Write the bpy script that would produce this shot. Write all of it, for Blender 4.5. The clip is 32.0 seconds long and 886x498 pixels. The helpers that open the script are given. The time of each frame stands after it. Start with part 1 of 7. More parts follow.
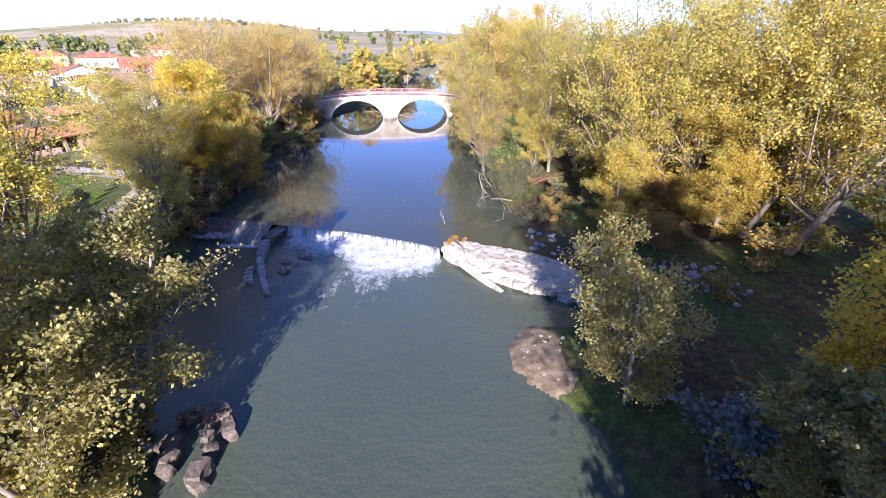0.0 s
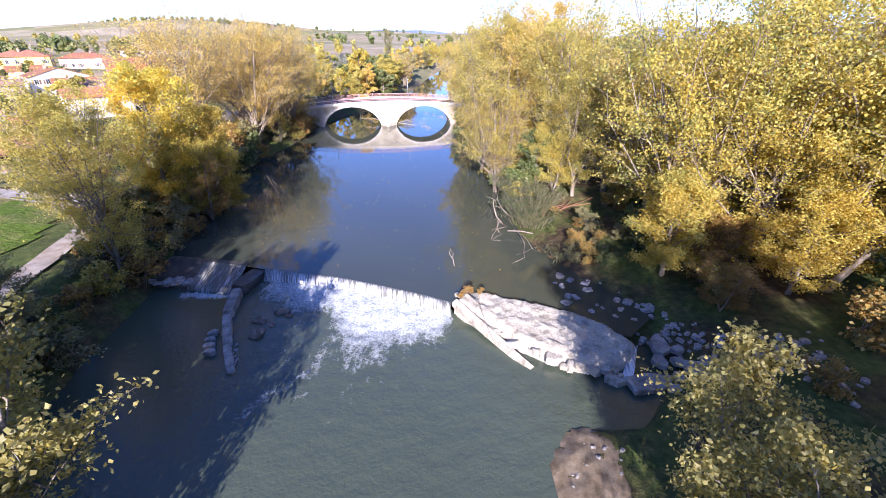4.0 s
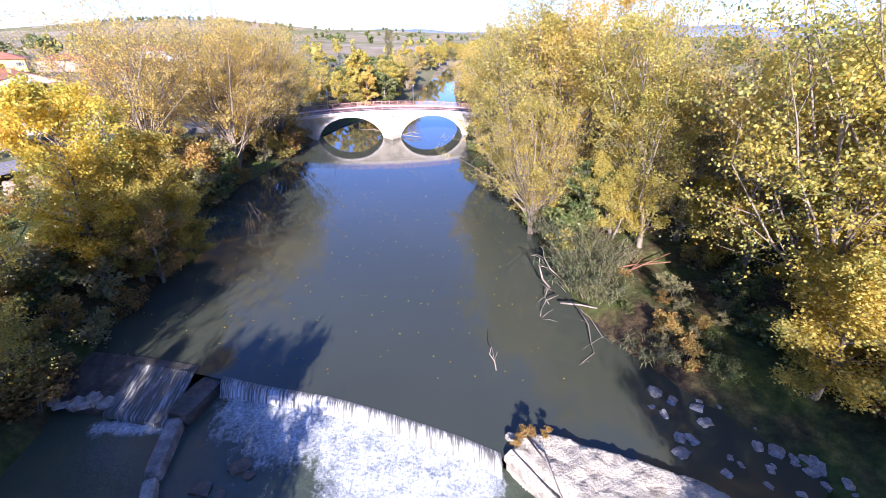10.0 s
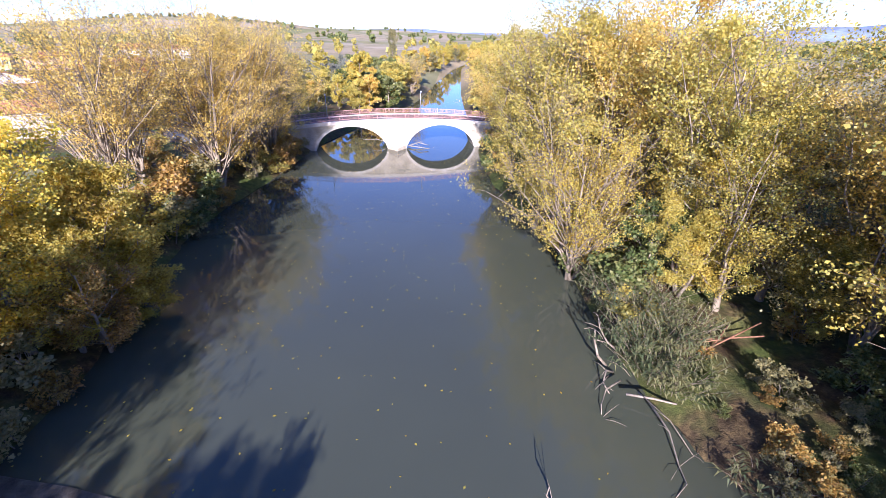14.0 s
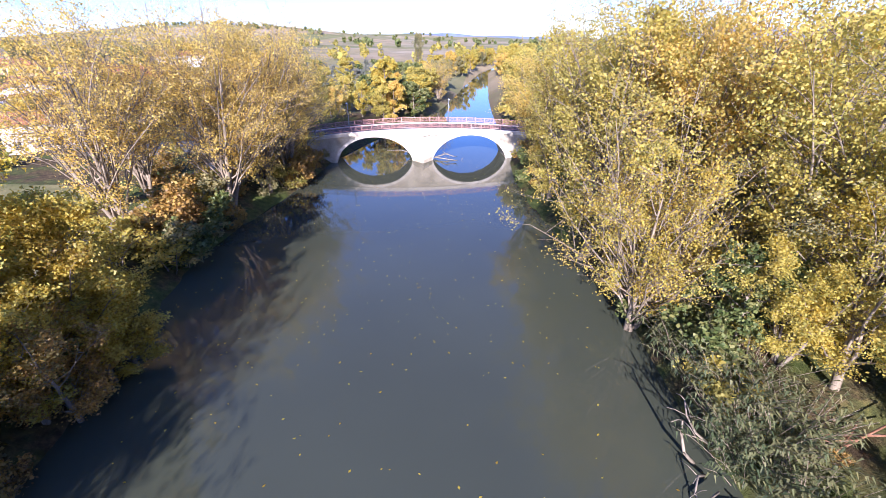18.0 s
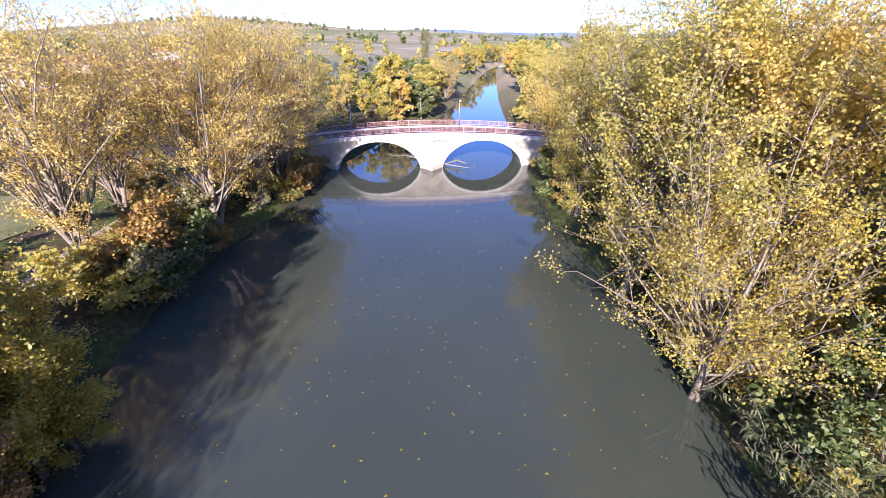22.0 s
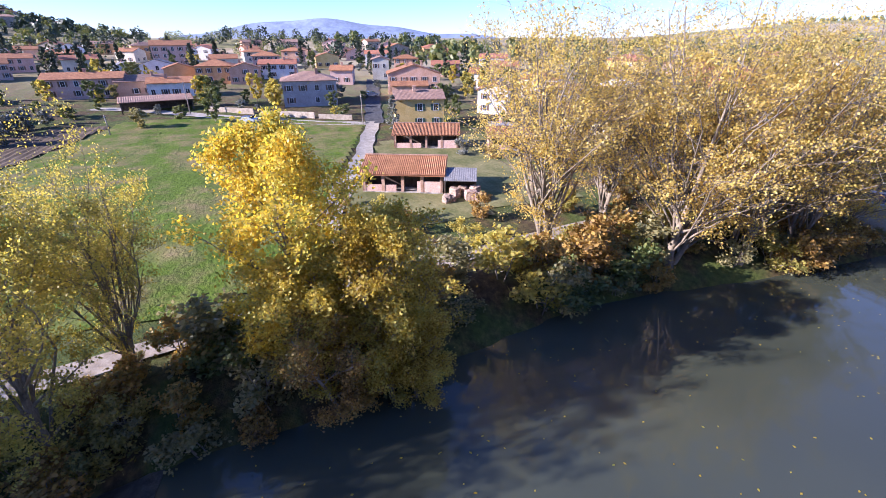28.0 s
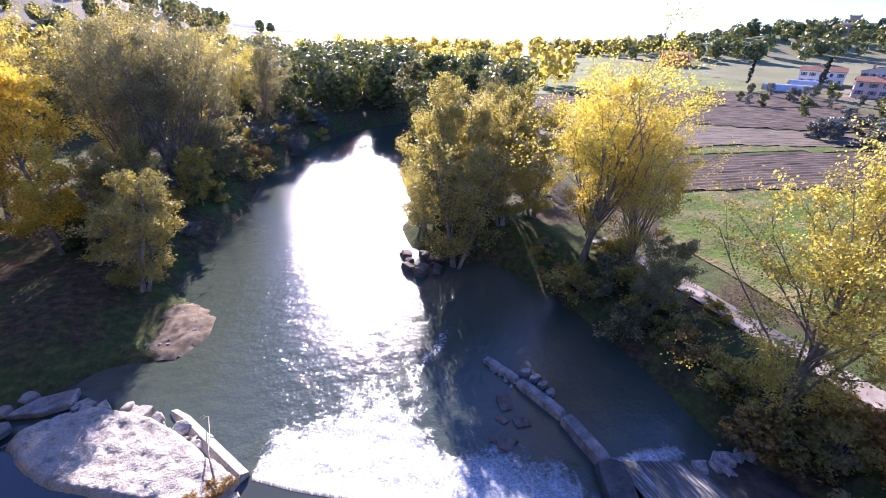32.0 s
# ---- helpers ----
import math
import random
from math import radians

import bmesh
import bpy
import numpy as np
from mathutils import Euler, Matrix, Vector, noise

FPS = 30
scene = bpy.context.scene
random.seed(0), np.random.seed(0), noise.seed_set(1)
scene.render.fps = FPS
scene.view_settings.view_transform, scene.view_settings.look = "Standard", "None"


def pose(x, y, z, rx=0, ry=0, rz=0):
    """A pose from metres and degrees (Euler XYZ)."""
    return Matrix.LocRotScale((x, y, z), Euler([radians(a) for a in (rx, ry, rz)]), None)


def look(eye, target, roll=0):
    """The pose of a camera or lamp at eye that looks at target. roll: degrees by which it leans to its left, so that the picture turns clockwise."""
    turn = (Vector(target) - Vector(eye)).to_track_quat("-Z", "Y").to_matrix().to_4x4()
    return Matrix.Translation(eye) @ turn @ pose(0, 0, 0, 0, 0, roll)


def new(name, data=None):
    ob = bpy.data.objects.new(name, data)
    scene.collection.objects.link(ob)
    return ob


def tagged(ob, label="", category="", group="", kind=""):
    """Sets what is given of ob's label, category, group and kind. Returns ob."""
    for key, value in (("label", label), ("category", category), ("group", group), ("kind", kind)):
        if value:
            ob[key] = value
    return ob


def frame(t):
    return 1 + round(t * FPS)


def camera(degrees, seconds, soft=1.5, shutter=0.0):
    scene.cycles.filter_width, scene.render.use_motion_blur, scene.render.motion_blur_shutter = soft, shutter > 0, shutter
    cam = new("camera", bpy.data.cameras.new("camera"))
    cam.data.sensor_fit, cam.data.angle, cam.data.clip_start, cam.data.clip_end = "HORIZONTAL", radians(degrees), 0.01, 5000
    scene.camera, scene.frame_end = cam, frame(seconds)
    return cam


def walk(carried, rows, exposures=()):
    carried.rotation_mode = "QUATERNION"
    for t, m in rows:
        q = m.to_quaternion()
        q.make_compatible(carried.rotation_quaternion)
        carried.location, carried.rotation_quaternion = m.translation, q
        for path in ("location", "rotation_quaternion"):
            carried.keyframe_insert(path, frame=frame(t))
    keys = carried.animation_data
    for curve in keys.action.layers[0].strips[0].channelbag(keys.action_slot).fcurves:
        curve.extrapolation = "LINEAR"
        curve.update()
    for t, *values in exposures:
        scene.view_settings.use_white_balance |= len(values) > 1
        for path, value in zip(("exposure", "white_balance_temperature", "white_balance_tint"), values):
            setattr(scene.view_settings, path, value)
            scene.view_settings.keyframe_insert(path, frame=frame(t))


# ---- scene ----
cam = camera(91.0, 32.0, soft=0.6)


def aim(t, x, y, z, yaw, pitch, roll):
    """A row of the path: seconds and the pose of an eye at x, y, z that looks along yaw and pitch, leaning by roll."""
    return t, pose(x, y, z, 0, 0, yaw) @ pose(0, 0, 0, 90 + pitch) @ pose(0, 0, 0, 0, 0, roll)


PATH = [
    aim(0, 0.00, 0.00, 19.87, 0.00, -26.11, 0.08),
    aim(1, -0.32, 2.45, 19.93, -0.25, -26.09, 0.39),
    aim(2, -0.57, 4.85, 20.00, -0.28, -26.07, 0.38),
    aim(3, -0.79, 7.33, 20.11, -0.20, -26.15, 0.18),
    aim(3.5, -0.92, 8.56, 20.15, -0.22, -26.17, 0.18),
    aim(5.5, -1.59, 13.40, 20.35, -0.11, -26.10, 0.09),
    aim(6, -1.79, 14.64, 20.35, -0.07, -26.13, 0.02),
    aim(7, -2.25, 17.18, 20.35, 0.03, -26.24, -0.13),
    aim(8, -2.70, 19.68, 20.28, -0.05, -26.26, -0.13),
    aim(9, -3.11, 22.10, 20.26, -0.13, -26.25, -0.10),
    aim(10, -3.50, 24.48, 20.34, -0.24, -26.27, -0.02),
    aim(11, -3.90, 26.90, 20.38, -0.29, -26.27, 0.13),
    aim(12, -4.25, 29.39, 20.47, -0.16, -26.26, 0.10),
    aim(13, -4.81, 31.76, 20.58, -0.34, -26.23, 0.47),
    aim(13.5, -5.11, 32.92, 20.63, -0.37, -26.28, 0.60),
    aim(15.5, -5.79, 37.90, 20.39, 0.64, -26.14, 0.13),
    aim(16, -5.93, 38.77, 20.43, 1.37, -26.09, 0.07),
    aim(16.5, -6.05, 39.55, 20.47, 2.24, -26.03, 0.03),
    aim(17, -6.13, 40.17, 20.49, 2.54, -25.95, -0.02),
    aim(17.5, -6.21, 40.67, 20.50, 2.94, -25.87, -0.10),
    aim(18, -6.31, 41.16, 20.51, 3.00, -25.85, -0.15),
    aim(19, -6.60, 42.32, 20.52, 3.06, -25.93, -0.09),
    aim(20, -6.92, 44.04, 20.48, 3.31, -26.03, -0.06),
    aim(21, -7.31, 46.19, 20.42, 3.33, -26.15, -0.05),
    aim(22, -7.84, 48.46, 20.41, 3.46, -26.25, 0.10),
    aim(23, -8.40, 50.73, 20.40, 3.44, -26.29, 0.22),
    aim(24, -8.79, 52.86, 20.41, 3.70, -26.25, 0.11),
    aim(24.5, -8.88, 53.76, 20.41, 4.00, -26.17, 0.04),
    aim(26.5, -6.49, 57.38, 20.92, 34.85, -26.22, -0.83),
    aim(27, -7.25, 57.38, 21.13, 45.99, -26.25, -0.39),
    aim(27.5, -7.83, 57.54, 21.24, 57.06, -26.19, -0.15),
    aim(28, -8.12, 57.77, 21.18, 69.59, -25.99, 0.01),
    aim(28.5, -8.12, 57.85, 21.09, 82.25, -25.81, 0.24),
    aim(29, -7.87, 57.74, 21.13, 94.86, -25.81, 0.65),
    aim(29.5, -7.47, 57.54, 21.24, 108.09, -25.94, 1.18),
    aim(30, -7.18, 57.38, 21.24, 120.42, -26.10, 1.52),
    aim(30.5, -7.02, 57.37, 21.12, 133.24, -26.20, 1.47),
    aim(31, -6.76, 57.41, 21.00, 145.72, -26.19, 1.37),
    aim(31.5, -6.30, 57.42, 20.95, 157.45, -26.13, 1.58),
    aim(32, -5.66, 57.46, 21.01, 165.16, -26.09, 2.08),
]
walk(cam, PATH, exposures=[(0.0, 1.3, 6000.0, 28.0), (24.5, 1.16, 6000.0, 28.0), (27.0, 1.15, 6000.0, 28.0), (29.0, 1.36, 5950.0, 30.0), (30.0, 1.72, 5800.0, 36.0), (31.0, 1.8, 5800.0, 36.0), (32.0, 1.42, 6000.0, 36.0)])

# ---- light: clear autumn midday, low sun in the south ----
SUN_UP = 22.0
SUN_AZ = 183.5
world = bpy.data.worlds.new("autumn_sky")
scene.world = world
world.use_nodes = True
sky = world.node_tree.nodes.new("ShaderNodeTexSky")
sky.sky_type = "NISHITA"
sky.sun_disc = False
sky.sun_elevation = radians(SUN_UP)
sky.sun_rotation = radians(SUN_AZ)
sky.air_density, sky.dust_density, sky.ozone_density = 0.95, 0.05, 5.0
sky.altitude = 600.0
back = world.node_tree.nodes["Background"]
back.inputs["Strength"].default_value = 0.14
blue = world.node_tree.nodes.new("ShaderNodeMix")
blue.data_type, blue.blend_type = "RGBA", "MULTIPLY"
blue.inputs[0].default_value = 1.0
blue.inputs[7].default_value = (0.63, 0.73, 1.0, 1)
world.node_tree.links.new(sky.outputs[0], blue.inputs[6])
world.node_tree.links.new(blue.outputs[2], back.inputs[0])

sun = new("sun", bpy.data.lights.new("sun", "SUN"))
sun.data.energy = 6.2
sun.data.angle = radians(0.5)
sun.data.color = (1.0, 0.95, 0.86)
sun.matrix_world = look((0, 0, 0), (-math.sin(radians(180 - SUN_AZ)) * math.cos(radians(SUN_UP)), math.cos(radians(180 - SUN_AZ)) * math.cos(radians(SUN_UP)), -math.sin(radians(SUN_UP))))

# ---- materials ----
def nodes_of(name):
    m = bpy.data.materials.new(name)
    m.use_nodes = True
    t = m.node_tree
    return m, t, t.nodes["Principled BSDF"], t.nodes["Material Output"]


def node(t, kind, **inputs):
    n = t.nodes.new(kind)
    for k, v in inputs.items():
        key = k.replace("_", " ")
        n.inputs[key].default_value = v
    return n


def noise_tex(t, scale, detail=4.0, rough=0.6, coord="Object", stretch=None):
    c = t.nodes.new("ShaderNodeTexCoord")
    n = node(t, "ShaderNodeTexNoise", Scale=scale, Detail=detail, Roughness=rough)
    src = c.outputs[coord]
    if stretch:
        mp = t.nodes.new("ShaderNodeMapping")
        mp.inputs["Scale"].default_value = stretch
        t.links.new(src, mp.inputs[0])
        src = mp.outputs[0]
    t.links.new(src, n.inputs["Vector"])
    return n.outputs["Fac"]


def ramp(t, fac, stops):
    r = t.nodes.new("ShaderNodeValToRGB")
    el = r.color_ramp.elements
    while len(el) < len(stops):
        el.new(0.5)
    for e, (p, c) in zip(el, stops):
        e.position, e.color = p, (*c, 1)
    t.links.new(fac, r.inputs[0])
    return r.outputs[0]


def mix(t, fac, a, b, mode="MIX"):
    n = t.nodes.new("ShaderNodeMix")
    n.data_type, n.blend_type = "RGBA", mode
    for sock, v in ((n.inputs[0], fac), (n.inputs[6], a), (n.inputs[7], b)):
        if isinstance(v, bpy.types.NodeSocket):
            t.links.new(v, sock)
        elif isinstance(v, (int, float)):
            sock.default_value = v
        else:
            sock.default_value = (*v, 1)
    return n.outputs[2]


def math_node(t, op, a, b=0.5):
    n = t.nodes.new("ShaderNodeMath")
    n.operation = op
    for sock, v in ((n.inputs[0], a), (n.inputs[1], b)):
        if isinstance(v, bpy.types.NodeSocket):
            t.links.new(v, sock)
        else:
            sock.default_value = v
    return n.outputs[0]


def bump(t, bsdf, height, strength=0.4, distance=0.05):
    b = node(t, "ShaderNodeBump", Strength=strength, Distance=distance)
    t.links.new(height, b.inputs["Height"])
    t.links.new(b.outputs[0], bsdf.inputs["Normal"])


def surface(name, dark, light, scale=3.0, rough=0.85, fine=20.0, bumps=0.3, dist=0.03, spread=(0.35, 0.68), vary=0.25, metal=0.0, stretch=None):
    """A worn matt surface: two tones by coarse noise, grain by fine noise, a little change from piece to piece."""
    m, t, b, _ = nodes_of(name)
    coarse = noise_tex(t, scale, 5, 0.62, stretch=stretch)
    grain = noise_tex(t, fine, 3, 0.7, stretch=stretch)
    col = ramp(t, coarse, [(spread[0], dark), (spread[1], light)])
    g = ramp(t, grain, [(0.3, (0.72, 0.72, 0.72)), (0.7, (1.18, 1.18, 1.18))])
    col = mix(t, 1.0, col, g, "MULTIPLY")
    info = t.nodes.new("ShaderNodeObjectInfo")
    one = math_node(t, "MULTIPLY_ADD", info.outputs["Random"], vary)
    one.node.inputs[2].default_value = 1 - vary / 2
    sep = t.nodes.new("ShaderNodeCombineColor")
    for i in range(3):
        t.links.new(one, sep.inputs[i])
    col = mix(t, 1.0, col, sep.outputs[0], "MULTIPLY")
    t.links.new(col, b.inputs["Base Color"])
    b.inputs["Roughness"].default_value = rough
    b.inputs["Metallic"].default_value = metal
    b.inputs["Specular IOR Level"].default_value = 0.5 if rough < 0.88 else 0.15
    if bumps:
        both = math_node(t, "ADD", coarse, grain)
        bump(t, b, both, bumps, dist)
    return m


def leaf_material(name, tones, shine=0.45, through_light=0.56, patch=0.22):
    """Leaves: tones change from leaf to leaf, from bough to bough and from tree to tree; some light passes through."""
    m, t, b, out = nodes_of(name)
    geo = t.nodes.new("ShaderNodeNewGeometry")
    info = t.nodes.new("ShaderNodeObjectInfo")
    big = noise_tex(t, patch, 2, 0.5)
    f = math_node(t, "MULTIPLY", geo.outputs["Random Per Island"], 0.55)
    f2 = math_node(t, "MULTIPLY_ADD", big, 1.5)
    f2.node.inputs[2].default_value = -0.55
    f3 = math_node(t, "ADD", f, f2)
    f4 = math_node(t, "MULTIPLY_ADD", info.outputs["Random"], 0.3)
    f4.node.inputs[2].default_value = -0.1
    f5 = math_node(t, "ADD", f3, f4)
    n = len(tones)
    col = ramp(t, f5, [(0.08 + 0.84 * i / (n - 1), (c[0] * 1.06, c[1] * 1.05, c[2] * 1.4)) for i, c in enumerate(tones)])
    t.links.new(col, b.inputs["Base Color"])
    b.inputs["Roughness"].default_value = shine
    b.inputs["Specular IOR Level"].default_value = 0.35
    tr = t.nodes.new("ShaderNodeBsdfTranslucent")
    warm = mix(t, 1.0, col, (1.15, 1.05, 0.55), "MULTIPLY")
    t.links.new(warm, tr.inputs[0])
    ms = t.nodes.new("ShaderNodeMixShader")
    ms.inputs[0].default_value = through_light
    t.links.new(b.outputs[0], ms.inputs[1])
    t.links.new(tr.outputs[0], ms.inputs[2])
    t.links.new(ms.outputs[0], out.inputs["Surface"])
    return m


LEAF = {
    "gold": leaf_material("golden_leaves", [(0.34, 0.22, 0.03), (0.56, 0.40, 0.04), (0.72, 0.56, 0.06), (0.64, 0.55, 0.09), (0.36, 0.37, 0.07)]),
    "yellow": leaf_material("yellowing_leaves", [(0.27, 0.19, 0.03), (0.46, 0.36, 0.05), (0.62, 0.51, 0.09), (0.50, 0.46, 0.10), (0.24, 0.27, 0.06)]),
    "pale": leaf_material("pale_yellow_leaves", [(0.42, 0.28, 0.06), (0.60, 0.44, 0.09), (0.74, 0.58, 0.12), (0.62, 0.50, 0.14), (0.40, 0.32, 0.10)]),
    "olive": leaf_material("olive_yellow_leaves", [(0.21, 0.21, 0.05), (0.37, 0.34, 0.08), (0.54, 0.47, 0.10), (0.60, 0.51, 0.10), (0.37, 0.36, 0.08)]),
    "dull": leaf_material("dull_olive_leaves", [(0.10, 0.115, 0.045), (0.18, 0.18, 0.07), (0.29, 0.27, 0.10), (0.35, 0.31, 0.11), (0.19, 0.20, 0.075)], through_light=0.4),
    "sage": leaf_material("sage_yellow_leaves", [(0.13, 0.14, 0.045), (0.25, 0.24, 0.07), (0.40, 0.36, 0.10), (0.46, 0.40, 0.11), (0.26, 0.26, 0.08)]),
    "green": leaf_material("green_leaves", [(0.05, 0.08, 0.02), (0.09, 0.125, 0.03), (0.15, 0.18, 0.045), (0.22, 0.22, 0.06), (0.09, 0.115, 0.03)], through_light=0.3),
    "rust": leaf_material("rust_brown_leaves", [(0.14, 0.09, 0.03), (0.28, 0.17, 0.04), (0.42, 0.26, 0.05), (0.32, 0.25, 0.06), (0.16, 0.16, 0.05)], through_light=0.3),
    "silver": leaf_material("silver_green_leaves", [(0.08, 0.10, 0.06), (0.13, 0.15, 0.09), (0.20, 0.21, 0.14), (0.24, 0.24, 0.16), (0.12, 0.13, 0.08)], through_light=0.2),
    "conifer": leaf_material("conifer_needles", [(0.012, 0.028, 0.012), (0.025, 0.045, 0.018), (0.04, 0.06, 0.025), (0.05, 0.07, 0.03), (0.02, 0.035, 0.015)], through_light=0.1),
    "cane": leaf_material("cane_leaves", [(0.05, 0.075, 0.025), (0.085, 0.11, 0.04), (0.15, 0.16, 0.055), (0.19, 0.185, 0.065), (0.07, 0.09, 0.03)], through_light=0.3),
}
BARK = surface("grey_bark", (0.16, 0.13, 0.10), (0.38, 0.33, 0.27), 2.5, 0.9, 18, 0.5, 0.03, stretch=(1, 1, 0.3))
BARK_PALE = surface("pale_bark", (0.15, 0.12, 0.09), (0.34, 0.285, 0.22), 2.5, 0.9, 18, 0.4, 0.02, stretch=(1, 1, 0.3))
DEADWOOD = surface("bleached_driftwood", (0.16, 0.13, 0.10), (0.36, 0.31, 0.25), 4, 0.8, 30, 0.4, 0.02, stretch=(1, 1, 0.3))
CONCRETE = surface("weathered_concrete", (0.17, 0.155, 0.135), (0.44, 0.41, 0.37), 1.2, 0.85, 14, 0.5, 0.04)
SLAB = surface("pale_broken_concrete", (0.19, 0.165, 0.13), (0.46, 0.42, 0.335), 1.3, 0.85, 7, 1.0, 0.12, spread=(0.30, 0.50))
WETSTONE = surface("wet_dark_stone", (0.035, 0.032, 0.028), (0.12, 0.11, 0.09), 1.5, 0.4, 12, 0.6, 0.05)
ROCK = surface("river_rock", (0.22, 0.20, 0.18), (0.50, 0.47, 0.43), 2.0, 0.8, 16, 0.6, 0.04)
SAND = surface("wet_edged_sand", (0.12, 0.09, 0.055), (0.27, 0.21, 0.14), 1.6, 0.9, 22, 0.7, 0.04)
BRIDGE_STONE = surface("pale_bridge_render", (0.28, 0.235, 0.175), (0.50, 0.445, 0.36), 0.55, 0.85, 9, 0.25, 0.02, spread=(0.25, 0.6))
BRIDGE_BAND = surface("bridge_cornice_stone", (0.52, 0.47, 0.42), (0.70, 0.66, 0.61), 1.0, 0.8, 12, 0.25, 0.02)
RED_RAIL = surface("weathered_red_iron", (0.40, 0.19, 0.17), (0.56, 0.31, 0.28), 4, 0.6, 30, 0.1, 0.01)
ASPHALT = surface("grey_asphalt", (0.05, 0.05, 0.052), (0.11, 0.108, 0.105), 1.0, 0.9, 40, 0.2, 0.01)
GRAVEL = surface("white_gravel_lane", (0.30, 0.265, 0.215), (0.47, 0.43, 0.37), 0.8, 0.95, 18, 0.4, 0.02)
GALV = surface("galvanised_steel", (0.32, 0.33, 0.35), (0.5, 0.51, 0.53), 6, 0.45, 30, 0.05, 0.01, metal=0.7)

# ---- helpers for building ----
def mesh_of(name, verts, faces, material, smooth=False):
    me = bpy.data.meshes.new(name)
    me.from_pydata([tuple(v) for v in verts], [], [tuple(f) for f in faces])
    me.materials.append(material)
    if smooth:
        me.polygons.foreach_set("use_smooth", [True] * len(me.polygons))
    me.update()
    return me


def part(name, bm, material, parent=None, label=""):
    """Links a bmesh, or a mesh, as one object under a thing or a part."""
    if isinstance(bm, bmesh.types.BMesh):
        me = bpy.data.meshes.new(name)
        bm.to_mesh(me)
        bm.free()
        me.materials.append(material)
    else:
        me = bm
    ob = new(name, me)
    if parent:
        ob.parent = parent
    if label:
        ob["label"] = label
    return ob


def thing(name, m, label, category, group="", kind=""):
    ob = new(name)
    ob.empty_display_size = 0.3
    ob.matrix_world = m
    return tagged(ob, label, category, group, kind)


def box(bm, x0, y0, z0, x1, y1, z1, m=None):
    vs = [bm.verts.new((x, y, z)) for z in (z0, z1) for x, y in ((x0, y0), (x1, y0), (x1, y1), (x0, y1))]
    if m is not None:
        for v in vs:
            v.co = m @ v.co
    for f in ((3, 2, 1, 0), (4, 5, 6, 7), (0, 1, 5, 4), (1, 2, 6, 5), (2, 3, 7, 6), (3, 0, 4, 7)):
        bm.faces.new([vs[i] for i in f])
    return vs


def boxed(x0, y0, z0, x1, y1, z1, m=None, bevel=0.0):
    bm = bmesh.new()
    box(bm, x0, y0, z0, x1, y1, z1, m)
    if bevel:
        bmesh.ops.bevel(bm, geom=bm.edges[:], offset=bevel, segments=1, affect="EDGES")
    return bm


def tube(points, radii, sides=6, cap=True):
    """A tapered tube along points, as vertices and faces."""
    verts, faces = [], []
    pts = [Vector(p) for p in points]
    for i, p in enumerate(pts):
        d = (pts[min(i + 1, len(pts) - 1)] - pts[max(i - 1, 0)])
        d = d.normalized() if d.length > 1e-6 else Vector((0, 0, 1))
        u = d.orthogonal().normalized()
        w = d.cross(u)
        for k in range(sides):
            a = 2 * math.pi * k / sides
            verts.append(p + (u * math.cos(a) + w * math.sin(a)) * radii[i])
    for i in range(len(pts) - 1):
        for k in range(sides):
            a, b = i * sides + k, i * sides + (k + 1) % sides
            faces.append((a, b, b + sides, a + sides))
    if cap:
        faces.append(tuple(range(sides))[::-1])
        faces.append(tuple(range((len(pts) - 1) * sides, len(pts) * sides)))
    return verts, faces


# ---- the river: its two banks, and the weir that crosses it ----
BANK_L = [(-62, -330), (-54, -180), (-50, -120), (-46, -85), (-42, -68), (-35, -58), (-27, -51), (-21.8, -43.5), (-18.1, -14), (-16.2, 2), (-13.2, 7.6), (-14, 13.4), (-17.6, 18.4), (-20.9, 17.6),
          (-23.8, 22.8), (-26.2, 30), (-27.2, 37), (-27.6, 44), (-28.4, 49), (-28.9, 56), (-30.1, 62.5), (-31.8, 70), (-33.8, 80), (-33.2, 88), (-32, 97),
          (-31.2, 108), (-30.8, 119), (-29.5, 126), (-26, 142), (-20, 160), (-16, 172), (-12.5, 200), (-8.3, 250), (2.6, 352), (30, 470), (120, 600), (320, 700)]
BANK_R = [(-46, -330), (-41, -180), (-38, -120), (-36, -95), (-33, -76), (-27, -66), (-18, -59.5), (-9, -52), (-2, -37), (5.4, -18), (6.6, 1), (8.6, 10), (9.8, 15.5), (9.2, 18.6), (7, 21), (5.5, 23.6),
          (5.2, 26.8), (7.4, 28.6), (11.4, 28.8), (13.6, 31.5), (17.5, 35.5), (14.8, 40.5), (11.4, 46), (9, 50.4), (7.6, 55), (7.2, 63), (7.2, 71),
          (6.2, 80), (4.2, 89), (2.4, 99), (1.6, 111), (1.9, 119), (2.4, 127), (2.0, 150), (1.2, 178), (1.8, 212), (3.1, 250), (7.6, 352), (38, 470), (128, 596), (322, 694)]
CREST = [(-28.4, 48.5), (-23.8, 47.8), (-19.3, 46.8), (-15.2, 45.6), (-10.3, 44.5), (-7.4, 43.5), (-4.6, 42.4), (-2.4, 41.5), (-0.3, 40.4), (6.5, 39.2), (13, 36), (20, 32)]
CHANNEL = np.array(BANK_L + BANK_R[::-1], float)


def far_from_line(x, y, line):
    """The distance of points from a line of corners."""
    line = np.asarray(line, float)
    best = np.full(x.shape, 1e9)
    for a, b in zip(line[:-1], line[1:]):
        d = b - a
        s = np.clip(((x - a[0]) * d[0] + (y - a[1]) * d[1]) / (d @ d), 0, 1)
        best = np.minimum(best, np.hypot(x - a[0] - s * d[0], y - a[1] - s * d[1]))
    return best


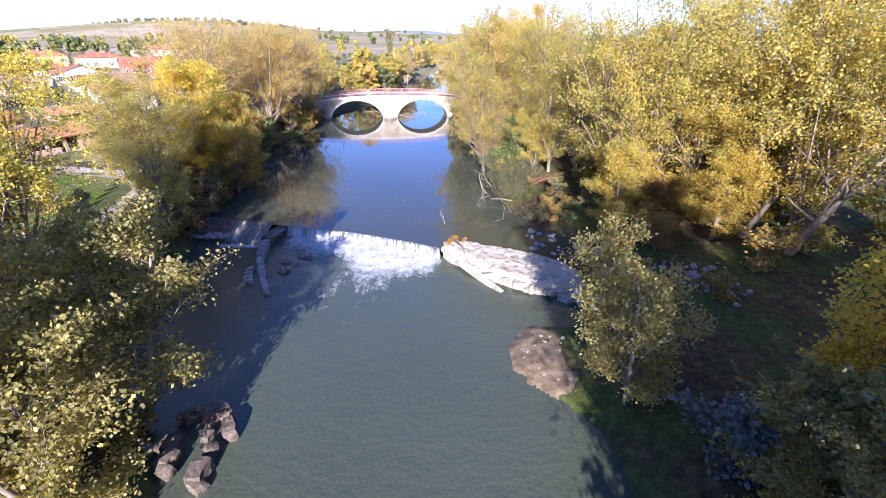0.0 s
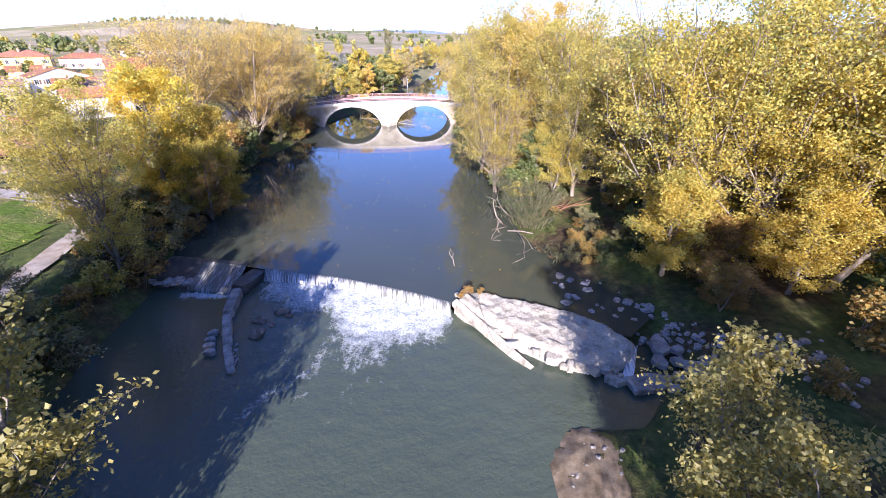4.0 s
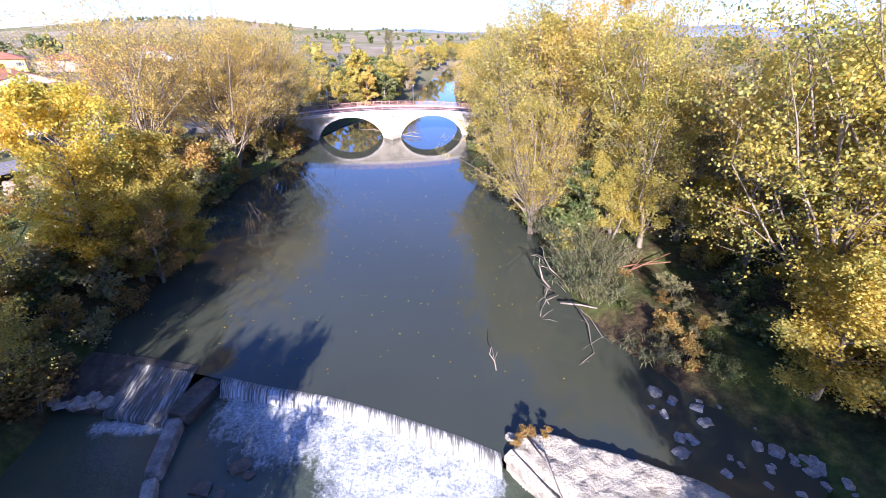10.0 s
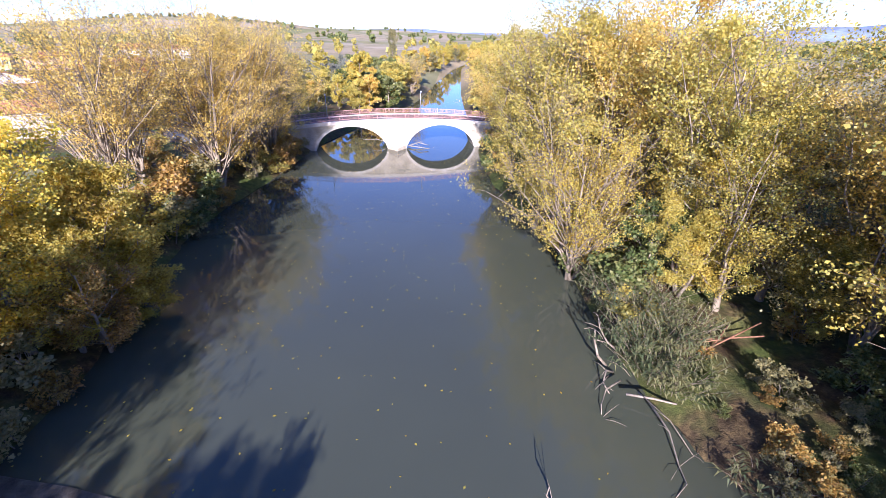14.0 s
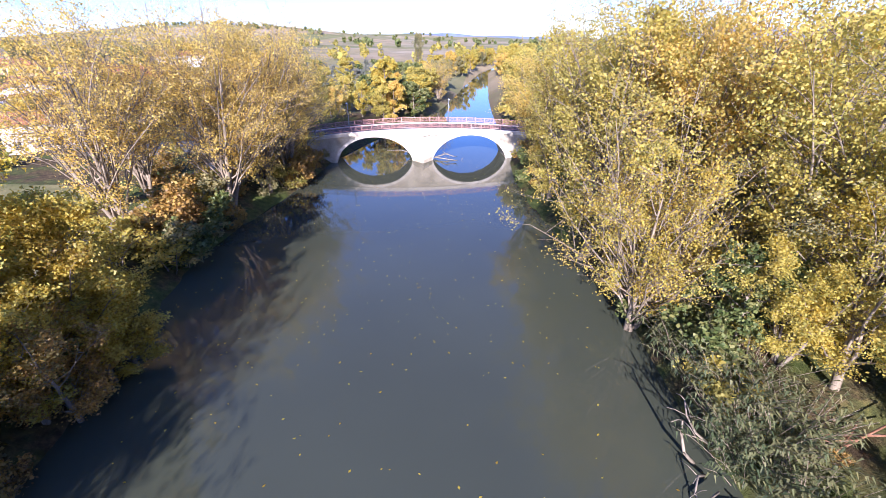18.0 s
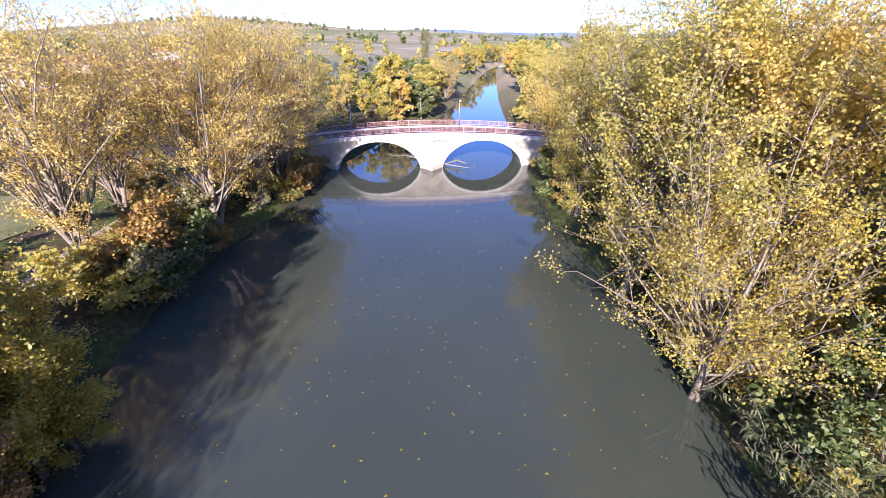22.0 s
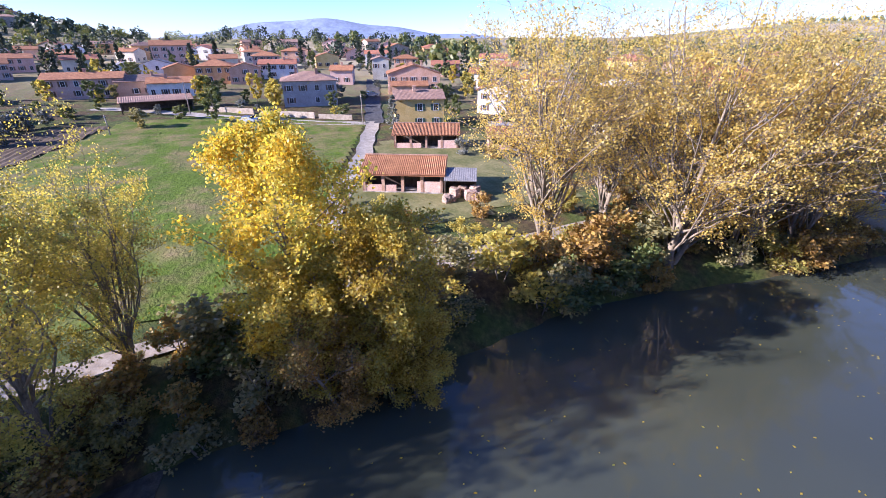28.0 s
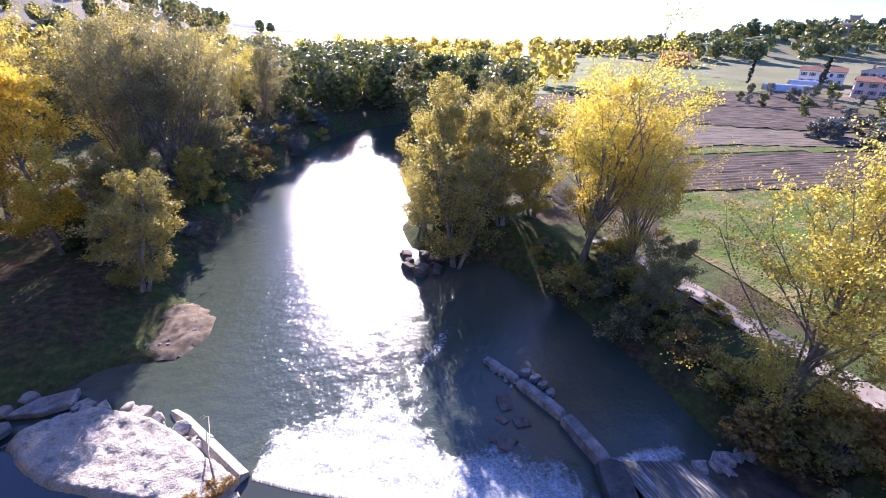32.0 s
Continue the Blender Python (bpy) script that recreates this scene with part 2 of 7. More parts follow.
def within(x, y, ring):
    ins = np.zeros(x.shape, bool)
    for a, b in zip(ring, np.roll(ring, -1, 0)):
        cross = (a[1] > y) != (b[1] > y)
        at = (b[0] - a[0]) * (y - a[1]) / (b[1] - a[1] if b[1] != a[1] else 1e-9) + a[0]
        ins ^= cross & (x < at)
    return ins


def wavy(x, y, size, seed=0.0):
    """Smooth uneven ground, between -1 and 1."""
    a, b = x / size + seed, y / size - seed * 1.7
    return (np.sin(a * 1.9 + 1.3 * np.sin(b * 1.1)) + np.sin(b * 2.3 + 1.7 * np.sin(a * 0.9 + seed)) + 0.6 * np.sin(a * 4.1 + b * 3.3)) / 2.6


def hill(x, y, cx, cy, rx, ry, h, turn=0.0):
    c, s = math.cos(radians(turn)), math.sin(radians(turn))
    u, v = ((x - cx) * c + (y - cy) * s) / rx, (-(x - cx) * s + (y - cy) * c) / ry
    return h * np.exp(-(u * u + v * v))


TOWN = (-589, -248)


def ground_z(x, y):
    x, y = np.asarray(x, float), np.asarray(y, float)
    ins = within(x, y, CHANNEL)
    dist = np.minimum(far_from_line(x, y, BANK_L), far_from_line(x, y, BANK_R))
    crest_y = np.interp(x, [p[0] for p in CREST], [p[1] for p in CREST])
    level = np.where(y < crest_y, -1.0, 0.0)
    west = np.clip(-x - 20, 0, None)
    land = 2.4 + 0.25 * wavy(x, y, 14, 1) * np.clip(dist / 6, 0, 1) * np.clip(2.2 - dist / 16, 0, 1)
    land = land + 0.04 * np.clip(west - 95, 0, 150) + 0.012 * np.clip(west - 245, 0, 200)
    land = land + np.clip((np.hypot(x, y) - 120) / 400, 0, 1) * (1.2 * wavy(x, y, 90, 3))
    land = land - 0.9 * ((x > 0) & (y < 60) & (y > -60)) * np.exp(-((x - 22) / 12) ** 2)
    # the town's hill in the south-west, low hills in the north-west, a ridge in the south-east
    land = land + hill(x, y, *TOWN, 190, 120, 40, 35) + hill(x, y, -359, -269, 90, 70, 16, 0) + hill(x, y, -424, 78, 110, 60, 9, 60)
    land = land + hill(x, y, -760, 1480, 480, 240, 50, 22) + hill(x, y, -300, 2300, 700, 250, 30, 0) + hill(x, y, 330, -560, 230, 190, 46, 0)
    land = land + hill(x, y, 700, -900, 500, 260, 70, 0)
    rise = np.clip(dist / 4.6, 0, 1)
    rise = rise ** 0.75
    rise = rise * (1 - 0.94 * np.exp(-((x - 8.6) / 5.0) ** 2 - ((y - 24.5) / 5.5) ** 2)) * (1 - 0.6 * np.exp(-((x - 15) / 5) ** 2 - ((y - 39) / 7) ** 2))
    bank = level - 0.05 + (land - level) * rise + 0.22 * wavy(x, y, 2.6, 2) * rise * np.clip(1.6 - rise, 0, 1)
    bed = level - 0.25 - 1.6 * np.clip(dist / 6, 0, 1)
    return np.where(ins, bed, bank)


def ground_on(x, y):
    """The height of the ground sheet itself, between its corners."""
    x, y = np.asarray(x, float), np.asarray(y, float)
    i, j = np.clip(np.searchsorted(gx, x) - 1, 0, nx - 2), np.clip(np.searchsorted(gy, y) - 1, 0, ny - 2)
    u, v = (x - gx[i]) / (gx[i + 1] - gx[i]), (y - gy[j]) / (gy[j + 1] - gy[j])
    g = Z.reshape(ny, nx)
    return (g[j, i] * (1 - u) + g[j, i + 1] * u) * (1 - v) + (g[j + 1, i] * (1 - u) + g[j + 1, i + 1] * u) * v


def gz(x, y):
    return float(ground_on(x, y))


def spread_axis(lo, hi, step, far_lo, far_hi, grow=1.07):
    a = list(np.arange(lo, hi + 0.01, step))
    for end, sign in ((far_hi, 1), (far_lo, -1)):
        d, v = step, a[-1] if sign > 0 else a[0]
        while sign * v < sign * end:
            d *= grow
            v += sign * d
            a.append(v) if sign > 0 else a.insert(0, v)
    return np.array(a)


gx, gy = spread_axis(-78, 50, 0.9, -4400, 4400), spread_axis(-62, 190, 0.9, -4400, 4400)
X, Y = np.meshgrid(gx, gy)
Z = ground_z(X.ravel(), Y.ravel())
nx, ny = len(gx), len(gy)
ii = (np.arange(ny - 1)[:, None] * nx + np.arange(nx - 1)[None, :]).ravel()
quads = np.stack([ii, ii + 1, ii + 1 + nx, ii + nx], 1)


def ground_material():
    m, t, b, _ = nodes_of("meadow_and_leaf_litter")
    fine = noise_tex(t, 1.6, 6, 0.7)
    mid = noise_tex(t, 0.16, 4, 0.6)
    grain = noise_tex(t, 9.0, 3, 0.7)
    litter = ramp(t, fine, [(0.3, (0.035, 0.025, 0.015)), (0.5, (0.085, 0.06, 0.033)), (0.72, (0.19, 0.135, 0.06))])
    grass = ramp(t, fine, [(0.28, (0.035, 0.05, 0.015)), (0.55, (0.08, 0.105, 0.028)), (0.75, (0.16, 0.16, 0.05))])
    sel = ramp(t, mid, [(0.42, (0, 0, 0)), (0.58, (1, 1, 1))])
    near = mix(t, sel, litter, grass)
    c = t.nodes.new("ShaderNodeTexCoord")
    vor = node(t, "ShaderNodeTexVoronoi", Scale=0.0075)
    t.links.new(c.outputs["Object"], vor.inputs["Vector"])
    sepc = t.nodes.new("ShaderNodeSeparateColor")
    t.links.new(vor.outputs["Color"], sepc.inputs[0])
    fields = ramp(t, sepc.outputs[0], [(0.1, (0.30, 0.27, 0.13)), (0.3, (0.43, 0.33, 0.22)), (0.5, (0.36, 0.30, 0.17)), (0.7, (0.48, 0.39, 0.28)), (0.9, (0.24, 0.24, 0.11))])
    fields = mix(t, 0.15, fields, grass)
    scrub = ramp(t, noise_tex(t, 0.022, 5, 0.65), [(0.47, (0, 0, 0)), (0.56, (1, 1, 1))])
    fields = mix(t, math_node(t, "MULTIPLY", scrub, 0.3), fields, (0.10, 0.105, 0.045))
    ln = t.nodes.new("ShaderNodeVectorMath")
    ln.operation = "LENGTH"
    t.links.new(c.outputs["Object"], ln.inputs[0])
    far = math_node(t, "MULTIPLY_ADD", ln.outputs["Value"], 1 / 120.0)
    far.node.inputs[2].default_value = -1.25
    far.node.use_clamp = True
    col = mix(t, far, near, fields)
    t.links.new(col, b.inputs["Base Color"])
    b.inputs["Roughness"].default_value = 0.95
    b.inputs["Specular IOR Level"].default_value = 0.15
    bump(t, b, math_node(t, "ADD", fine, grain), 0.7, 0.12)
    return m


ground_me = mesh_of("ground", np.stack([X.ravel(), Y.ravel(), Z], 1).tolist(), quads.tolist(), ground_material(), smooth=True)
tagged(part("ground", ground_me, None), "wooded river banks with meadow, leaf litter and far farmland", "ground", kind="structure")


# ---- water: a still upper reach held by the weir, a lower reach with foam below it ----
def lace_cells(t, scale):
    """Thin bright rims of drifting foam: the seams of warped cells, 1 on a seam."""
    c = t.nodes.new("ShaderNodeTexCoord")
    w = node(t, "ShaderNodeTexNoise", Scale=1.3, Detail=4.0, Roughness=0.6)
    t.links.new(c.outputs["Object"], w.inputs["Vector"])
    add = t.nodes.new("ShaderNodeVectorMath")
    add.operation = "MULTIPLY_ADD"
    t.links.new(w.outputs["Color"], add.inputs[0])
    add.inputs[1].default_value = (1.6, 1.6, 0.0)
    t.links.new(c.outputs["Object"], add.inputs[2])
    v = node(t, "ShaderNodeTexVoronoi", Scale=scale)
    v.feature = "DISTANCE_TO_EDGE"
    t.links.new(add.outputs[0], v.inputs["Vector"])
    return ramp(t, v.outputs["Distance"], [(0.0, (1, 1, 1)), (0.10, (0.35, 0.35, 0.35)), (0.3, (0, 0, 0))])


def water_material(name, ripple, tone, rough, grain=1.3):
    m, t, b, _ = nodes_of(name)
    broad = noise_tex(t, 0.05, 3, 0.5)
    col = ramp(t, broad, [(0.3, tone), (0.7, tuple(c * 1.22 for c in tone))])
    att = t.nodes.new("ShaderNodeAttribute")
    att.attribute_name = "foam"
    lace = noise_tex(t, 1.5, 10, 0.72, stretch=(1.0, 0.6, 1.0))
    cells = lace_cells(t, 2.2)
    lace = math_node(t, "ADD", math_node(t, "MULTIPLY", lace, 1.02), math_node(t, "MULTIPLY", cells, 0.12))
    thr = math_node(t, "ADD", lace, math_node(t, "MULTIPLY_ADD", att.outputs["Fac"], 0.62))
    thr.node.inputs[1].links[0].from_node.inputs[2].default_value = -0.38
    f = ramp(t, thr, [(0.48, (0, 0, 0)), (0.62, (0.32, 0.32, 0.32)), (0.94, (1, 1, 1))])
    froth = ramp(t, noise_tex(t, 6.0, 5, 0.7), [(0.36, (0.24, 0.29, 0.31)), (0.62, (0.74, 0.77, 0.79))])
    col = mix(t, f, col, froth)
    t.links.new(col, b.inputs["Base Color"])
    t.links.new(math_node(t, "MULTIPLY_ADD", f, 0.7), b.inputs["Roughness"])
    b.inputs["Roughness"].links[0].from_node.inputs[2].default_value = rough
    b.inputs["IOR"].default_value = 1.5
    small = noise_tex(t, grain, 4, 0.6)
    tiny = noise_tex(t, 5.0, 3, 0.6)
    h = math_node(t, "ADD", small, math_node(t, "MULTIPLY", tiny, 0.35))
    h = math_node(t, "ADD", h, math_node(t, "MULTIPLY", f, 0.9))
    bump(t, b, h, 1.0, ripple)
    return m


def bank_x(y, line):
    """Where a bank lies at y, for the reaches that run along y."""
    return np.interp(y, [p[1] for p in line], [p[0] for p in line])


def water_sheet(name, ring, z, material, label):
    """A level sheet of water over a ring that reaches a little under both banks."""
    me = mesh_of(name, [(x, y, z) for x, y in ring], [tuple(range(len(ring)))], material)
    me.attributes.new("foam", "FLOAT", "POINT")
    return tagged(part(name, me, None), label, "water", kind="structure")


UPPER = water_material("still_green_river_water", 0.0035, (0.050, 0.058, 0.042), 0.006, 0.8)
LOWER = water_material("green_river_water_below_weir", 0.055, (0.058, 0.074, 0.052), 0.085, 2.2)
up_l = [(x - 3.0, y) for x, y in BANK_L if y > 50]
up_r = [(x + 3.0, y) for x, y in BANK_R if y > 37]
ring_up = CREST[:11] + up_r + up_l[::-1]
water_sheet("water_upper", ring_up, 0.0, UPPER, "still olive-green river above the weir mirroring trees and bridge")


def crest_at(x):
    return np.interp(x, [p[0] for p in CREST], [p[1] for p in CREST])


wx = np.arange(-41.1, 24.01, 0.45)
wy = np.concatenate([np.arange(-62, 8, 1.2), np.arange(8, 49.5, 0.4)])
WX, WY = np.meshgrid(wx, wy)
drop_y = crest_at(WX.ravel()) - WY.ravel()
fx, fy = WX.ravel(), WY.ravel()
across = np.clip((fx + 19.2) / 2.5, 0, 1) * np.clip((0.6 - fx) / 1.6, 0, 1)
reach = np.interp(fx, (-19, -15.5, -13, -12, -10, -8.5, -7.2, -6, -4.8, -3, -1, 0.2), (3.4, 4.6, 5.6, 5.2, 7.0, 9.4, 10.6, 9.0, 7.2, 5.6, 4.2, 2.4))
reach = reach * (1 + 0.07 * np.sin(fx * 3.1) + 0.05 * np.sin(fx * 7.3 + 1))
strong = np.interp(fx, (-19, -14.5, -12.6, -1.5, 0.2), (0.86, 0.92, 1.0, 1.0, 0.9))
foam = across * strong * np.clip(1.50 - 1.05 * np.abs(drop_y) / reach, 0, 1.05) * (drop_y > -1)


def spot(cx, cy, rx, ry):
    return np.exp(-((fx - cx) / rx) ** 2 - ((fy - cy) / ry) ** 2)


# calm water between the lobes and over the sunk rocks, then threads that drift down
foam = foam * (1 - 0.62 * spot(-11.2, 38.8, 1.3, 2.0)) * (1 - 0.6 * spot(-15.4, 39.0, 1.6, 1.6)) + 0.30 * spot(-4.6, 39.4, 3.0, 1.2)
tail = np.zeros_like(foam)
for line_, wide_, much in (([(-9.4, 38), (-10.0, 35.2), (-10.4, 33.4), (-11.4, 32.2), (-12.6, 30.8), (-13.8, 29.2)], 0.8, 0.56), ([(-8.8, 36), (-9.8, 33.4), (-10.9, 32.2), (-10.2, 30.8)], 0.6, 0.5),
                           ([(-6.4, 34), (-7.0, 31), (-8.2, 28)], 0.8, 0.36), ([(-4.0, 36.4), (-3.4, 33.6), (-3.9, 30.4)], 0.7, 0.36), ([(-12.6, 39.6), (-12.9, 36.6), (-12.2, 34)], 0.6, 0.46)):
    tail = np.maximum(tail, much * np.exp(-(far_from_line(fx + 0.35 * wavy(fx, fy, 0.8, 3), fy, line_) / wide_) ** 2))
tail = np.maximum(tail, across * 0.26 * np.exp(-((drop_y - 9) / 7.0) ** 2))
side = np.exp(-((fy - 43.4) / 0.7) ** 2) * np.clip((fx + 25.4) / 1.0, 0, 1) * np.clip((-19.6 - fx) / 0.6, 0, 1) * 1.1
foam = np.clip(np.maximum(np.maximum(foam, tail), side), 0, 1.1)
chop = 0.10 * foam * (wavy(fx, fy, 0.55, 4) + 0.7 * wavy(fx, fy, 0.23, 7)) + (0.012 + 0.05 * np.exp(-np.clip(drop_y, 0, 60) / 15) * np.clip((fx + 17) / 5, 0, 1)) * (wavy(fx, fy, 0.62, 5) + 0.4 * wavy(fx, fy, 0.4, 9)) * (fy > 0)
WZ = -1.0 + chop + 0.14 * across * np.exp(-((drop_y - 2.8) / 0.9) ** 2) + 0.42 * across * np.exp(-(drop_y / 1.9) ** 2)
n2 = len(wx)
wi = (np.arange(len(wy) - 1)[:, None] * n2 + np.arange(n2 - 1)[None, :]).ravel()
keep = (drop_y[wi] > 0.15) | (fx[wi] > 13)
wi = wi[keep & (fy[wi] < crest_at(fx[wi]) + 1)]
used, inv = np.unique(np.stack([wi, wi + 1, wi + 1 + n2, wi + n2], 1), return_inverse=True)
low_me = mesh_of("water_lower", np.stack([fx, fy, WZ], 1)[used].tolist(), inv.reshape(-1, 4).tolist(), LOWER, smooth=True)
low_me.attributes.new("foam", "FLOAT", "POINT").data.foreach_set("value", foam[used].astype(np.float32))
tagged(part("water_lower", low_me, None), "green river below the weir, churned to white foam at its foot", "water", kind="structure")

water_sheet("water_bend", [(-70, -340), (20, -340), (20, -61.9), (-70, -61.9)], -1.003, LOWER, "river bending away between trees")

# the weir: a concrete sill with a sheet of falling water on it
def fall_material():
    """Falling water: bright threads and darker gaps that run down the fall."""
    m, t, b_, _ = nodes_of("falling_water")
    att = t.nodes.new("ShaderNodeAttribute")
    att.attribute_name = "foam"
    threads = noise_tex(t, 1.0, 6, 0.7, stretch=(8.0, 0.7, 0.5))
    f = ramp(t, math_node(t, "ADD", threads, math_node(t, "MULTIPLY", att.outputs["Fac"], 0.34)), [(0.52, (0, 0, 0)), (0.80, (1, 1, 1))])
    t.links.new(mix(t, f, (0.10, 0.10, 0.085), (0.72, 0.74, 0.76)), b_.inputs["Base Color"])
    b_.inputs["Roughness"].default_value = 0.35
    bump(t, b_, threads, 0.8, 0.06)
    return m


FALL = fall_material()


def along(line, step):
    out = []
    for (x0, y0), (x1, y1) in zip(line[:-1], line[1:]):
        n = max(1, int(math.hypot(x1 - x0, y1 - y0) / step))
        out += [(x0 + (x1 - x0) * i / n, y0 + (y1 - y0) * i / n) for i in range(n)]
    return out + [line[-1]]


def lofted(name, line, profile, material, smooth=True, wobble=0.0, seed=1):
    """A strip along a line: at each point the profile's (ahead, z) pairs, downstream positive."""
    rng = random.Random(seed)
    verts, faces = [], []
    k = len(profile)
    for x, y in line:
        j = rng.uniform(-wobble, wobble)
        for a, z in profile:
            verts.append((x, y - a - j * (a > 0), z + j * 0.4 * (a != 0)))
    for i in range(len(line) - 1):
        for q in range(k - 1):
            a = i * k + q
            faces.append((a, a + 1, a + 1 + k, a + k))
    return mesh_of(name, verts, faces, material, smooth)


weir = thing("weir", pose(0, 0, 0), "low concrete weir with river water pouring over its sill", "weir", kind="structure")
main_line = along(CREST[2:9], 0.35)
main_line = [p for p in main_line if p[0] > -18.2]
side_line = along(CREST[:3], 0.35)
side_line = [p for p in side_line if p[0] < -19.7]
part("sill", lofted("sill", main_line, [(-0.9, -1.9), (-0.7, -0.05), (-0.02, -0.04), (0.7, -1.15), (0.75, -1.9)], WETSTONE, False, 0.0, 2), None, weir, "dark wet concrete sill")
part("side_sill", lofted("side_sill", side_line, [(-0.9, -1.9), (-0.7, 0.05), (0.05, 0.06), (0.5, -0.10), (3.6, -0.72), (3.8, -1.9)], WETSTONE, False, 0.0, 3), None, weir, "sloping dark wet apron")


def falling(name, line, profile, seed, gaps, white=0.74):
    """A thin sheet of falling water whose whiteness changes along the sill."""
    me = lofted(name, line, profile, FALL, True, 0.0, seed)
    k = len(profile)
    vals = []
    for i, (x, y) in enumerate(line):
        w = white + 0.12 * math.sin(x * 2.1) + 0.12 * math.sin(x * 5.3 + 1)
        for g, half in gaps:
            if abs(x - g) < half:
                w = 0.25
        for q in range(k):
            vals.append(max(0, min(1, w * (0.45 + 0.75 * q / (k - 1)))) if q else 0.0)
    me.attributes.new("foam", "FLOAT", "POINT").data.foreach_set("value", vals)
    return me


part("water_curtain", falling("water_curtain", main_line, [(-0.3, 0.012), (0.06, 0.03), (0.34, -0.22), (0.66, -0.70), (0.95, -1.0), (1.3, -1.06)], 5,
     ((-5.0, 0.4), (-4.1, 0.3), (-15.6, 0.35), (-1.2, 0.25), (-6.2, 0.25), (-7.6, 0.1), (-12.4, 0.2), (-2.6, 0.3), (-17.4, 0.2)), 0.52), None, weir, "white curtain of falling water")
part("water_film", falling("water_film", [p for p in side_line if p[0] > -24.6], [(0.0, 0.075), (0.5, -0.075), (1.6, -0.28), (2.8, -0.54), (3.62, -0.70), (3.75, -1.0)], 6,
     (), 0.02), None, weir, "thin film of water running down the apron")


def block_mesh(name, sx, sy, sz, seed, material, rough=0.12, cuts=2):
    """A broken block with uneven faces and knocked-off corners, standing on z = 0."""
    rng = random.Random(seed)
    bm = bmesh.new()
    box(bm, -sx / 2, -sy / 2, 0, sx / 2, sy / 2, sz)
    bmesh.ops.subdivide_edges(bm, edges=bm.edges[:], cuts=cuts, use_grid_fill=True)
    s = min(sx, sy, sz)
    off = rng.uniform(0, 50)
    for v in bm.verts:
        n = noise.noise_vector(Vector((v.co.x, v.co.y, v.co.z)) / (s * 0.8) + Vector((off, 0, 0)))
        v.co += n * s * rough * 2.0
        q = Vector((v.co.x / (sx / 2), v.co.y / (sy / 2), (v.co.z - sz / 2) / (sz / 2)))
        ex = max(0, sum(abs(c) > 0.8 for c in q) - 1)
        v.co -= Vector((v.co.x, v.co.y, v.co.z - sz / 2)) * 0.07 * ex
    me = bpy.data.meshes.new(name)
    bm.to_mesh(me)
    bm.free()
    me.materials.append(material)
    return me


def plate_mesh(name, sx, sy, sz, seed, material, corners=7):
    """A broken plate: an angular outline, a flat top with a knocked rim, standing on z = 0."""
    r = random.Random(seed)
    ring = []
    for k in range(corners):
        a = 2 * math.pi * (k + r.uniform(-0.28, 0.28)) / corners
        q = max(abs(math.cos(a)), abs(math.sin(a)))
        u = r.uniform(0.82, 1.04) / q * (0.86 if q < 0.8 else 1.0)
        ring.append((math.cos(a) * u * sx / 2, math.sin(a) * u * sy / 2))
    rim = min(0.07, sz * 0.2, sx * 0.1)
    verts = []
    for shrink, z, jit in ((0.97, 0.0, 0.0), (1.0, sz - rim, 0.25), (1 - 2 * rim / min(sx, sy), sz, 0.3)):
        verts += [(x * shrink, y * shrink, z + r.uniform(-1, 1) * rim * jit) for x, y in ring]
    n = corners
    faces = [(i + k * n, (i + 1) % n + k * n, (i + 1) % n + (k + 1) * n, i + (k + 1) * n) for k in range(2) for i in range(n)]
    faces.append(tuple(range(2 * n, 3 * n)))
    return mesh_of(name, verts, faces, material)


SUNK = surface("wet_brown_rock", (0.06, 0.045, 0.03), (0.20, 0.15, 0.10), 1.5, 0.35, 12, 0.5, 0.04)
# the training wall of three concrete beams below the weir
for name, a, b, w, h, z in (("beam", (-19.5, 43.6), (-18.8, 39.8), 0.85, 1.3, -0.35), ("beam", (-18.8, 39.7), (-17.2, 36.1), 0.7, 1.1, -0.5), ("beam", (-17.2, 36.0), (-15.7, 33.2), 0.6, 0.9, -0.68)):
    L = math.hypot(b[0] - a[0], b[1] - a[1])
    turn = math.degrees(math.atan2(b[1] - a[1], b[0] - a[0]))
    ob = part("concrete_beam", block_mesh("concrete_beam", L, w, h, int(L * 100), CONCRETE, 0.016, 4), None)
    ob.matrix_world = pose((a[0] + b[0]) / 2, (a[1] + b[1]) / 2, z - h + 0.1, 0, 1.5, turn)
    tagged(ob, "long weathered grey concrete beam lying in the water below the weir", "beam", "beams of the broken training wall")
ob = part("weir_pier", block_mesh("weir_pier", 1.6, 3.6, 1.7, 5, WETSTONE, 0.05, 3), None)
ob.matrix_world = pose(-19.1, 45.2, -1.75, 0, 0, -14)
tagged(ob, "dark wet stone pier dividing the weir's sill from its apron", "pier")

rr = random.Random(21)
# the pale slab, a collapsed piece of the weir, in cracked plates
SLAB_RING = [(0.1, 40.6), (0.7, 41.6), (2.4, 42.0), (5.0, 41.0), (7.4, 40.0), (10.0, 38.8), (12.0, 37.0), (13.2, 35.3), (12.3, 34.0), (9.6, 33.2), (7.2, 34.2), (5.6, 35.2), (4.0, 36.6), (2.4, 38.4)]


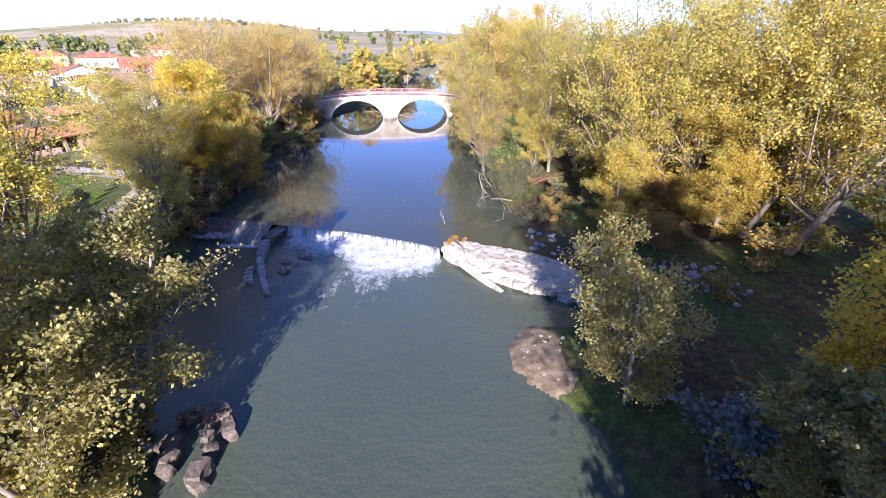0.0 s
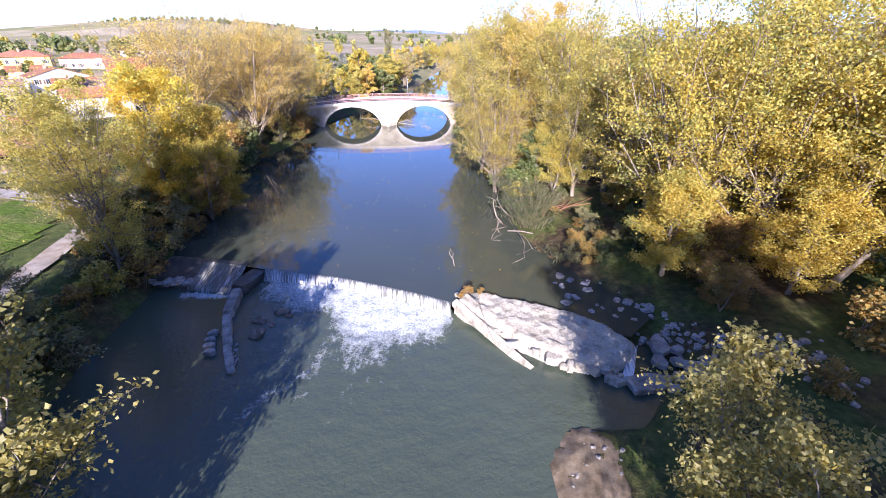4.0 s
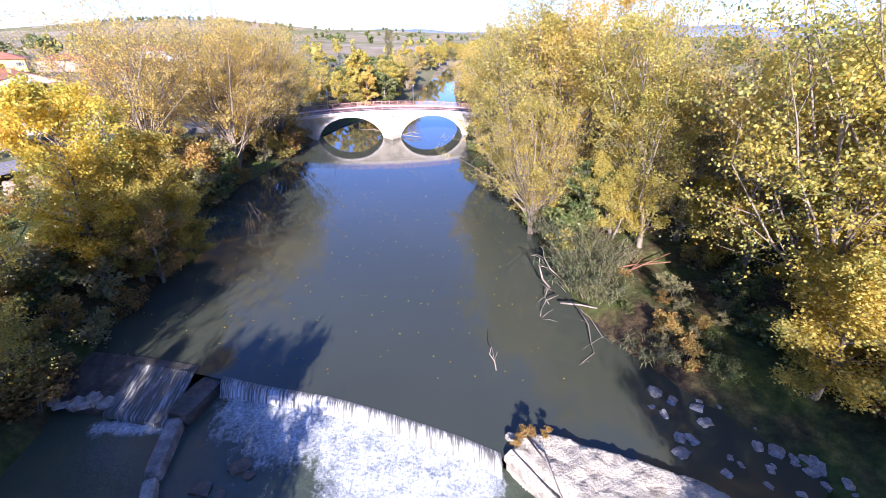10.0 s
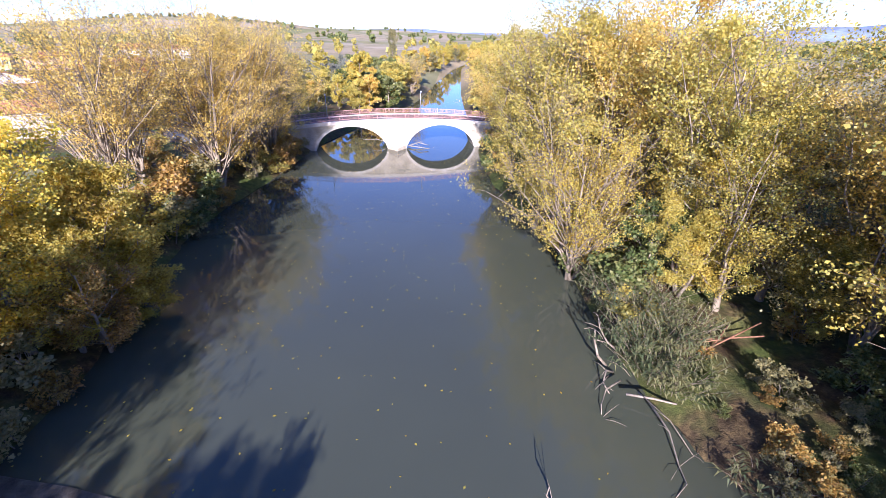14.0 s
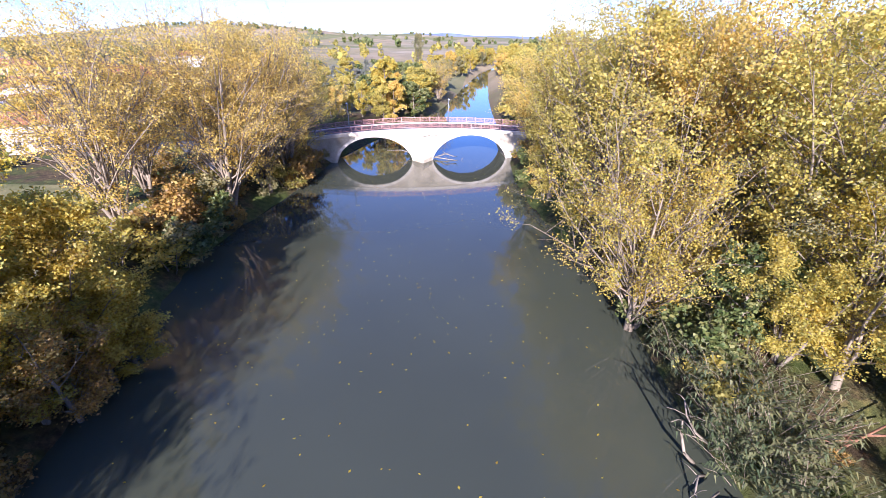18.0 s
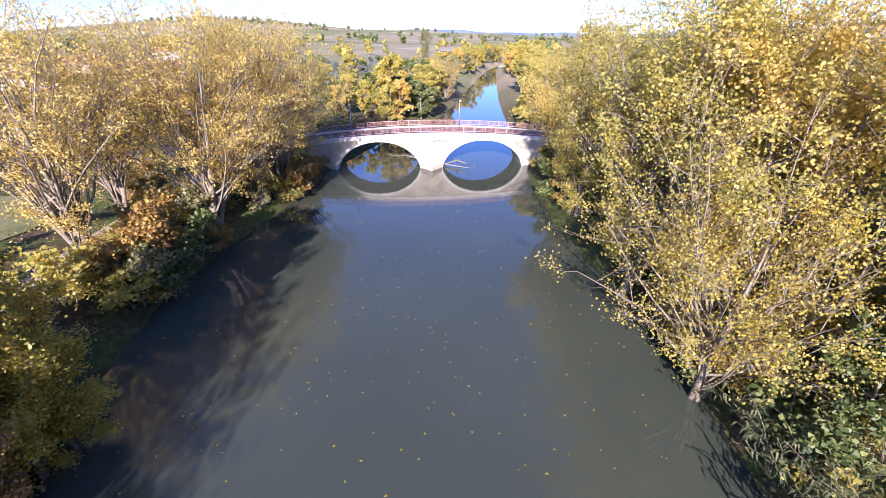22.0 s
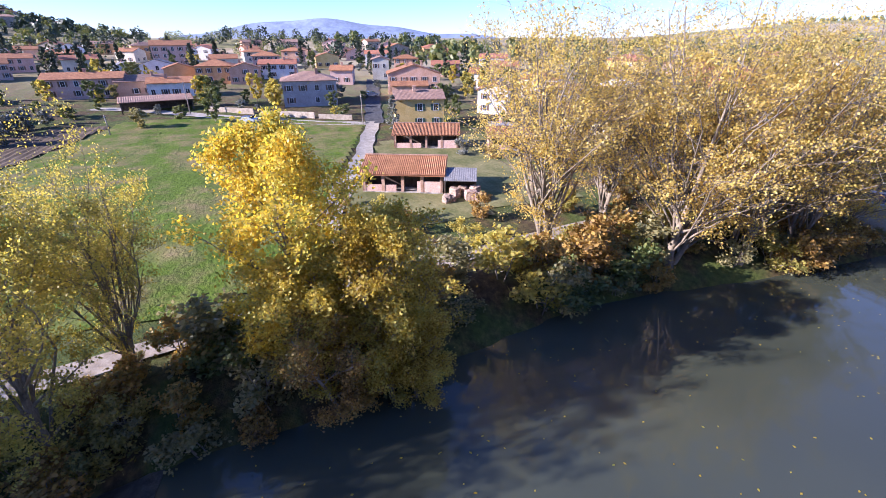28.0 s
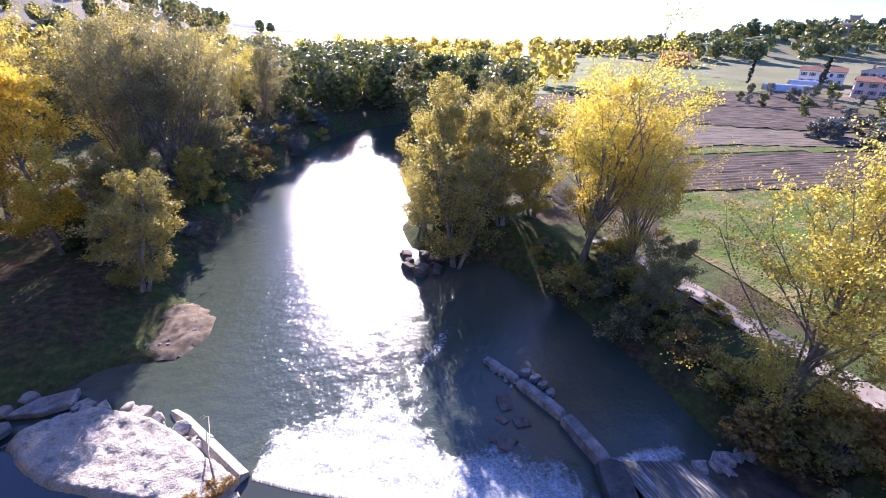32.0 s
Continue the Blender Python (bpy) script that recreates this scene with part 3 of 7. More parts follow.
def ring_mesh(name, ring, top, thick, seed, material, inset=0.25, step=0.45, lump=0.10):
    """A thick plate over a ring, with an uneven top that rounds off at the rim."""
    R = np.array(ring, float)
    lo, hi = R.min(0) - 0.1, R.max(0) + 0.1
    xs, ys = np.arange(lo[0], hi[0] + step, step), np.arange(lo[1], hi[1] + step, step)
    gx_, gy_ = np.meshgrid(xs, ys)
    px, py = gx_.ravel(), gy_.ravel()
    ins = within(px, py, R)
    d = far_from_line(px, py, np.vstack([R, R[:1]]))
    d = np.where(ins, d, -d)
    z = np.array([top(a, b) for a, b in zip(px, py)])
    z = z + lump * wavy(px, py, 0.8, seed) + lump * 0.6 * wavy(px, py, 0.33, seed + 3) + lump * 0.5 * wavy(px, py, 0.15, seed + 5)
    z = z - thick * np.clip((inset - d) / (inset * 2), 0, 1) ** 1.5
    k = len(xs)
    idx = (np.arange(len(ys) - 1)[:, None] * k + np.arange(k - 1)[None, :]).ravel()
    q = np.stack([idx, idx + 1, idx + 1 + k, idx + k], 1)
    q = q[(d[q] > -max(step * 1.2, inset * 1.25)).all(1)]
    used_, inv_ = np.unique(q, return_inverse=True)
    return mesh_of(name, np.stack([px, py, z], 1)[used_].tolist(), inv_.reshape(-1, 4).tolist(), material, True)


slab = thing("broken_slab", pose(0, 0, 0), "large pale cracked concrete slab tilted across the end of the weir", "concrete slab")


def slab_top(x, y):
    return 0.42 - 0.10 * (41 - y - (12 - x) * 0.0) * 0.55 + 0.02 * (x - 6) + (0.1 if x < 2 else 0)


part("slab_plate", ring_mesh("slab_plate", SLAB_RING, slab_top, 1.4, 3, SLAB, 0.38, 0.14, 0.11), None, slab)
rr = random.Random(8)
for x, y, s, h in ((4.4, 35.9, 1.5, 0.5), (5.9, 34.9, 1.2, 0.55), (6.9, 34.2, 1.3, 0.6), (7.9, 33.5, 1.0, 0.5), (9.4, 33.0, 1.1, 0.4), (3.2, 37.4, 1.2, 0.5), (2.6, 37.2, 0.9, 0.5), (10.4, 33.1, 0.8, 0.4)):
    ob = part("rubble_block", plate_mesh("rubble_block", s, s * rr.uniform(0.6, 0.9), h, int(x * 10), SLAB), None, slab)
    ob.location = (x, y, -0.75)
    ob.rotation_euler = (rr.uniform(-0.3, 0.3), rr.uniform(-0.3, 0.3), rr.uniform(0, 6))

for i in range(34):
    u = rr.random()
    x, y = 2.2 + u * 9.6 + rr.gauss(0, 0.25), 38.4 - u * 5.3 + 0.9 * math.sin(u * 3.1) * -1 + rr.gauss(0, 0.35)
    ob = part("slab_fragment", plate_mesh("slab_fragment", rr.uniform(0.3, 0.9), rr.uniform(0.25, 0.7), rr.uniform(0.2, 0.4), 950 + i, SLAB, 5 + i % 3), None)
    ob.matrix_world = pose(x, y, -0.85 + rr.uniform(-0.1, 0.25), rr.uniform(-16, 16), rr.uniform(-16, 16), rr.uniform(0, 180))
    tagged(ob, "pale angular concrete fragment broken off the slab", "concrete block", "fragments of the slab")

# a fallen beam, dead sticks and rubble round the slab
v, f = tube([(0.1, 40.6, 0.05), (1.4, 38.9, -0.3), (3.0, 36.8, -0.6), (4.4, 34.9, -0.92), (5.4, 33.8, -1.15)], [0.42, 0.45, 0.42, 0.38, 0.3], 5)
tagged(part("fallen_beam", mesh_of("fallen_beam", v, f, SLAB), None), "pale fallen concrete beam slanting from the slab into the water", "beam")


def stick(name, pts, r0, r1, material, label, category="stick", twigs=0, seed=0):
    """A dead bough with side twigs, in one mesh."""
    rng = random.Random(seed)
    n = len(pts)
    V, F = tube(pts, [r0 + (r1 - r0) * i / (n - 1) for i in range(n)], 6)
    V = list(V)
    for i in range(twigs):
        k = rng.randrange(1, n)
        p = Vector(pts[k])
        d = Vector((rng.uniform(-1, 1), rng.uniform(-1, 1), rng.uniform(-0.3, 0.9))).normalized() * rng.uniform(0.5, 1.5)
        v2, f2 = tube([p, p + d * 0.5 + Vector((0, 0, 0.1)), p + d], [r1 * 0.8, r1 * 0.6, r1 * 0.3], 4)
        o = len(V)
        V += list(v2)
        F += [tuple(a + o for a in g) for g in f2]
    return tagged(part(name, mesh_of(name, V, F, material, True), None), label, category)


stick("dead_branch", [(0.2, 47.2, -0.1), (0.05, 47.3, 0.7), (-0.3, 47.4, 1.2), (-0.2, 47.5, 1.7)], 0.056, 0.025, DEADWOOD, "bare forked dead branch standing out of the still water", "branch", 3, 4)
stick("dead_branch", [(1.2, 41.2, 0.6), (1.9, 39.2, 0.9), (2.3, 37.4, 0.4), (2.9, 35.4, -0.3)], 0.056, 0.019, DEADWOOD, "long bleached dead branch lying over the broken slab", "branch", 3, 6)
stick("snag", [(6.2, 57.8, 0.0), (5.4, 57.6, 1.0), (5.0, 57.7, 2.3), (5.0, 57.9, 3.0)], 0.112, 0.043, DEADWOOD, "bleached dead snag leaning out over the river", "snag", 5, 7)
stick("snag", [(6.4, 57.0, 0.1), (5.6, 56.4, 0.8), (5.3, 55.8, 0.3), (5.6, 55.0, -0.1)], 0.087, 0.031, DEADWOOD, "bleached dead snag leaning out over the river", "snag", 4, 8)
stick("fallen_branch", [(6.3, 54.6, 0.5), (7.8, 54.0, 0.7), (9.3, 53.7, 0.5), (9.8, 52.2, 0.3), (10.6, 51.6, 0.3), (11.5, 50.5, 0.6)], 0.081, 0.025, DEADWOOD, "fallen dead bough lying at the water's edge", "branch", 4, 9)
stick("fallen_branch", [(7.4, 54.2, 0.6), (7.8, 51.9, 0.3), (7.4, 49.8, 0.1), (7.3, 48.8, 0.1), (5.9, 47.7, -0.05)], 0.056, 0.019, DEADWOOD, "thin dead bough trailing in the still water", "branch", 4, 21)
stick("fallen_branch", [(7.0, 54.6, 0.7), (8.1, 52.5, 0.5), (8.5, 50.5, 0.1)], 0.043, 0.019, DEADWOOD, "thin dead bough trailing in the still water", "branch", 2, 22)
stick("snag", [(7.2, 58.6, 0.6), (6.2, 58.4, 1.6), (5.6, 58.6, 2.6), (5.5, 59.0, 3.3)], 0.081, 0.031, DEADWOOD, "bleached dead snag leaning out over the river", "snag", 4, 23)
stick("snag", [(6.4, 55.8, 0.5), (5.2, 55.0, 0.5), (4.6, 54.0, 0.2), (4.4, 53.2, -0.1)], 0.062, 0.025, DEADWOOD, "bleached dead snag trailing in the river", "snag", 6, 24)
REDWOOD = surface("red_brown_old_timber", (0.16, 0.07, 0.04), (0.30, 0.15, 0.09), 4, 0.85, 24, 0.3, 0.02)
for p_, q_ in (((10.5, 56.6, 1.4), (16.8, 58.9, 2.9)), ((10.9, 58.0, 1.7), (13.2, 57.4, 2.6)), ((11.6, 56.4, 1.3), (14.6, 58.9, 2.7)), ((12.4, 58.4, 1.8), (16.4, 57.8, 2.6)), ((10.6, 56.4, 1.2), (11.0, 57.6, 2.9))):
    v, f = tube([p_, Vector(p_).lerp(Vector(q_), 0.5), q_], [0.07, 0.065, 0.05], 6)
    tagged(part("timber_pole", mesh_of("timber_pole", v, f, REDWOOD, True), None), "red-brown fallen timber pole lying on the bank", "pole", "fallen timber on the bank")
stick("fallen_branch", [(-12.2, 122.6, 0.2), (-10.0, 122.2, 1.0), (-8.0, 121.6, 0.6)], 0.136, 0.050, DEADWOOD, "bleached driftwood caught against the bridge pier", "driftwood", 7, 10)
stick("fallen_branch", [(-12.0, 122.0, 0.4), (-9.6, 121.4, 0.2), (-7.2, 121.4, -0.1)], 0.124, 0.050, DEADWOOD, "bleached driftwood caught against the bridge pier", "driftwood", 6, 11)
stick("fallen_branch", [(-16.4, 124.0, 0.6), (-18.6, 124.0, 1.2), (-21.4, 124.6, 1.0)], 0.099, 0.037, DEADWOOD, "bleached driftwood caught behind the bridge pier", "driftwood", 5, 12)


# stones and plates round the slab, with a rivulet that slips between them
for i, (x, y, sx, sy, sz, turn, z) in enumerate(((6.0, 36.0, 1.1, 0.9, 0.5, 30, -0.75), (6.9, 35.8, 1.0, 1.1, 0.55, 10, -0.7), (8.1, 34.4, 0.7, 0.6, 0.4, 0, -0.9), (10.0, 34.1, 0.9, 0.6, 0.4, 40, -0.85),
                                                 (8.7, 33.7, 1.5, 0.5, 0.35, -14, -1.0), (9.7, 33.2, 0.9, 0.5, 0.35, -40, -1.05), (10.7, 32.3, 1.5, 1.0, 0.5, -20, -1.05), (5.0, 36.6, 0.8, 0.7, 0.5, 60, -0.8),
                                                 (3.9, 38.0, 1.3, 0.9, 0.45, 50, -0.55), (3.2, 38.9, 0.9, 0.7, 0.4, 20, -0.5), (4.7, 37.3, 1.0, 0.8, 0.4, 80, -0.6), (2.4, 39.6, 0.8, 0.6, 0.5, 35, -0.4), (1.2, 41.0, 0.7, 0.6, 0.6, 15, -0.2), (0.3, 41.6, 0.6, 0.6, 0.7, 55, -0.4))):
    ob = part("broken_plate", plate_mesh("broken_plate", sx, sy, sz, 700 + i, SLAB, 5 + i % 3), None)
    ob.matrix_world = pose(x, y, z, rr.uniform(-9, 9), rr.uniform(-9, 9), turn)
    tagged(ob, "pale broken piece of concrete at the slab's foot", "concrete block", "pieces at the slab's foot")
for i, (x, y, sx, sy, sz, turn, z) in enumerate(((13.0, 32.0, 4.9, 1.7, 0.6, 14, -0.9), (15.0, 35.4, 1.7, 2.4, 0.6, -25, -0.6), (14.4, 33.9, 1.2, 1.5, 0.5, -20, -0.7), (15.6, 33.7, 1.0, 1.1, 0.5, 10, -0.55), (14.9, 32.3, 0.9, 0.9, 0.5, 5, -0.6),
                                                 (14.2, 31.2, 1.0, 0.9, 0.5, -10, -0.7), (16.7, 32.7, 2.6, 1.8, 0.5, -18, -0.45), (17.6, 33.6, 1.4, 1.0, 0.5, 25, -0.3), (17.4, 31.4, 1.5, 1.0, 0.5, 40, -0.3), (16.0, 34.8, 0.9, 0.8, 0.5, 30, -0.4))):
    ob = part("concrete_plate", plate_mesh("concrete_plate", sx, sy, sz * 0.75, 740 + i, CONCRETE, 5 + i % 3), None)
    ob.matrix_world = pose(x, y, z, rr.uniform(-5, 5), rr.uniform(-6, 6), turn)
    tagged(ob, "tilted grey concrete plate of the broken weir", "concrete plate", "plates of the broken weir")
rivulet = lofted("rivulet", [(11.9 + 0.14 * i, 0) for i in range(8)], [(0, 0), (1, 0), (2, 0), (3, 0)], FALL)
for i, v in enumerate(rivulet.vertices):
    u, k = (i // 4) / 7, i % 4
    v.co = (12.7 + 0.8 * u - 0.5 * k + 0.1 * math.sin(i * 1.7), 35.2 - 0.95 * k + 0.25 * u, (-0.28, -0.42, -0.72, -0.98)[k] + 0.05 * math.sin(i * 2.3))
rivulet.attributes.new("foam", "FLOAT", "POINT").data.foreach_set("value", [0.3 + 0.22 * (i % 4) for i in range(32)])
tagged(part("water_rivulet", rivulet, None), "small white rivulet slipping between the broken plates", "water", kind="structure")
for i, (x, y, s_) in enumerate(((-16.1, 39.4, 1.1), (-14.6, 40.7, 1.2), (-15.6, 37.6, 1.4), (-14.9, 38.9, 0.8), (-13.9, 40.2, 0.7))):
    ob = part("sunk_rock", block_mesh("sunk_rock", s_, s_ * 0.7, s_ * 0.5, 780 + i, SUNK, 0.14), None)
    ob.matrix_world = pose(x, y, -1.02 - s_ * 0.36, 0, 0, 40 * i)
    tagged(ob, "brown rock just breaking the water below the weir", "rock", "rocks below the weir")

# ---- the bridge: two low arches, a pier with a pointed cutwater, red railings and two lamps ----
BR = pose(-14.7, 124.3, 0, 0, 0, 8.5)
HALF = 3.2
bridge = thing("bridge", BR, "pale two-arched road bridge over the river with red iron railings", "bridge")


def deck_z(x):
    return 5.62 - 0.0028 * x * x


def arch_z(x):
    """The underside at x, or None where there is wall."""
    for c, r in ((-8.75, 7.0), (8.75, 7.0)):
        u = (x - c) / r
        if abs(u) < 1:
            return -0.6 + 5.05 * (1 - abs(u) ** 2.15) ** 0.56
    return None


def along_deck(profile):
    """A closed profile of (y, height over the deck) drawn along the whole bridge."""
    bm = bmesh.new()
    rings = [[bm.verts.new((-27 + i * 0.9, y, deck_z(-27 + i * 0.9) + z)) for y, z in profile] for i in range(61)]
    k = len(profile)
    for a, b in zip(rings[:-1], rings[1:]):
        for q in range(k):
            bm.faces.new((a[q], a[(q + 1) % k], b[(q + 1) % k], b[q]))
    bm.faces.new(rings[0][::-1])
    bm.faces.new(rings[-1])
    bmesh.ops.recalc_face_normals(bm, faces=bm.faces[:])
    return bm


def side_wall(y, thick):
    bm = bmesh.new()
    xs = sorted(set([round(-27 + i * 0.35, 3) for i in range(155)] + [-15.75, -1.75, 1.75, 15.75, -15.73, -1.77, 1.77, 15.73]))
    rows_ = []
    for x in xs:
        lo = arch_z(x)
        lo = -2.0 if lo is None else max(-2.0, lo)
        rows_.append([bm.verts.new((x, yy, z)) for yy in (y, y + thick) for z in (lo, deck_z(x))])
    for a, b in zip(rows_[:-1], rows_[1:]):
        bm.faces.new((a[0], b[0], b[1], a[1]))
        bm.faces.new((a[3], b[3], b[2], a[2]))
        bm.faces.new((a[0], a[2], b[2], b[0]))
        bm.faces.new((a[1], b[1], b[3], a[3]))
    return bm


part("body", side_wall(-HALF, 2 * HALF), BRIDGE_STONE, bridge, "pale rendered spandrels and vaults")
for y in (-HALF - 0.14, HALF - 0.02):
    part("cornice", along_deck([(y, -0.42), (y + 0.16, -0.42), (y + 0.16, 0.03), (y, 0.03)]), BRIDGE_BAND, bridge, "pale stone cornice band")
for c in (-8.75, 8.75):
    for y in (-HALF - 0.07,):
        bm = bmesh.new()
        prev = None
        for i in range(61):
            u = -1 + 2 * i / 60
            x = c + 7.0 * u * 0.999
            z = max(-1.2, arch_z(x) or -1.2)
            nrm = Vector((u * 0.9, 0, 1)).normalized() * 0.5
            cur = [bm.verts.new(p) for p in ((x, y, z), (x + nrm.x, y, z + nrm.z), (x + nrm.x, y + 0.08, z + nrm.z), (x, y + 0.08, z - 0.0))]
            if prev:
                for q in range(4):
                    bm.faces.new((prev[q], cur[q], cur[(q + 1) % 4], prev[(q + 1) % 4]))
            prev = cur
        part("arch_ring", bm, BRIDGE_BAND, bridge, "voussoir ring of pale stone")
bm = bmesh.new()
pts = [(-2.0, -HALF + 0.02), (0, -HALF - 2.3), (2.0, -HALF + 0.02)]
lo = [bm.verts.new((x, y, -2.0)) for x, y in pts]
hi = [bm.verts.new((x * 0.94, y * (1 if abs(x) > 1 else 0.99), 0.55 + (0.25 if abs(x) > 1 else 0))) for x, y in pts]
apex = bm.verts.new((0, -HALF + 0.02, 1.9))
for i in range(2):
    bm.faces.new((lo[i], lo[i + 1], hi[i + 1], hi[i]))
    bm.faces.new((hi[i], hi[i + 1], apex))
part("cutwater", bm, BRIDGE_STONE, bridge, "pointed pier cutwater")
part("carriageway", along_deck([(-HALF, -0.02), (HALF, -0.02), (HALF, 0.035), (-HALF, 0.035)]), ASPHALT, bridge, "grey asphalt carriageway")
for y in (-HALF + 0.02, HALF - 0.02):
    part("kerb", along_deck([(y - 0.3, 0.03), (y + 0.3, 0.03), (y + 0.3, 0.2), (y - 0.3, 0.2)]), BRIDGE_BAND, bridge, "raised pale kerb")
post_me, rail_me = bpy.data.meshes.new("rail_post"), bpy.data.meshes.new("rail_bar")
bm = boxed(-0.05, -0.05, 0, 0.05, 0.05, 1.05)
bm.to_mesh(post_me)
bm = boxed(0, -0.03, -0.035, 1.8, 0.03, 0.035)
bm.to_mesh(rail_me)
for me in (post_me, rail_me):
    me.materials.append(RED_RAIL)
for y in (-HALF - 0.02, HALF + 0.02):
    for i in range(30):
        x = -27 + i * 1.8
        ob = part("rail_post", post_me, None, bridge)
        ob.location = (x, y, deck_z(x) + 0.2)
        slope = math.atan2(deck_z(x + 1.8) - deck_z(x), 1.8)
        for z in (0.25, 0.95):
            ob = part("rail_bar", rail_me, None, bridge)
            ob.location, ob.rotation_euler = (x, y, deck_z(x) + 0.2 + z), (0, -slope, 0)
    bm = bmesh.new()
    for i in range(30 * 12):
        x = -27 + i * 0.15
        box(bm, x - 0.014, y - 0.014, deck_z(x) + 0.45, x + 0.014, y + 0.014, deck_z(x) + 1.14)
    tagged(part("railing_infill", bm, RED_RAIL, bridge), kind="stuff")
LAMP_GLASS = surface("lamp_white", (0.6, 0.6, 0.6), (0.8, 0.8, 0.8), 3, 0.4, 10, 0.0)
for x in (-13.6, 5.4):
    lamp = thing("street_lamp", BR @ pose(x, HALF - 0.35, deck_z(x) + 0.1), "slim grey street lamp standing on the bridge", "lamp", "lamps on the bridge")
    v, f = tube([(0, 0, 0), (0, 0, 2.5), (0, 0, 4.6)], [0.09, 0.07, 0.05], 8)
    part("pole", mesh_of("pole", v, f, GALV, True), None, lamp)
    part("arm", boxed(-0.04, -0.9, 4.5, 0.04, 0.05, 4.58), GALV, lamp)
    part("lamp_head", boxed(-0.14, -1.3, 4.42, 0.14, -0.75, 4.58, None, 0.04), LAMP_GLASS, lamp)
# graffiti on the spandrel: dark marks that cannot be read
INK = surface("faded_black_paint", (0.05, 0.05, 0.05), (0.12, 0.12, 0.12), 6, 0.8, 20, 0)
for i, (x, w, h) in enumerate(((0.4, 0.5, 0.22), (1.1, 0.35, 0.3), (1.6, 0.6, 0.2), (2.3, 0.4, 0.28), (0.2, 0.25, 0.2))):
    part("paint_mark", boxed(x, -HALF - 0.012, 4.35 + 0.12 * (i % 2), x + w, -HALF + 0.01, 4.35 + 0.12 * (i % 2) + h * 0.6), INK, bridge, "faded dark paint mark")
# earth approaches at both ends
for s in (-1, 1):
    bm = bmesh.new()
    ring = [(s * 26.8, -3.2), (s * 60, -3.4), (s * 60, 3.4), (s * 26.8, 3.2)]
    lo = [bm.verts.new((x * (1.0 if abs(x) < 30 else 1.0), y * 2.2, 0.5)) for x, y in ring]
    hi = [bm.verts.new((x, y, deck_z(26.8) + 0.03 if abs(x) < 30 else 2.75)) for x, y in ring]
    bm.faces.new(hi)
    for i in range(4):
        bm.faces.new((lo[i], lo[(i + 1) % 4], hi[(i + 1) % 4], hi[i]))
    bmesh.ops.recalc_face_normals(bm, faces=bm.faces[:])
    ob = part("road_ramp", bm, ASPHALT)
    ob.matrix_world = BR
    tagged(ob, "asphalt road ramp leading up to the bridge", "road", kind="structure")

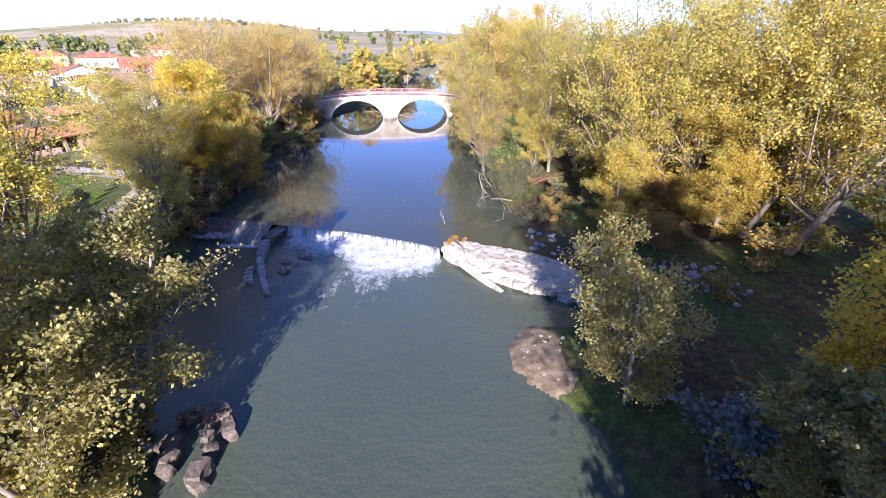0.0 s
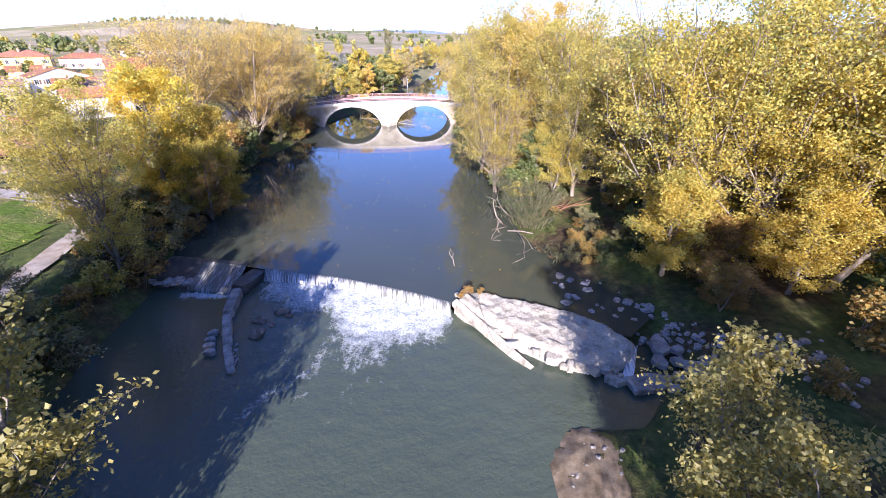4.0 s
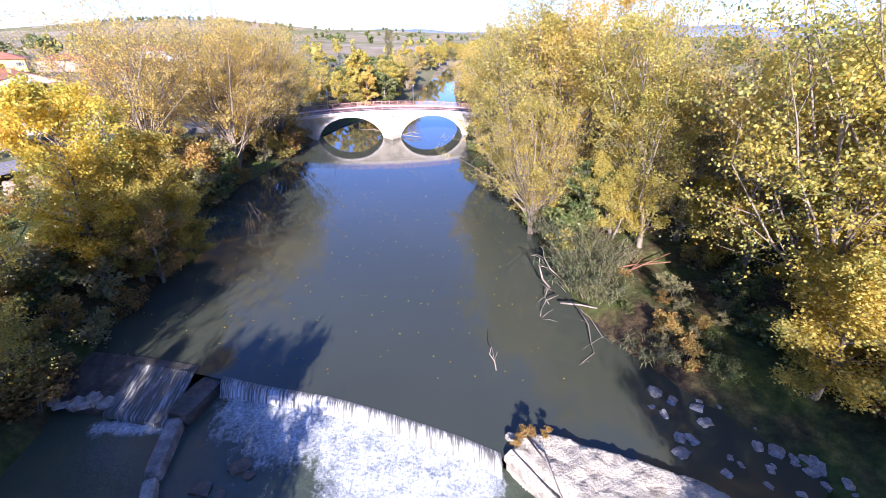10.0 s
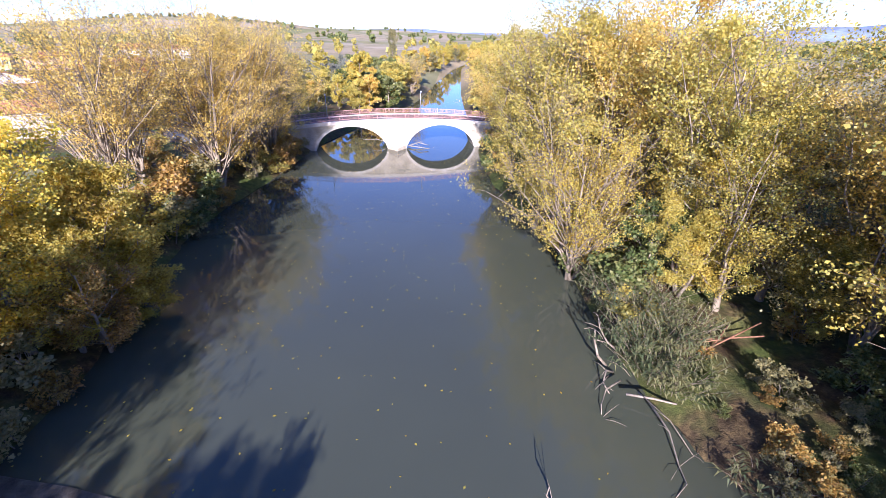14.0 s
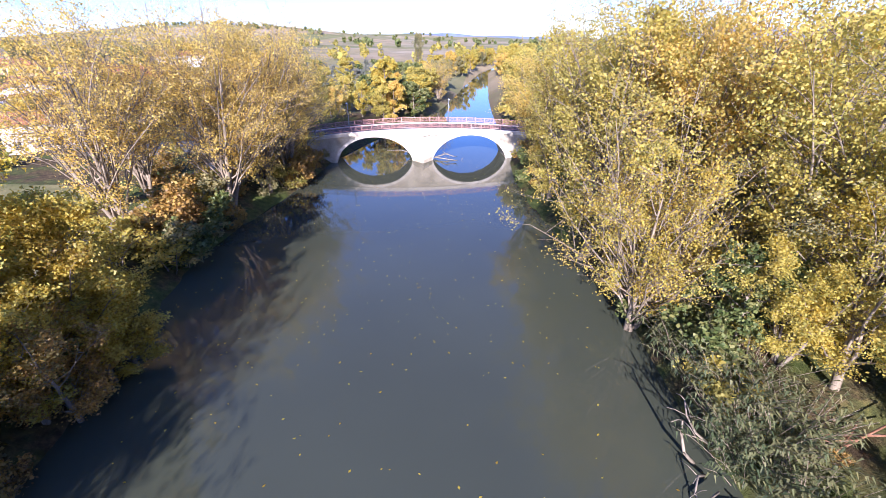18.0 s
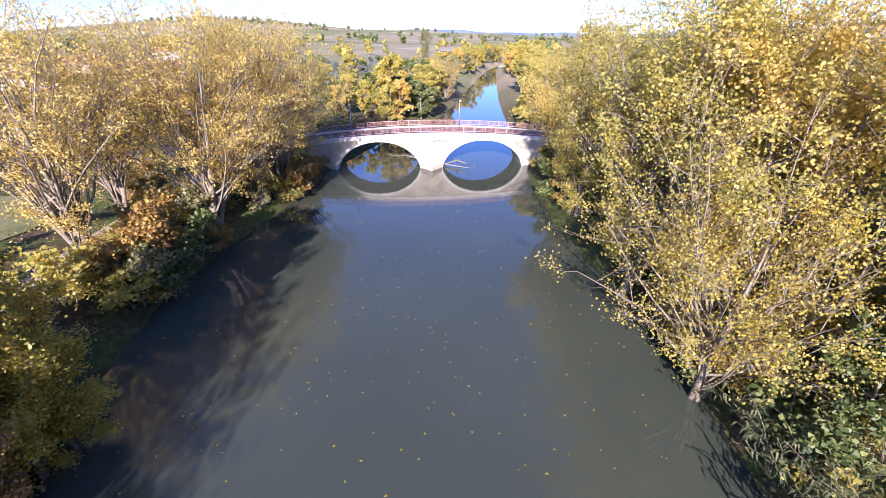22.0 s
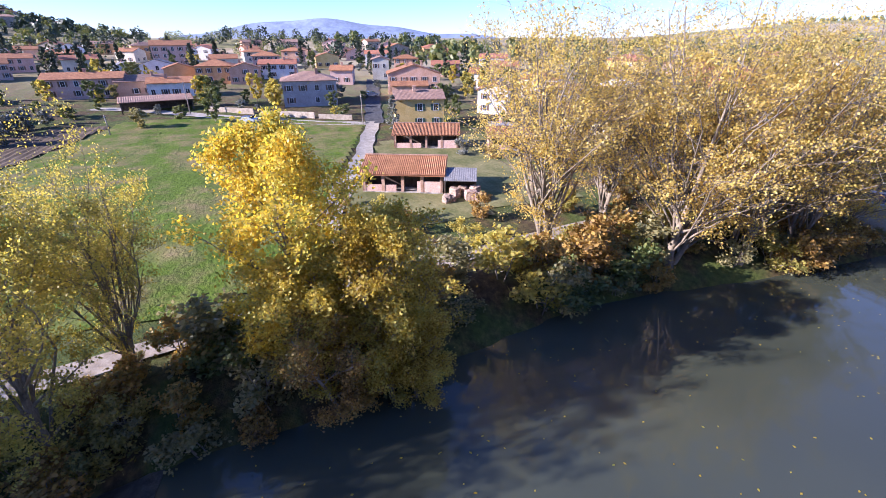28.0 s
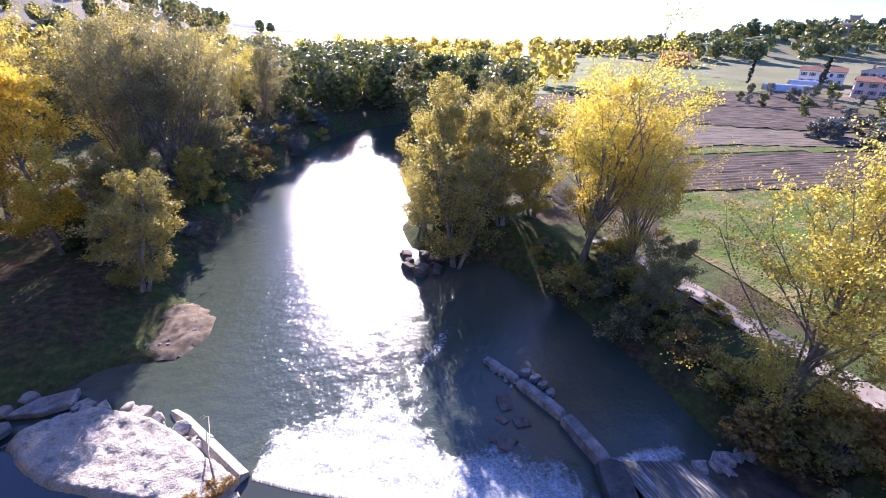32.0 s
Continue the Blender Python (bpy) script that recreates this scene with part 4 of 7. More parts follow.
# ---- trees ----
def grow(seed, height, crown_r, first=0.10, limbs=24, rise=0.85, subs=6, twigs=4, leaves=11, leaf=0.22, spread=0.42, trunk_r=0.017, top=0.12, droop=0.0, belly=0.45, bare=0.0, multi=1, fine=True, thin=2, vase=0.0):
    """Wood and leaves of one tree that stands on z = 0: trunk, limbs that shorten towards the top, boughs, twigs and single leaves."""
    rng = random.Random(seed)
    V, F, L = [], [], []

    def limb(p, d, length, r, sides, n, sag):
        pts = [p.copy()]
        q, dd, step = p.copy(), d.normalized(), length / n
        for i in range(n):
            dd = (dd + Vector((rng.gauss(0, 0.16), rng.gauss(0, 0.16), rng.gauss(0, 0.10) + sag))).normalized()
            q = q + dd * step
            pts.append(q.copy())
        if sides > 3 or (fine and (n > 1 or rng.random() * thin < 1)):
            v, f = tube(pts, [r * (1 - 0.82 * i / n) for i in range(n + 1)], sides, False)
            o = len(V)
            V.extend(v)
            F.extend(tuple(a + o for a in g) for g in f)
        return pts

    for stem in range(multi):
        lean = Vector((rng.uniform(-1, 1), rng.uniform(-1, 1), 0)) * (0.05 if multi == 1 else 0.28)
        H = height * (1 if stem == 0 else rng.uniform(0.75, 0.95))
        n = 9
        trunk, q = [], Vector((rng.uniform(-.3, .3), rng.uniform(-.3, .3), -0.5)) if multi > 1 else Vector((0, 0, -0.5))
        for i in range(n + 1):
            trunk.append(q.copy())
            q = q + Vector((lean.x + rng.gauss(0, 0.035), lean.y + rng.gauss(0, 0.035), 1)) * ((H * 0.96 * (1 - 0.42 * vase) + 0.5) / n)
        tr = trunk_r * H
        v, f = tube(trunk, [tr * (1 - 0.9 * (i / n) ** 0.8) + 0.015 for i in range(n + 1)], 8, False)
        o = len(V)
        V.extend(v)
        F.extend(tuple(a + o for a in g) for g in f)
        for k in range(limbs // multi):
            u = first + (0.97 - first) * (k + rng.random()) / (limbs // multi)
            s = u * n
            i = min(int(s), n - 1)
            p = trunk[i].lerp(trunk[i + 1], s - i)
            w = (u - first) / (1 - first)
            prof = (0.55 + 0.45 * math.sin(math.pi * min(1, w / (2 * belly)) * 0.5 + 0.0) if w < belly else 1.0 - (1.0 - top) * ((w - belly) / (1 - belly)) ** 1.7)
            reach = crown_r * prof * rng.uniform(0.72, 1.12)
            a = k * 2.4 + rng.uniform(-0.5, 0.5)
            d = Vector((math.cos(a), math.sin(a), rise * (0.6 + 0.8 * w)))
            length = reach * math.sqrt(1 + (rise * 0.8) ** 2) * 0.92
            if vase and rng.random() < vase:
                u = first + (0.5 - first) * rng.random()
                s = u * n
                i = min(int(s), n - 1)
                p = trunk[i].lerp(trunk[i + 1], s - i)
                out = crown_r / (H * (0.9 - u)) * rng.uniform(0.25, 1.15)
                d = Vector((math.cos(a) * out, math.sin(a) * out, 1.0))
                length = H * (1.06 - u * (1 - 0.42 * vase)) * rng.uniform(0.72, 1.0) * (1.05 - 0.2 * out)
            pts = limb(p, d, length, max(0.03, tr * 0.42 * (1 - 0.75 * u)), 5, 5, 0.05 - droop)
            for j in range(subs):
                c = 0.3 + 0.7 * (j + rng.random()) / subs
                i2 = min(int(c * 5), 4)
                p2 = pts[i2].lerp(pts[i2 + 1], c * 5 - i2)
                ahead = (pts[i2 + 1] - pts[i2]).normalized()
                d2 = (ahead * 0.7 + Vector((rng.gauss(0, 0.75), rng.gauss(0, 0.75), rng.gauss(0.25, 0.5) - droop * 2))).normalized()
                l2 = length * rng.uniform(0.22, 0.42) * (1.15 - 0.5 * c)
                pts2 = limb(p2, d2, l2, max(0.014, 0.05 * (1 - 0.6 * c)), 3, 2, 0.04 - droop * 1.5)
                for g in range(twigs):
                    e = rng.uniform(0.25, 1.0)
                    p3 = pts2[0].lerp(pts2[2], e)
                    d3 = (d2 + Vector((rng.gauss(0, 0.8), rng.gauss(0, 0.8), rng.gauss(0.1, 0.6) - droop * 2))).normalized()
                    l3 = l2 * rng.uniform(0.35, 0.7)
                    pts3 = limb(p3, d3, l3, 0.012, 3, 1, 0)
                    if rng.random() < bare:
                        continue
                    for h in range(leaves):
                        L.append(p3.lerp(pts3[1], rng.random() ** 0.6) + Vector((rng.gauss(0, spread), rng.gauss(0, spread), rng.gauss(0, spread * 0.8))) * 0.6)
    rs = np.random.RandomState(seed)
    C = np.array([tuple(c) for c in L], float)
    C = C[C[:, 2] > 0.25]
    m = len(C)
    nrm = rs.normal(size=(m, 3)) + (0, 0, 0.35)
    nrm /= np.linalg.norm(nrm, axis=1)[:, None]
    t = np.cross(nrm, rs.normal(size=(m, 3)))
    t /= np.linalg.norm(t, axis=1)[:, None] + 1e-9
    bvec = np.cross(nrm, t)
    size = leaf * rs.uniform(0.6, 1.3, (m, 1))
    P = np.stack([C - t * size * 0.6, C - t * size * 0.1 - bvec * size * 0.48, C + t * size * 0.7, C - t * size * 0.1 + bvec * size * 0.48], 1).reshape(-1, 3)
    Q = np.arange(m * 4).reshape(-1, 4)
    return V, F, P, Q


TREES = {}


def tree_kind(key, name, label, category, bark, tone, wood="trunk", foliage="crown", **how):
    """Builds a kind of tree once, out of sight below the ground's rim; the copies stand on it."""
    V, F, P, Q = grow(**how)
    TREES[key] = (name, label, category, mesh_of("trunk", V, F, bark, True), mesh_of("crown", P.tolist(), Q.tolist(), LEAF[tone]), float(np.percentile(P[:, 2], 97.0)))


def plant(key, x, y, h=None, turn=0.0, wide=1.0, lean=(0, 0), tone="", label="", group="", z=None):
    name, lab, cat, wood, crown, H = TREES[key]
    s = (h or H) / H
    base = gz(x, y) - 0.15 if z is None else z
    t = thing(name, pose(x, y, base, lean[1], lean[0], turn) @ Matrix.Diagonal((s * wide, s * wide, s, 1)), label or lab, cat, group)
    part("trunk", wood, None, t)
    c = part("crown", crown, None, t)
    if tone:
        c.material_slots[0].link = "OBJECT"
        c.material_slots[0].material = LEAF[tone]
    return t


tree_kind("poplar_a", "poplar_tree", "tall poplar with yellow autumn leaves on pale limbs", "tree", BARK_PALE, "yellow", seed=11, height=18, crown_r=5.8, limbs=38, vase=0.45, rise=1.0, subs=6, twigs=5, leaves=29, leaf=0.125, spread=0.45, belly=0.5, top=0.35)
tree_kind("poplar_b", "poplar_tree", "tall poplar with yellow autumn leaves on pale limbs", "tree", BARK_PALE, "yellow", seed=23, height=18, crown_r=5.8, limbs=38, vase=0.5, rise=1.15, subs=6, twigs=5, leaves=29, leaf=0.125, spread=0.45, belly=0.55, top=0.4, multi=2, first=0.14)
tree_kind("sparse_a", "poplar_tree", "half-bare poplar with pale twigs and thin yellow leaves", "tree", BARK_PALE, "pale", seed=37, height=19, crown_r=6.8, limbs=48, vase=0.75, rise=1.2, subs=7, twigs=6, leaves=18, leaf=0.12, belly=0.55, top=0.45, bare=0.32, thin=1, multi=3, first=0.12, spread=0.4)
tree_kind("sparse_b", "poplar_tree", "half-bare poplar with pale twigs and thin yellow leaves", "tree", BARK_PALE, "pale", seed=41, height=19, crown_r=6.8, limbs=48, vase=0.75, rise=1.1, subs=7, twigs=6, leaves=18, leaf=0.12, belly=0.5, top=0.4, bare=0.32, thin=1, multi=3, first=0.1, spread=0.4)
tree_kind("gold", "poplar_tree", "dense poplar with bright golden autumn leaves", "tree", BARK, "gold", seed=53, height=15, crown_r=4.9, limbs=36, rise=0.9, subs=6, twigs=5, leaves=30, leaf=0.155, spread=0.52, belly=0.42, top=0.25, first=0.14)
tree_kind("willow", "willow_tree", "willow with olive-green yellowing leaves by the water", "tree", BARK, "olive", seed=67, height=11, crown_r=4.2, limbs=36, rise=0.9, subs=6, twigs=5, leaves=20, leaf=0.135, spread=0.42, belly=0.4, top=0.3, multi=3, first=0.1)
tree_kind("green", "broadleaf_tree", "dense green broadleaf tree in the riverside wood", "tree", BARK, "green", seed=71, height=13, crown_r=5.0, limbs=26, rise=0.8, subs=6, twigs=4, leaves=12, leaf=0.32, belly=0.4, top=0.25, first=0.1)
tree_kind("bush_a", "bush", "dense bush with brown and green autumn leaves on the bank", "bush", BARK, "rust", seed=83, height=4, crown_r=2.3, limbs=14, rise=0.7, subs=4, twigs=3, leaves=14, leaf=0.24, belly=0.35, top=0.3, multi=4, first=0.02, trunk_r=0.012, fine=False)
tree_kind("bush_b", "bush", "dark green bush on the river bank", "bush", BARK, "green", seed=89, height=3, crown_r=2.2, limbs=14, rise=0.5, subs=4, twigs=3, leaves=14, leaf=0.22, belly=0.3, top=0.3, multi=4, first=0.02, trunk_r=0.012, fine=False)
tree_kind("bush_c", "bush", "low olive-green bush on the river bank", "bush", BARK, "olive", seed=97, height=3.4, crown_r=2.4, limbs=14, rise=0.6, subs=4, twigs=3, leaves=10, leaf=0.22, belly=0.3, top=0.3, multi=4, first=0.02, trunk_r=0.012, fine=False)
tree_kind("poplar_m", "poplar_tree", "yellow poplar standing back in the wood", "tree", BARK_PALE, "yellow", seed=127, height=18, crown_r=5.6, limbs=26, rise=1.0, subs=5, twigs=4, leaves=10, leaf=0.42, belly=0.5, top=0.35, multi=2, fine=False)
# far kinds with few, larger leaves
tree_kind("far_a", "broadleaf_tree", "rounded broadleaf tree seen far off", "tree", BARK, "olive", seed=101, height=10, crown_r=3.8, limbs=14, rise=0.8, subs=4, twigs=3, leaves=24, leaf=0.38, belly=0.4, top=0.25, fine=False)
tree_kind("far_b", "broadleaf_tree", "rounded broadleaf tree seen far off", "tree", BARK, "green", seed=103, height=10, crown_r=4.2, limbs=14, rise=0.7, subs=4, twigs=3, leaves=24, leaf=0.4, belly=0.4, top=0.25, fine=False)
tree_kind("cypress", "cypress_tree", "narrow dark green cypress tree", "tree", BARK, "conifer", seed=107, height=12, crown_r=1.1, limbs=26, rise=2.2, subs=3, twigs=3, leaves=9, leaf=0.42, belly=0.3, top=0.15, first=0.05, spread=0.3, fine=False)
tree_kind("conifer", "conifer_tree", "tall dark green conifer tree", "tree", BARK, "conifer", seed=109, height=14, crown_r=3.0, limbs=30, rise=0.15, subs=4, twigs=3, leaves=8, leaf=0.42, belly=0.08, top=0.02, first=0.08, spread=0.3, fine=False)
tree_kind("olive", "olive_tree", "small silver-green olive tree", "tree", BARK, "silver", seed=113, height=4.5, crown_r=2.0, limbs=12, rise=0.8, subs=4, twigs=3, leaves=8, leaf=0.36, belly=0.4, top=0.3, first=0.2, multi=2, fine=False)

# left bank, up from the weir
plant("gold", -32.0, 56.8, 15.4, 40, 1.0, label="broad bright golden poplar on the bank above the weir")
plant("gold", -29.2, 62.2, 13.2, 150, 1.05, tone="yellow", label="yellow-green poplar beside the golden one")
plant("willow", -29.2, 59.4, 9.0, 70, 1.2, tone="rust")
plant("gold", -28.8, 63.6, 8.0, 260, 1.3, tone="yellow", label="low yellow poplar hanging over the water")
plant("gold", -30.2, 58.2, 10.5, 310, 1.2, tone="yellow")
plant("poplar_b", -34.2, 47.3, 13.2, 10, 0.85, (0, 3), "olive", label="thin poplar with a pale bare trunk and olive leaves")
plant("poplar_a", -29.8, 44.2, 15.6, 200, 0.95, (2, 2), "olive")
plant("sparse_a", -41.3, 81.2, 20.4, 0, 1.05, label="large half-bare poplar with a spreading pale crown")
plant("sparse_b", -35.2, 91.2, 20.6, 90, 1.0)
plant("sparse_b", -34.0, 98.6, 19.6, 210, 0.95)
plant("sparse_a", -33.8, 105.4, 19.4, 120, 0.95)
plant("sparse_b", -33.4, 112.0, 18.6, 300, 0.9)
plant("sparse_a", -40.6, 100.5, 20.0, 60, 0.95)
plant("poplar_a", -39.4, 109.2, 19.5, 160, 0.9, tone="pale")
plant("sparse_a", -46.0, 91.7, 19.0, 250, 0.9)
# left bank, below the weir
plant("poplar_b", -28.6, 24.6, 17.8, 30, 1.05, (-3, 0), "gold", label="many-stemmed poplar with golden leaves on the lower bank")
plant("poplar_b", -31.8, 27.0, 12.5, 220, 1.0, (-4, 0), "yellow")
plant("poplar_a", -32.6, 18.2, 12.0, 100, 0.95, (3, 3), "yellow")
plant("willow", -17.2, 18.4, 13.2, 260, 1.1, (4, 0), tone="sage", label="yellowing willow leaning over the ruined wall")
plant("willow", -15.4, 12.0, 13.6, 15, 0.9, tone="sage")
plant("willow", -23.8, 14.8, 12.6, 120, 1.0, tone="sage")
plant("willow", -20.9, 9.1, 14.0, 200, 0.95, tone="sage")
# right bank, up from the weir
plant("sparse_b", 6.9, 69.8, 16.0, 20, 0.95, (-5, 2), "yellow", label="leaning half-bare poplar at the water's edge")
plant("poplar_a", 5.8, 81.8, 23.2, 165, 1.15, (-14, 0), "olive", label="great yellow poplar leaning far out over the river")
plant("sparse_a", 7.0, 88.6, 22.0, 140, 1.05, (-12, 0), "yellow")
plant("poplar_b", 12.6, 76.0, 22.5, 240, 1.0, (-3, 0), "pale")
plant("poplar_b", 15.8, 68.0, 20.6, 200, 1.0, (0, 0), "olive")
plant("poplar_a", 15.2, 61.4, 14.4, 280, 1.05, (-4, 3))
plant("poplar_a", 19.4, 62.8, 15.0, 95, 1.15, tone="dull")
plant("gold", 20.4, 59.4, 8.0, 130, 1.4, tone="olive")
plant("willow", 13.2, 63.6, 8.0, 40, 1.2, tone="olive")
plant("poplar_b", 21.5, 46.2, 22.6, 330, 1.0, (-4, 0), label="tall yellow poplar with a forked pale trunk")
plant("poplar_a", 27.0, 51.5, 22.0, 10, 1.05)
plant("gold", 18.6, 43.6, 9.5, 70, 1.45, (-8, 0), tone="yellow", label="low spreading yellow poplar leaning to the river")
plant("gold", 22.6, 49.4, 9.0, 200, 1.4, (-6, 0), tone="yellow")
plant("willow", 20.6, 38.2, 4.5, 20, 1.4, tone="rust")
plant("poplar_a", 25.2, 43.2, 16.5, 80, 1.15, (-3, 0), label="yellow poplar with a full low crown on the bank")
plant("poplar_b", 29.6, 46.4, 20.5, 140, 1.1)
plant("gold", 26.6, 39.4, 9.0, 250, 1.5, tone="yellow")
plant("gold", 30.6, 41.4, 10.5, 15, 1.5, tone="yellow")
plant("gold", 21.6, 41.6, 6.0, 110, 1.6, tone="rust", label="low brown-leaved poplar scrub on the bank")
plant("poplar_a", 34.2, 47.0, 21.5, 290, 1.1)
plant("poplar_b", 30.5, 59.0, 18.5, 120, 1.1)
plant("poplar_a", 24.0, 72.0, 15.0, 190, 1.1, tone="pale")
plant("poplar_b", 19.0, 84.0, 19.0, 250, 1.0)
plant("poplar_a", 5.0, 97.0, 20.5, 250, 1.05, (-13, 0), "olive")
plant("poplar_a", 11.5, 101.0, 18.0, 30, 0.95)
plant("poplar_b", 5.0, 107.4, 16.5, 80, 1.05, (-13, 0), "pale")
plant("poplar_a", 37.0, 44.0, 22.5, 130, 1.1)
plant("poplar_b", 32.0, 36.0, 22.5, 240, 1.1)
# right bank, below the weir
plant("willow", 11.2, 19.8, 10.6, 0, 1.05, (-2, 0), "sage", label="olive-green willow at the sandbar")
plant("willow", 14.5, 10.5, 9.0, 100, 1.1, tone="sage")
plant("green", 16.0, 1.5, 7.0, 40, tone="sage")

# ---- fields, lanes ----
def field(name, ring, material, label, category, step=2.0, lift=0.12, furrow=0.0, space=1.0, along_x=True):
    """A sheet that follows the ground inside a ring; furrow: the height of its ridges."""
    R = np.array(ring, float)
    lo, hi = R.min(0), R.max(0)
    sx, sy = (step * 2, space / 2) if furrow else (step, step)
    if furrow and not along_x:
        sx, sy = sy, sx
    xs, ys = np.arange(lo[0], hi[0] + sx, sx), np.arange(lo[1], hi[1] + sy, sy)
    a, b = np.meshgrid(xs, ys)
    px, py = a.ravel(), b.ravel()
    ins = within(px, py, R)
    z = ground_on(px, py) + lift
    if furrow:
        odd = (np.arange(len(ys))[:, None] + 0 * a.astype(int)) % 2 if along_x else (np.arange(len(xs))[None, :] + 0 * a.astype(int)) % 2
        z = z + furrow * odd.ravel() + 0.05 * wavy(px, py, 1.1, 6)
    k = len(xs)
    idx = (np.arange(len(ys) - 1)[:, None] * k + np.arange(k - 1)[None, :]).ravel()
    q = np.stack([idx, idx + 1, idx + 1 + k, idx + k], 1)
    q = q[ins[q].sum(1) >= 3]
    used_, inv_ = np.unique(q, return_inverse=True)
    me = mesh_of(name, np.stack([px, py, z], 1)[used_].tolist(), inv_.reshape(-1, 4).tolist(), material, not furrow)
    return tagged(part(name, me, None), label, category, kind="structure")


def strip(name, line, width, material, label, category, lift=0.16):
    pts = [Vector((x, y, 0)) for x, y in along(line, 1.5)]
    verts, faces = [], []
    for i, p in enumerate(pts):
        d = (pts[min(i + 1, len(pts) - 1)] - pts[max(i - 1, 0)]).normalized()
        s = Vector((-d.y, d.x, 0))
        for o in (-0.5, -0.18, 0.18, 0.5):
            q = p + s * width * (o + 0.05 * math.sin(i * 0.9 + o * 7))
            verts.append((q.x, q.y, gz(q.x, q.y) + lift - (0.07 if abs(o) == 0.18 else 0)))
    for i in range(len(pts) - 1):
        for k in range(3):
            a = i * 4 + k
            faces.append((a, a + 1, a + 5, a + 4))
    me = mesh_of(name, verts, faces, material, True)
    return tagged(part(name, me, None), label, category, kind="structure")


MEADOW = surface("young_green_crop", (0.085, 0.135, 0.014), (0.21, 0.165, 0.075), 0.22, 0.95, 1.9, 0.9, 0.25, spread=(0.42, 0.68), vary=0.1)
PLOUGHED = surface("ploughed_brown_earth", (0.078, 0.056, 0.036), (0.16, 0.118, 0.078), 0.25, 0.95, 2.2, 0.6, 0.1)
STUBBLE = surface("tan_stubble", (0.145, 0.115, 0.07), (0.225, 0.182, 0.12), 0.2, 0.95, 1.8, 0.4, 0.06)
PALE_GREEN = surface("pale_green_pasture", (0.14, 0.17, 0.05), (0.26, 0.28, 0.10), 0.06, 0.95, 1.0, 0.3, 0.06)
PATHSAND = surface("sandy_path", (0.28, 0.23, 0.18), (0.50, 0.44, 0.37), 0.7, 0.95, 14, 0.5, 0.03)
GARDEN = surface("dry_garden_grass", (0.13, 0.14, 0.05), (0.27, 0.24, 0.11), 0.3, 0.95, 3.0, 0.4, 0.05)
field("field_meadow", [(-113.6, 77.5), (-126.1, 62.1), (-135.1, 40.9), (-132.7, 23.6), (-89.2, 15.5), (-68.6, 10.5), (-48.7, 8.7), (-39.4, 21.9), (-39.4, 37.9), (-40.8, 50.1), (-44.9, 59.5), (-59.8, 61.5), (-86.2, 69.4)], MEADOW, "large sloping green crop field behind the trees", "field", step=0.9)
field("field_ploughed", [(-132.7, 23.2), (-89.3, 15.1), (-68.7, 10.1), (-46.8, 8.1), (-46.3, -8.6), (-65.4, -8.8), (-86.5, -8.9), (-116.5, -7.1), (-127.2, 7.0)], PLOUGHED, "brown ploughed strip beside the green field", "field", furrow=0.09, space=1.3)
field("field_green_strip", [(-114.5, -7.7), (-86.5, -9.3), (-65.5, -9.2), (-46.3, -9.0), (-46.9, -14.6), (-71.9, -13.8), (-85.2, -16.5), (-116.8, -11.1)], MEADOW, "narrow green strip between ploughed fields", "field")
field("field_stubble", [(-116.9, -11.5), (-85.3, -16.9), (-71.9, -14.2), (-46.9, -15.0), (-49.2, -39.5), (-97.5, -40.0), (-133.7, -19.5)], STUBBLE, "tan stubble field", "field", furrow=0.05, space=1.5)
field("field_ploughed_far", [(-133.8, -20.1), (-97.5, -40.6), (-49.3, -40.1), (-51.4, -63.4), (-110.7, -73.9), (-166.6, -48.6)], PLOUGHED, "dark ploughed field", "field", furrow=0.10, space=1.6)
field("field_ploughed_end", [(-166.7, -49.6), (-110.8, -75.4), (-51.6, -64.9), (-54.1, -92.3), (-122.0, -109.0), (-189.8, -82.6)], PLOUGHED, "dark ploughed field with a pale margin", "field", furrow=0.10, space=1.6)
field("field_pasture", [(-189.9, -83.6), (-122.1, -110.0), (-54.2, -93.3), (-56.1, -177.4), (-124.8, -331.7), (-233.4, -311.5), (-211.3, -183.0)], PALE_GREEN, "pale green pasture in the distance", "field", 5)
field("garden_plot", [(-59.8, 62.1), (-85.9, 72.9), (-96.5, 77.4), (-94.5, 99.3), (-52.6, 95.4), (-49.1, 69.0)], GARDEN, "dry grass of the garden plots round the sheds", "garden", 2, 0.1)
strip("lane_white", [(-114.4, 79.6), (-100.7, 75.4), (-86.0, 71.6), (-73.3, 67.4), (-65.6, 64.5), (-54.8, 61.1), (-44.0, 58.9), (-39.6, 57.6)], 3.0, GRAVEL, "white gravel lane between field and gardens", "lane")
strip("path_bank", [(-32.0, 21.2), (-33.9, 31.4), (-35.4, 41.6), (-37.8, 51.9), (-40.1, 64.1), (-42.0, 74.3), (-43.8, 86.6), (-45.3, 98.8), (-46.8, 115.0)], 2.1, PATHSAND, "pale sandy path along the river bank", "path", 0.2)
strip("road_village", [(-114.4, 79.6), (-118.5, 67.4), (-128.0, 52.3), (-137.4, 38.1), (-147.7, 24.0), (-152.8, 12.4)], 4.0, GRAVEL, "pale dusty village road along the field", "road")
strip("road_up", [(-114.4, 79.6), (-122.3, 81.4), (-136.1, 84.1), (-160.7, 89.5), (-195.1, 96.7)], 4.5, ASPHALT, "asphalt village street", "road")

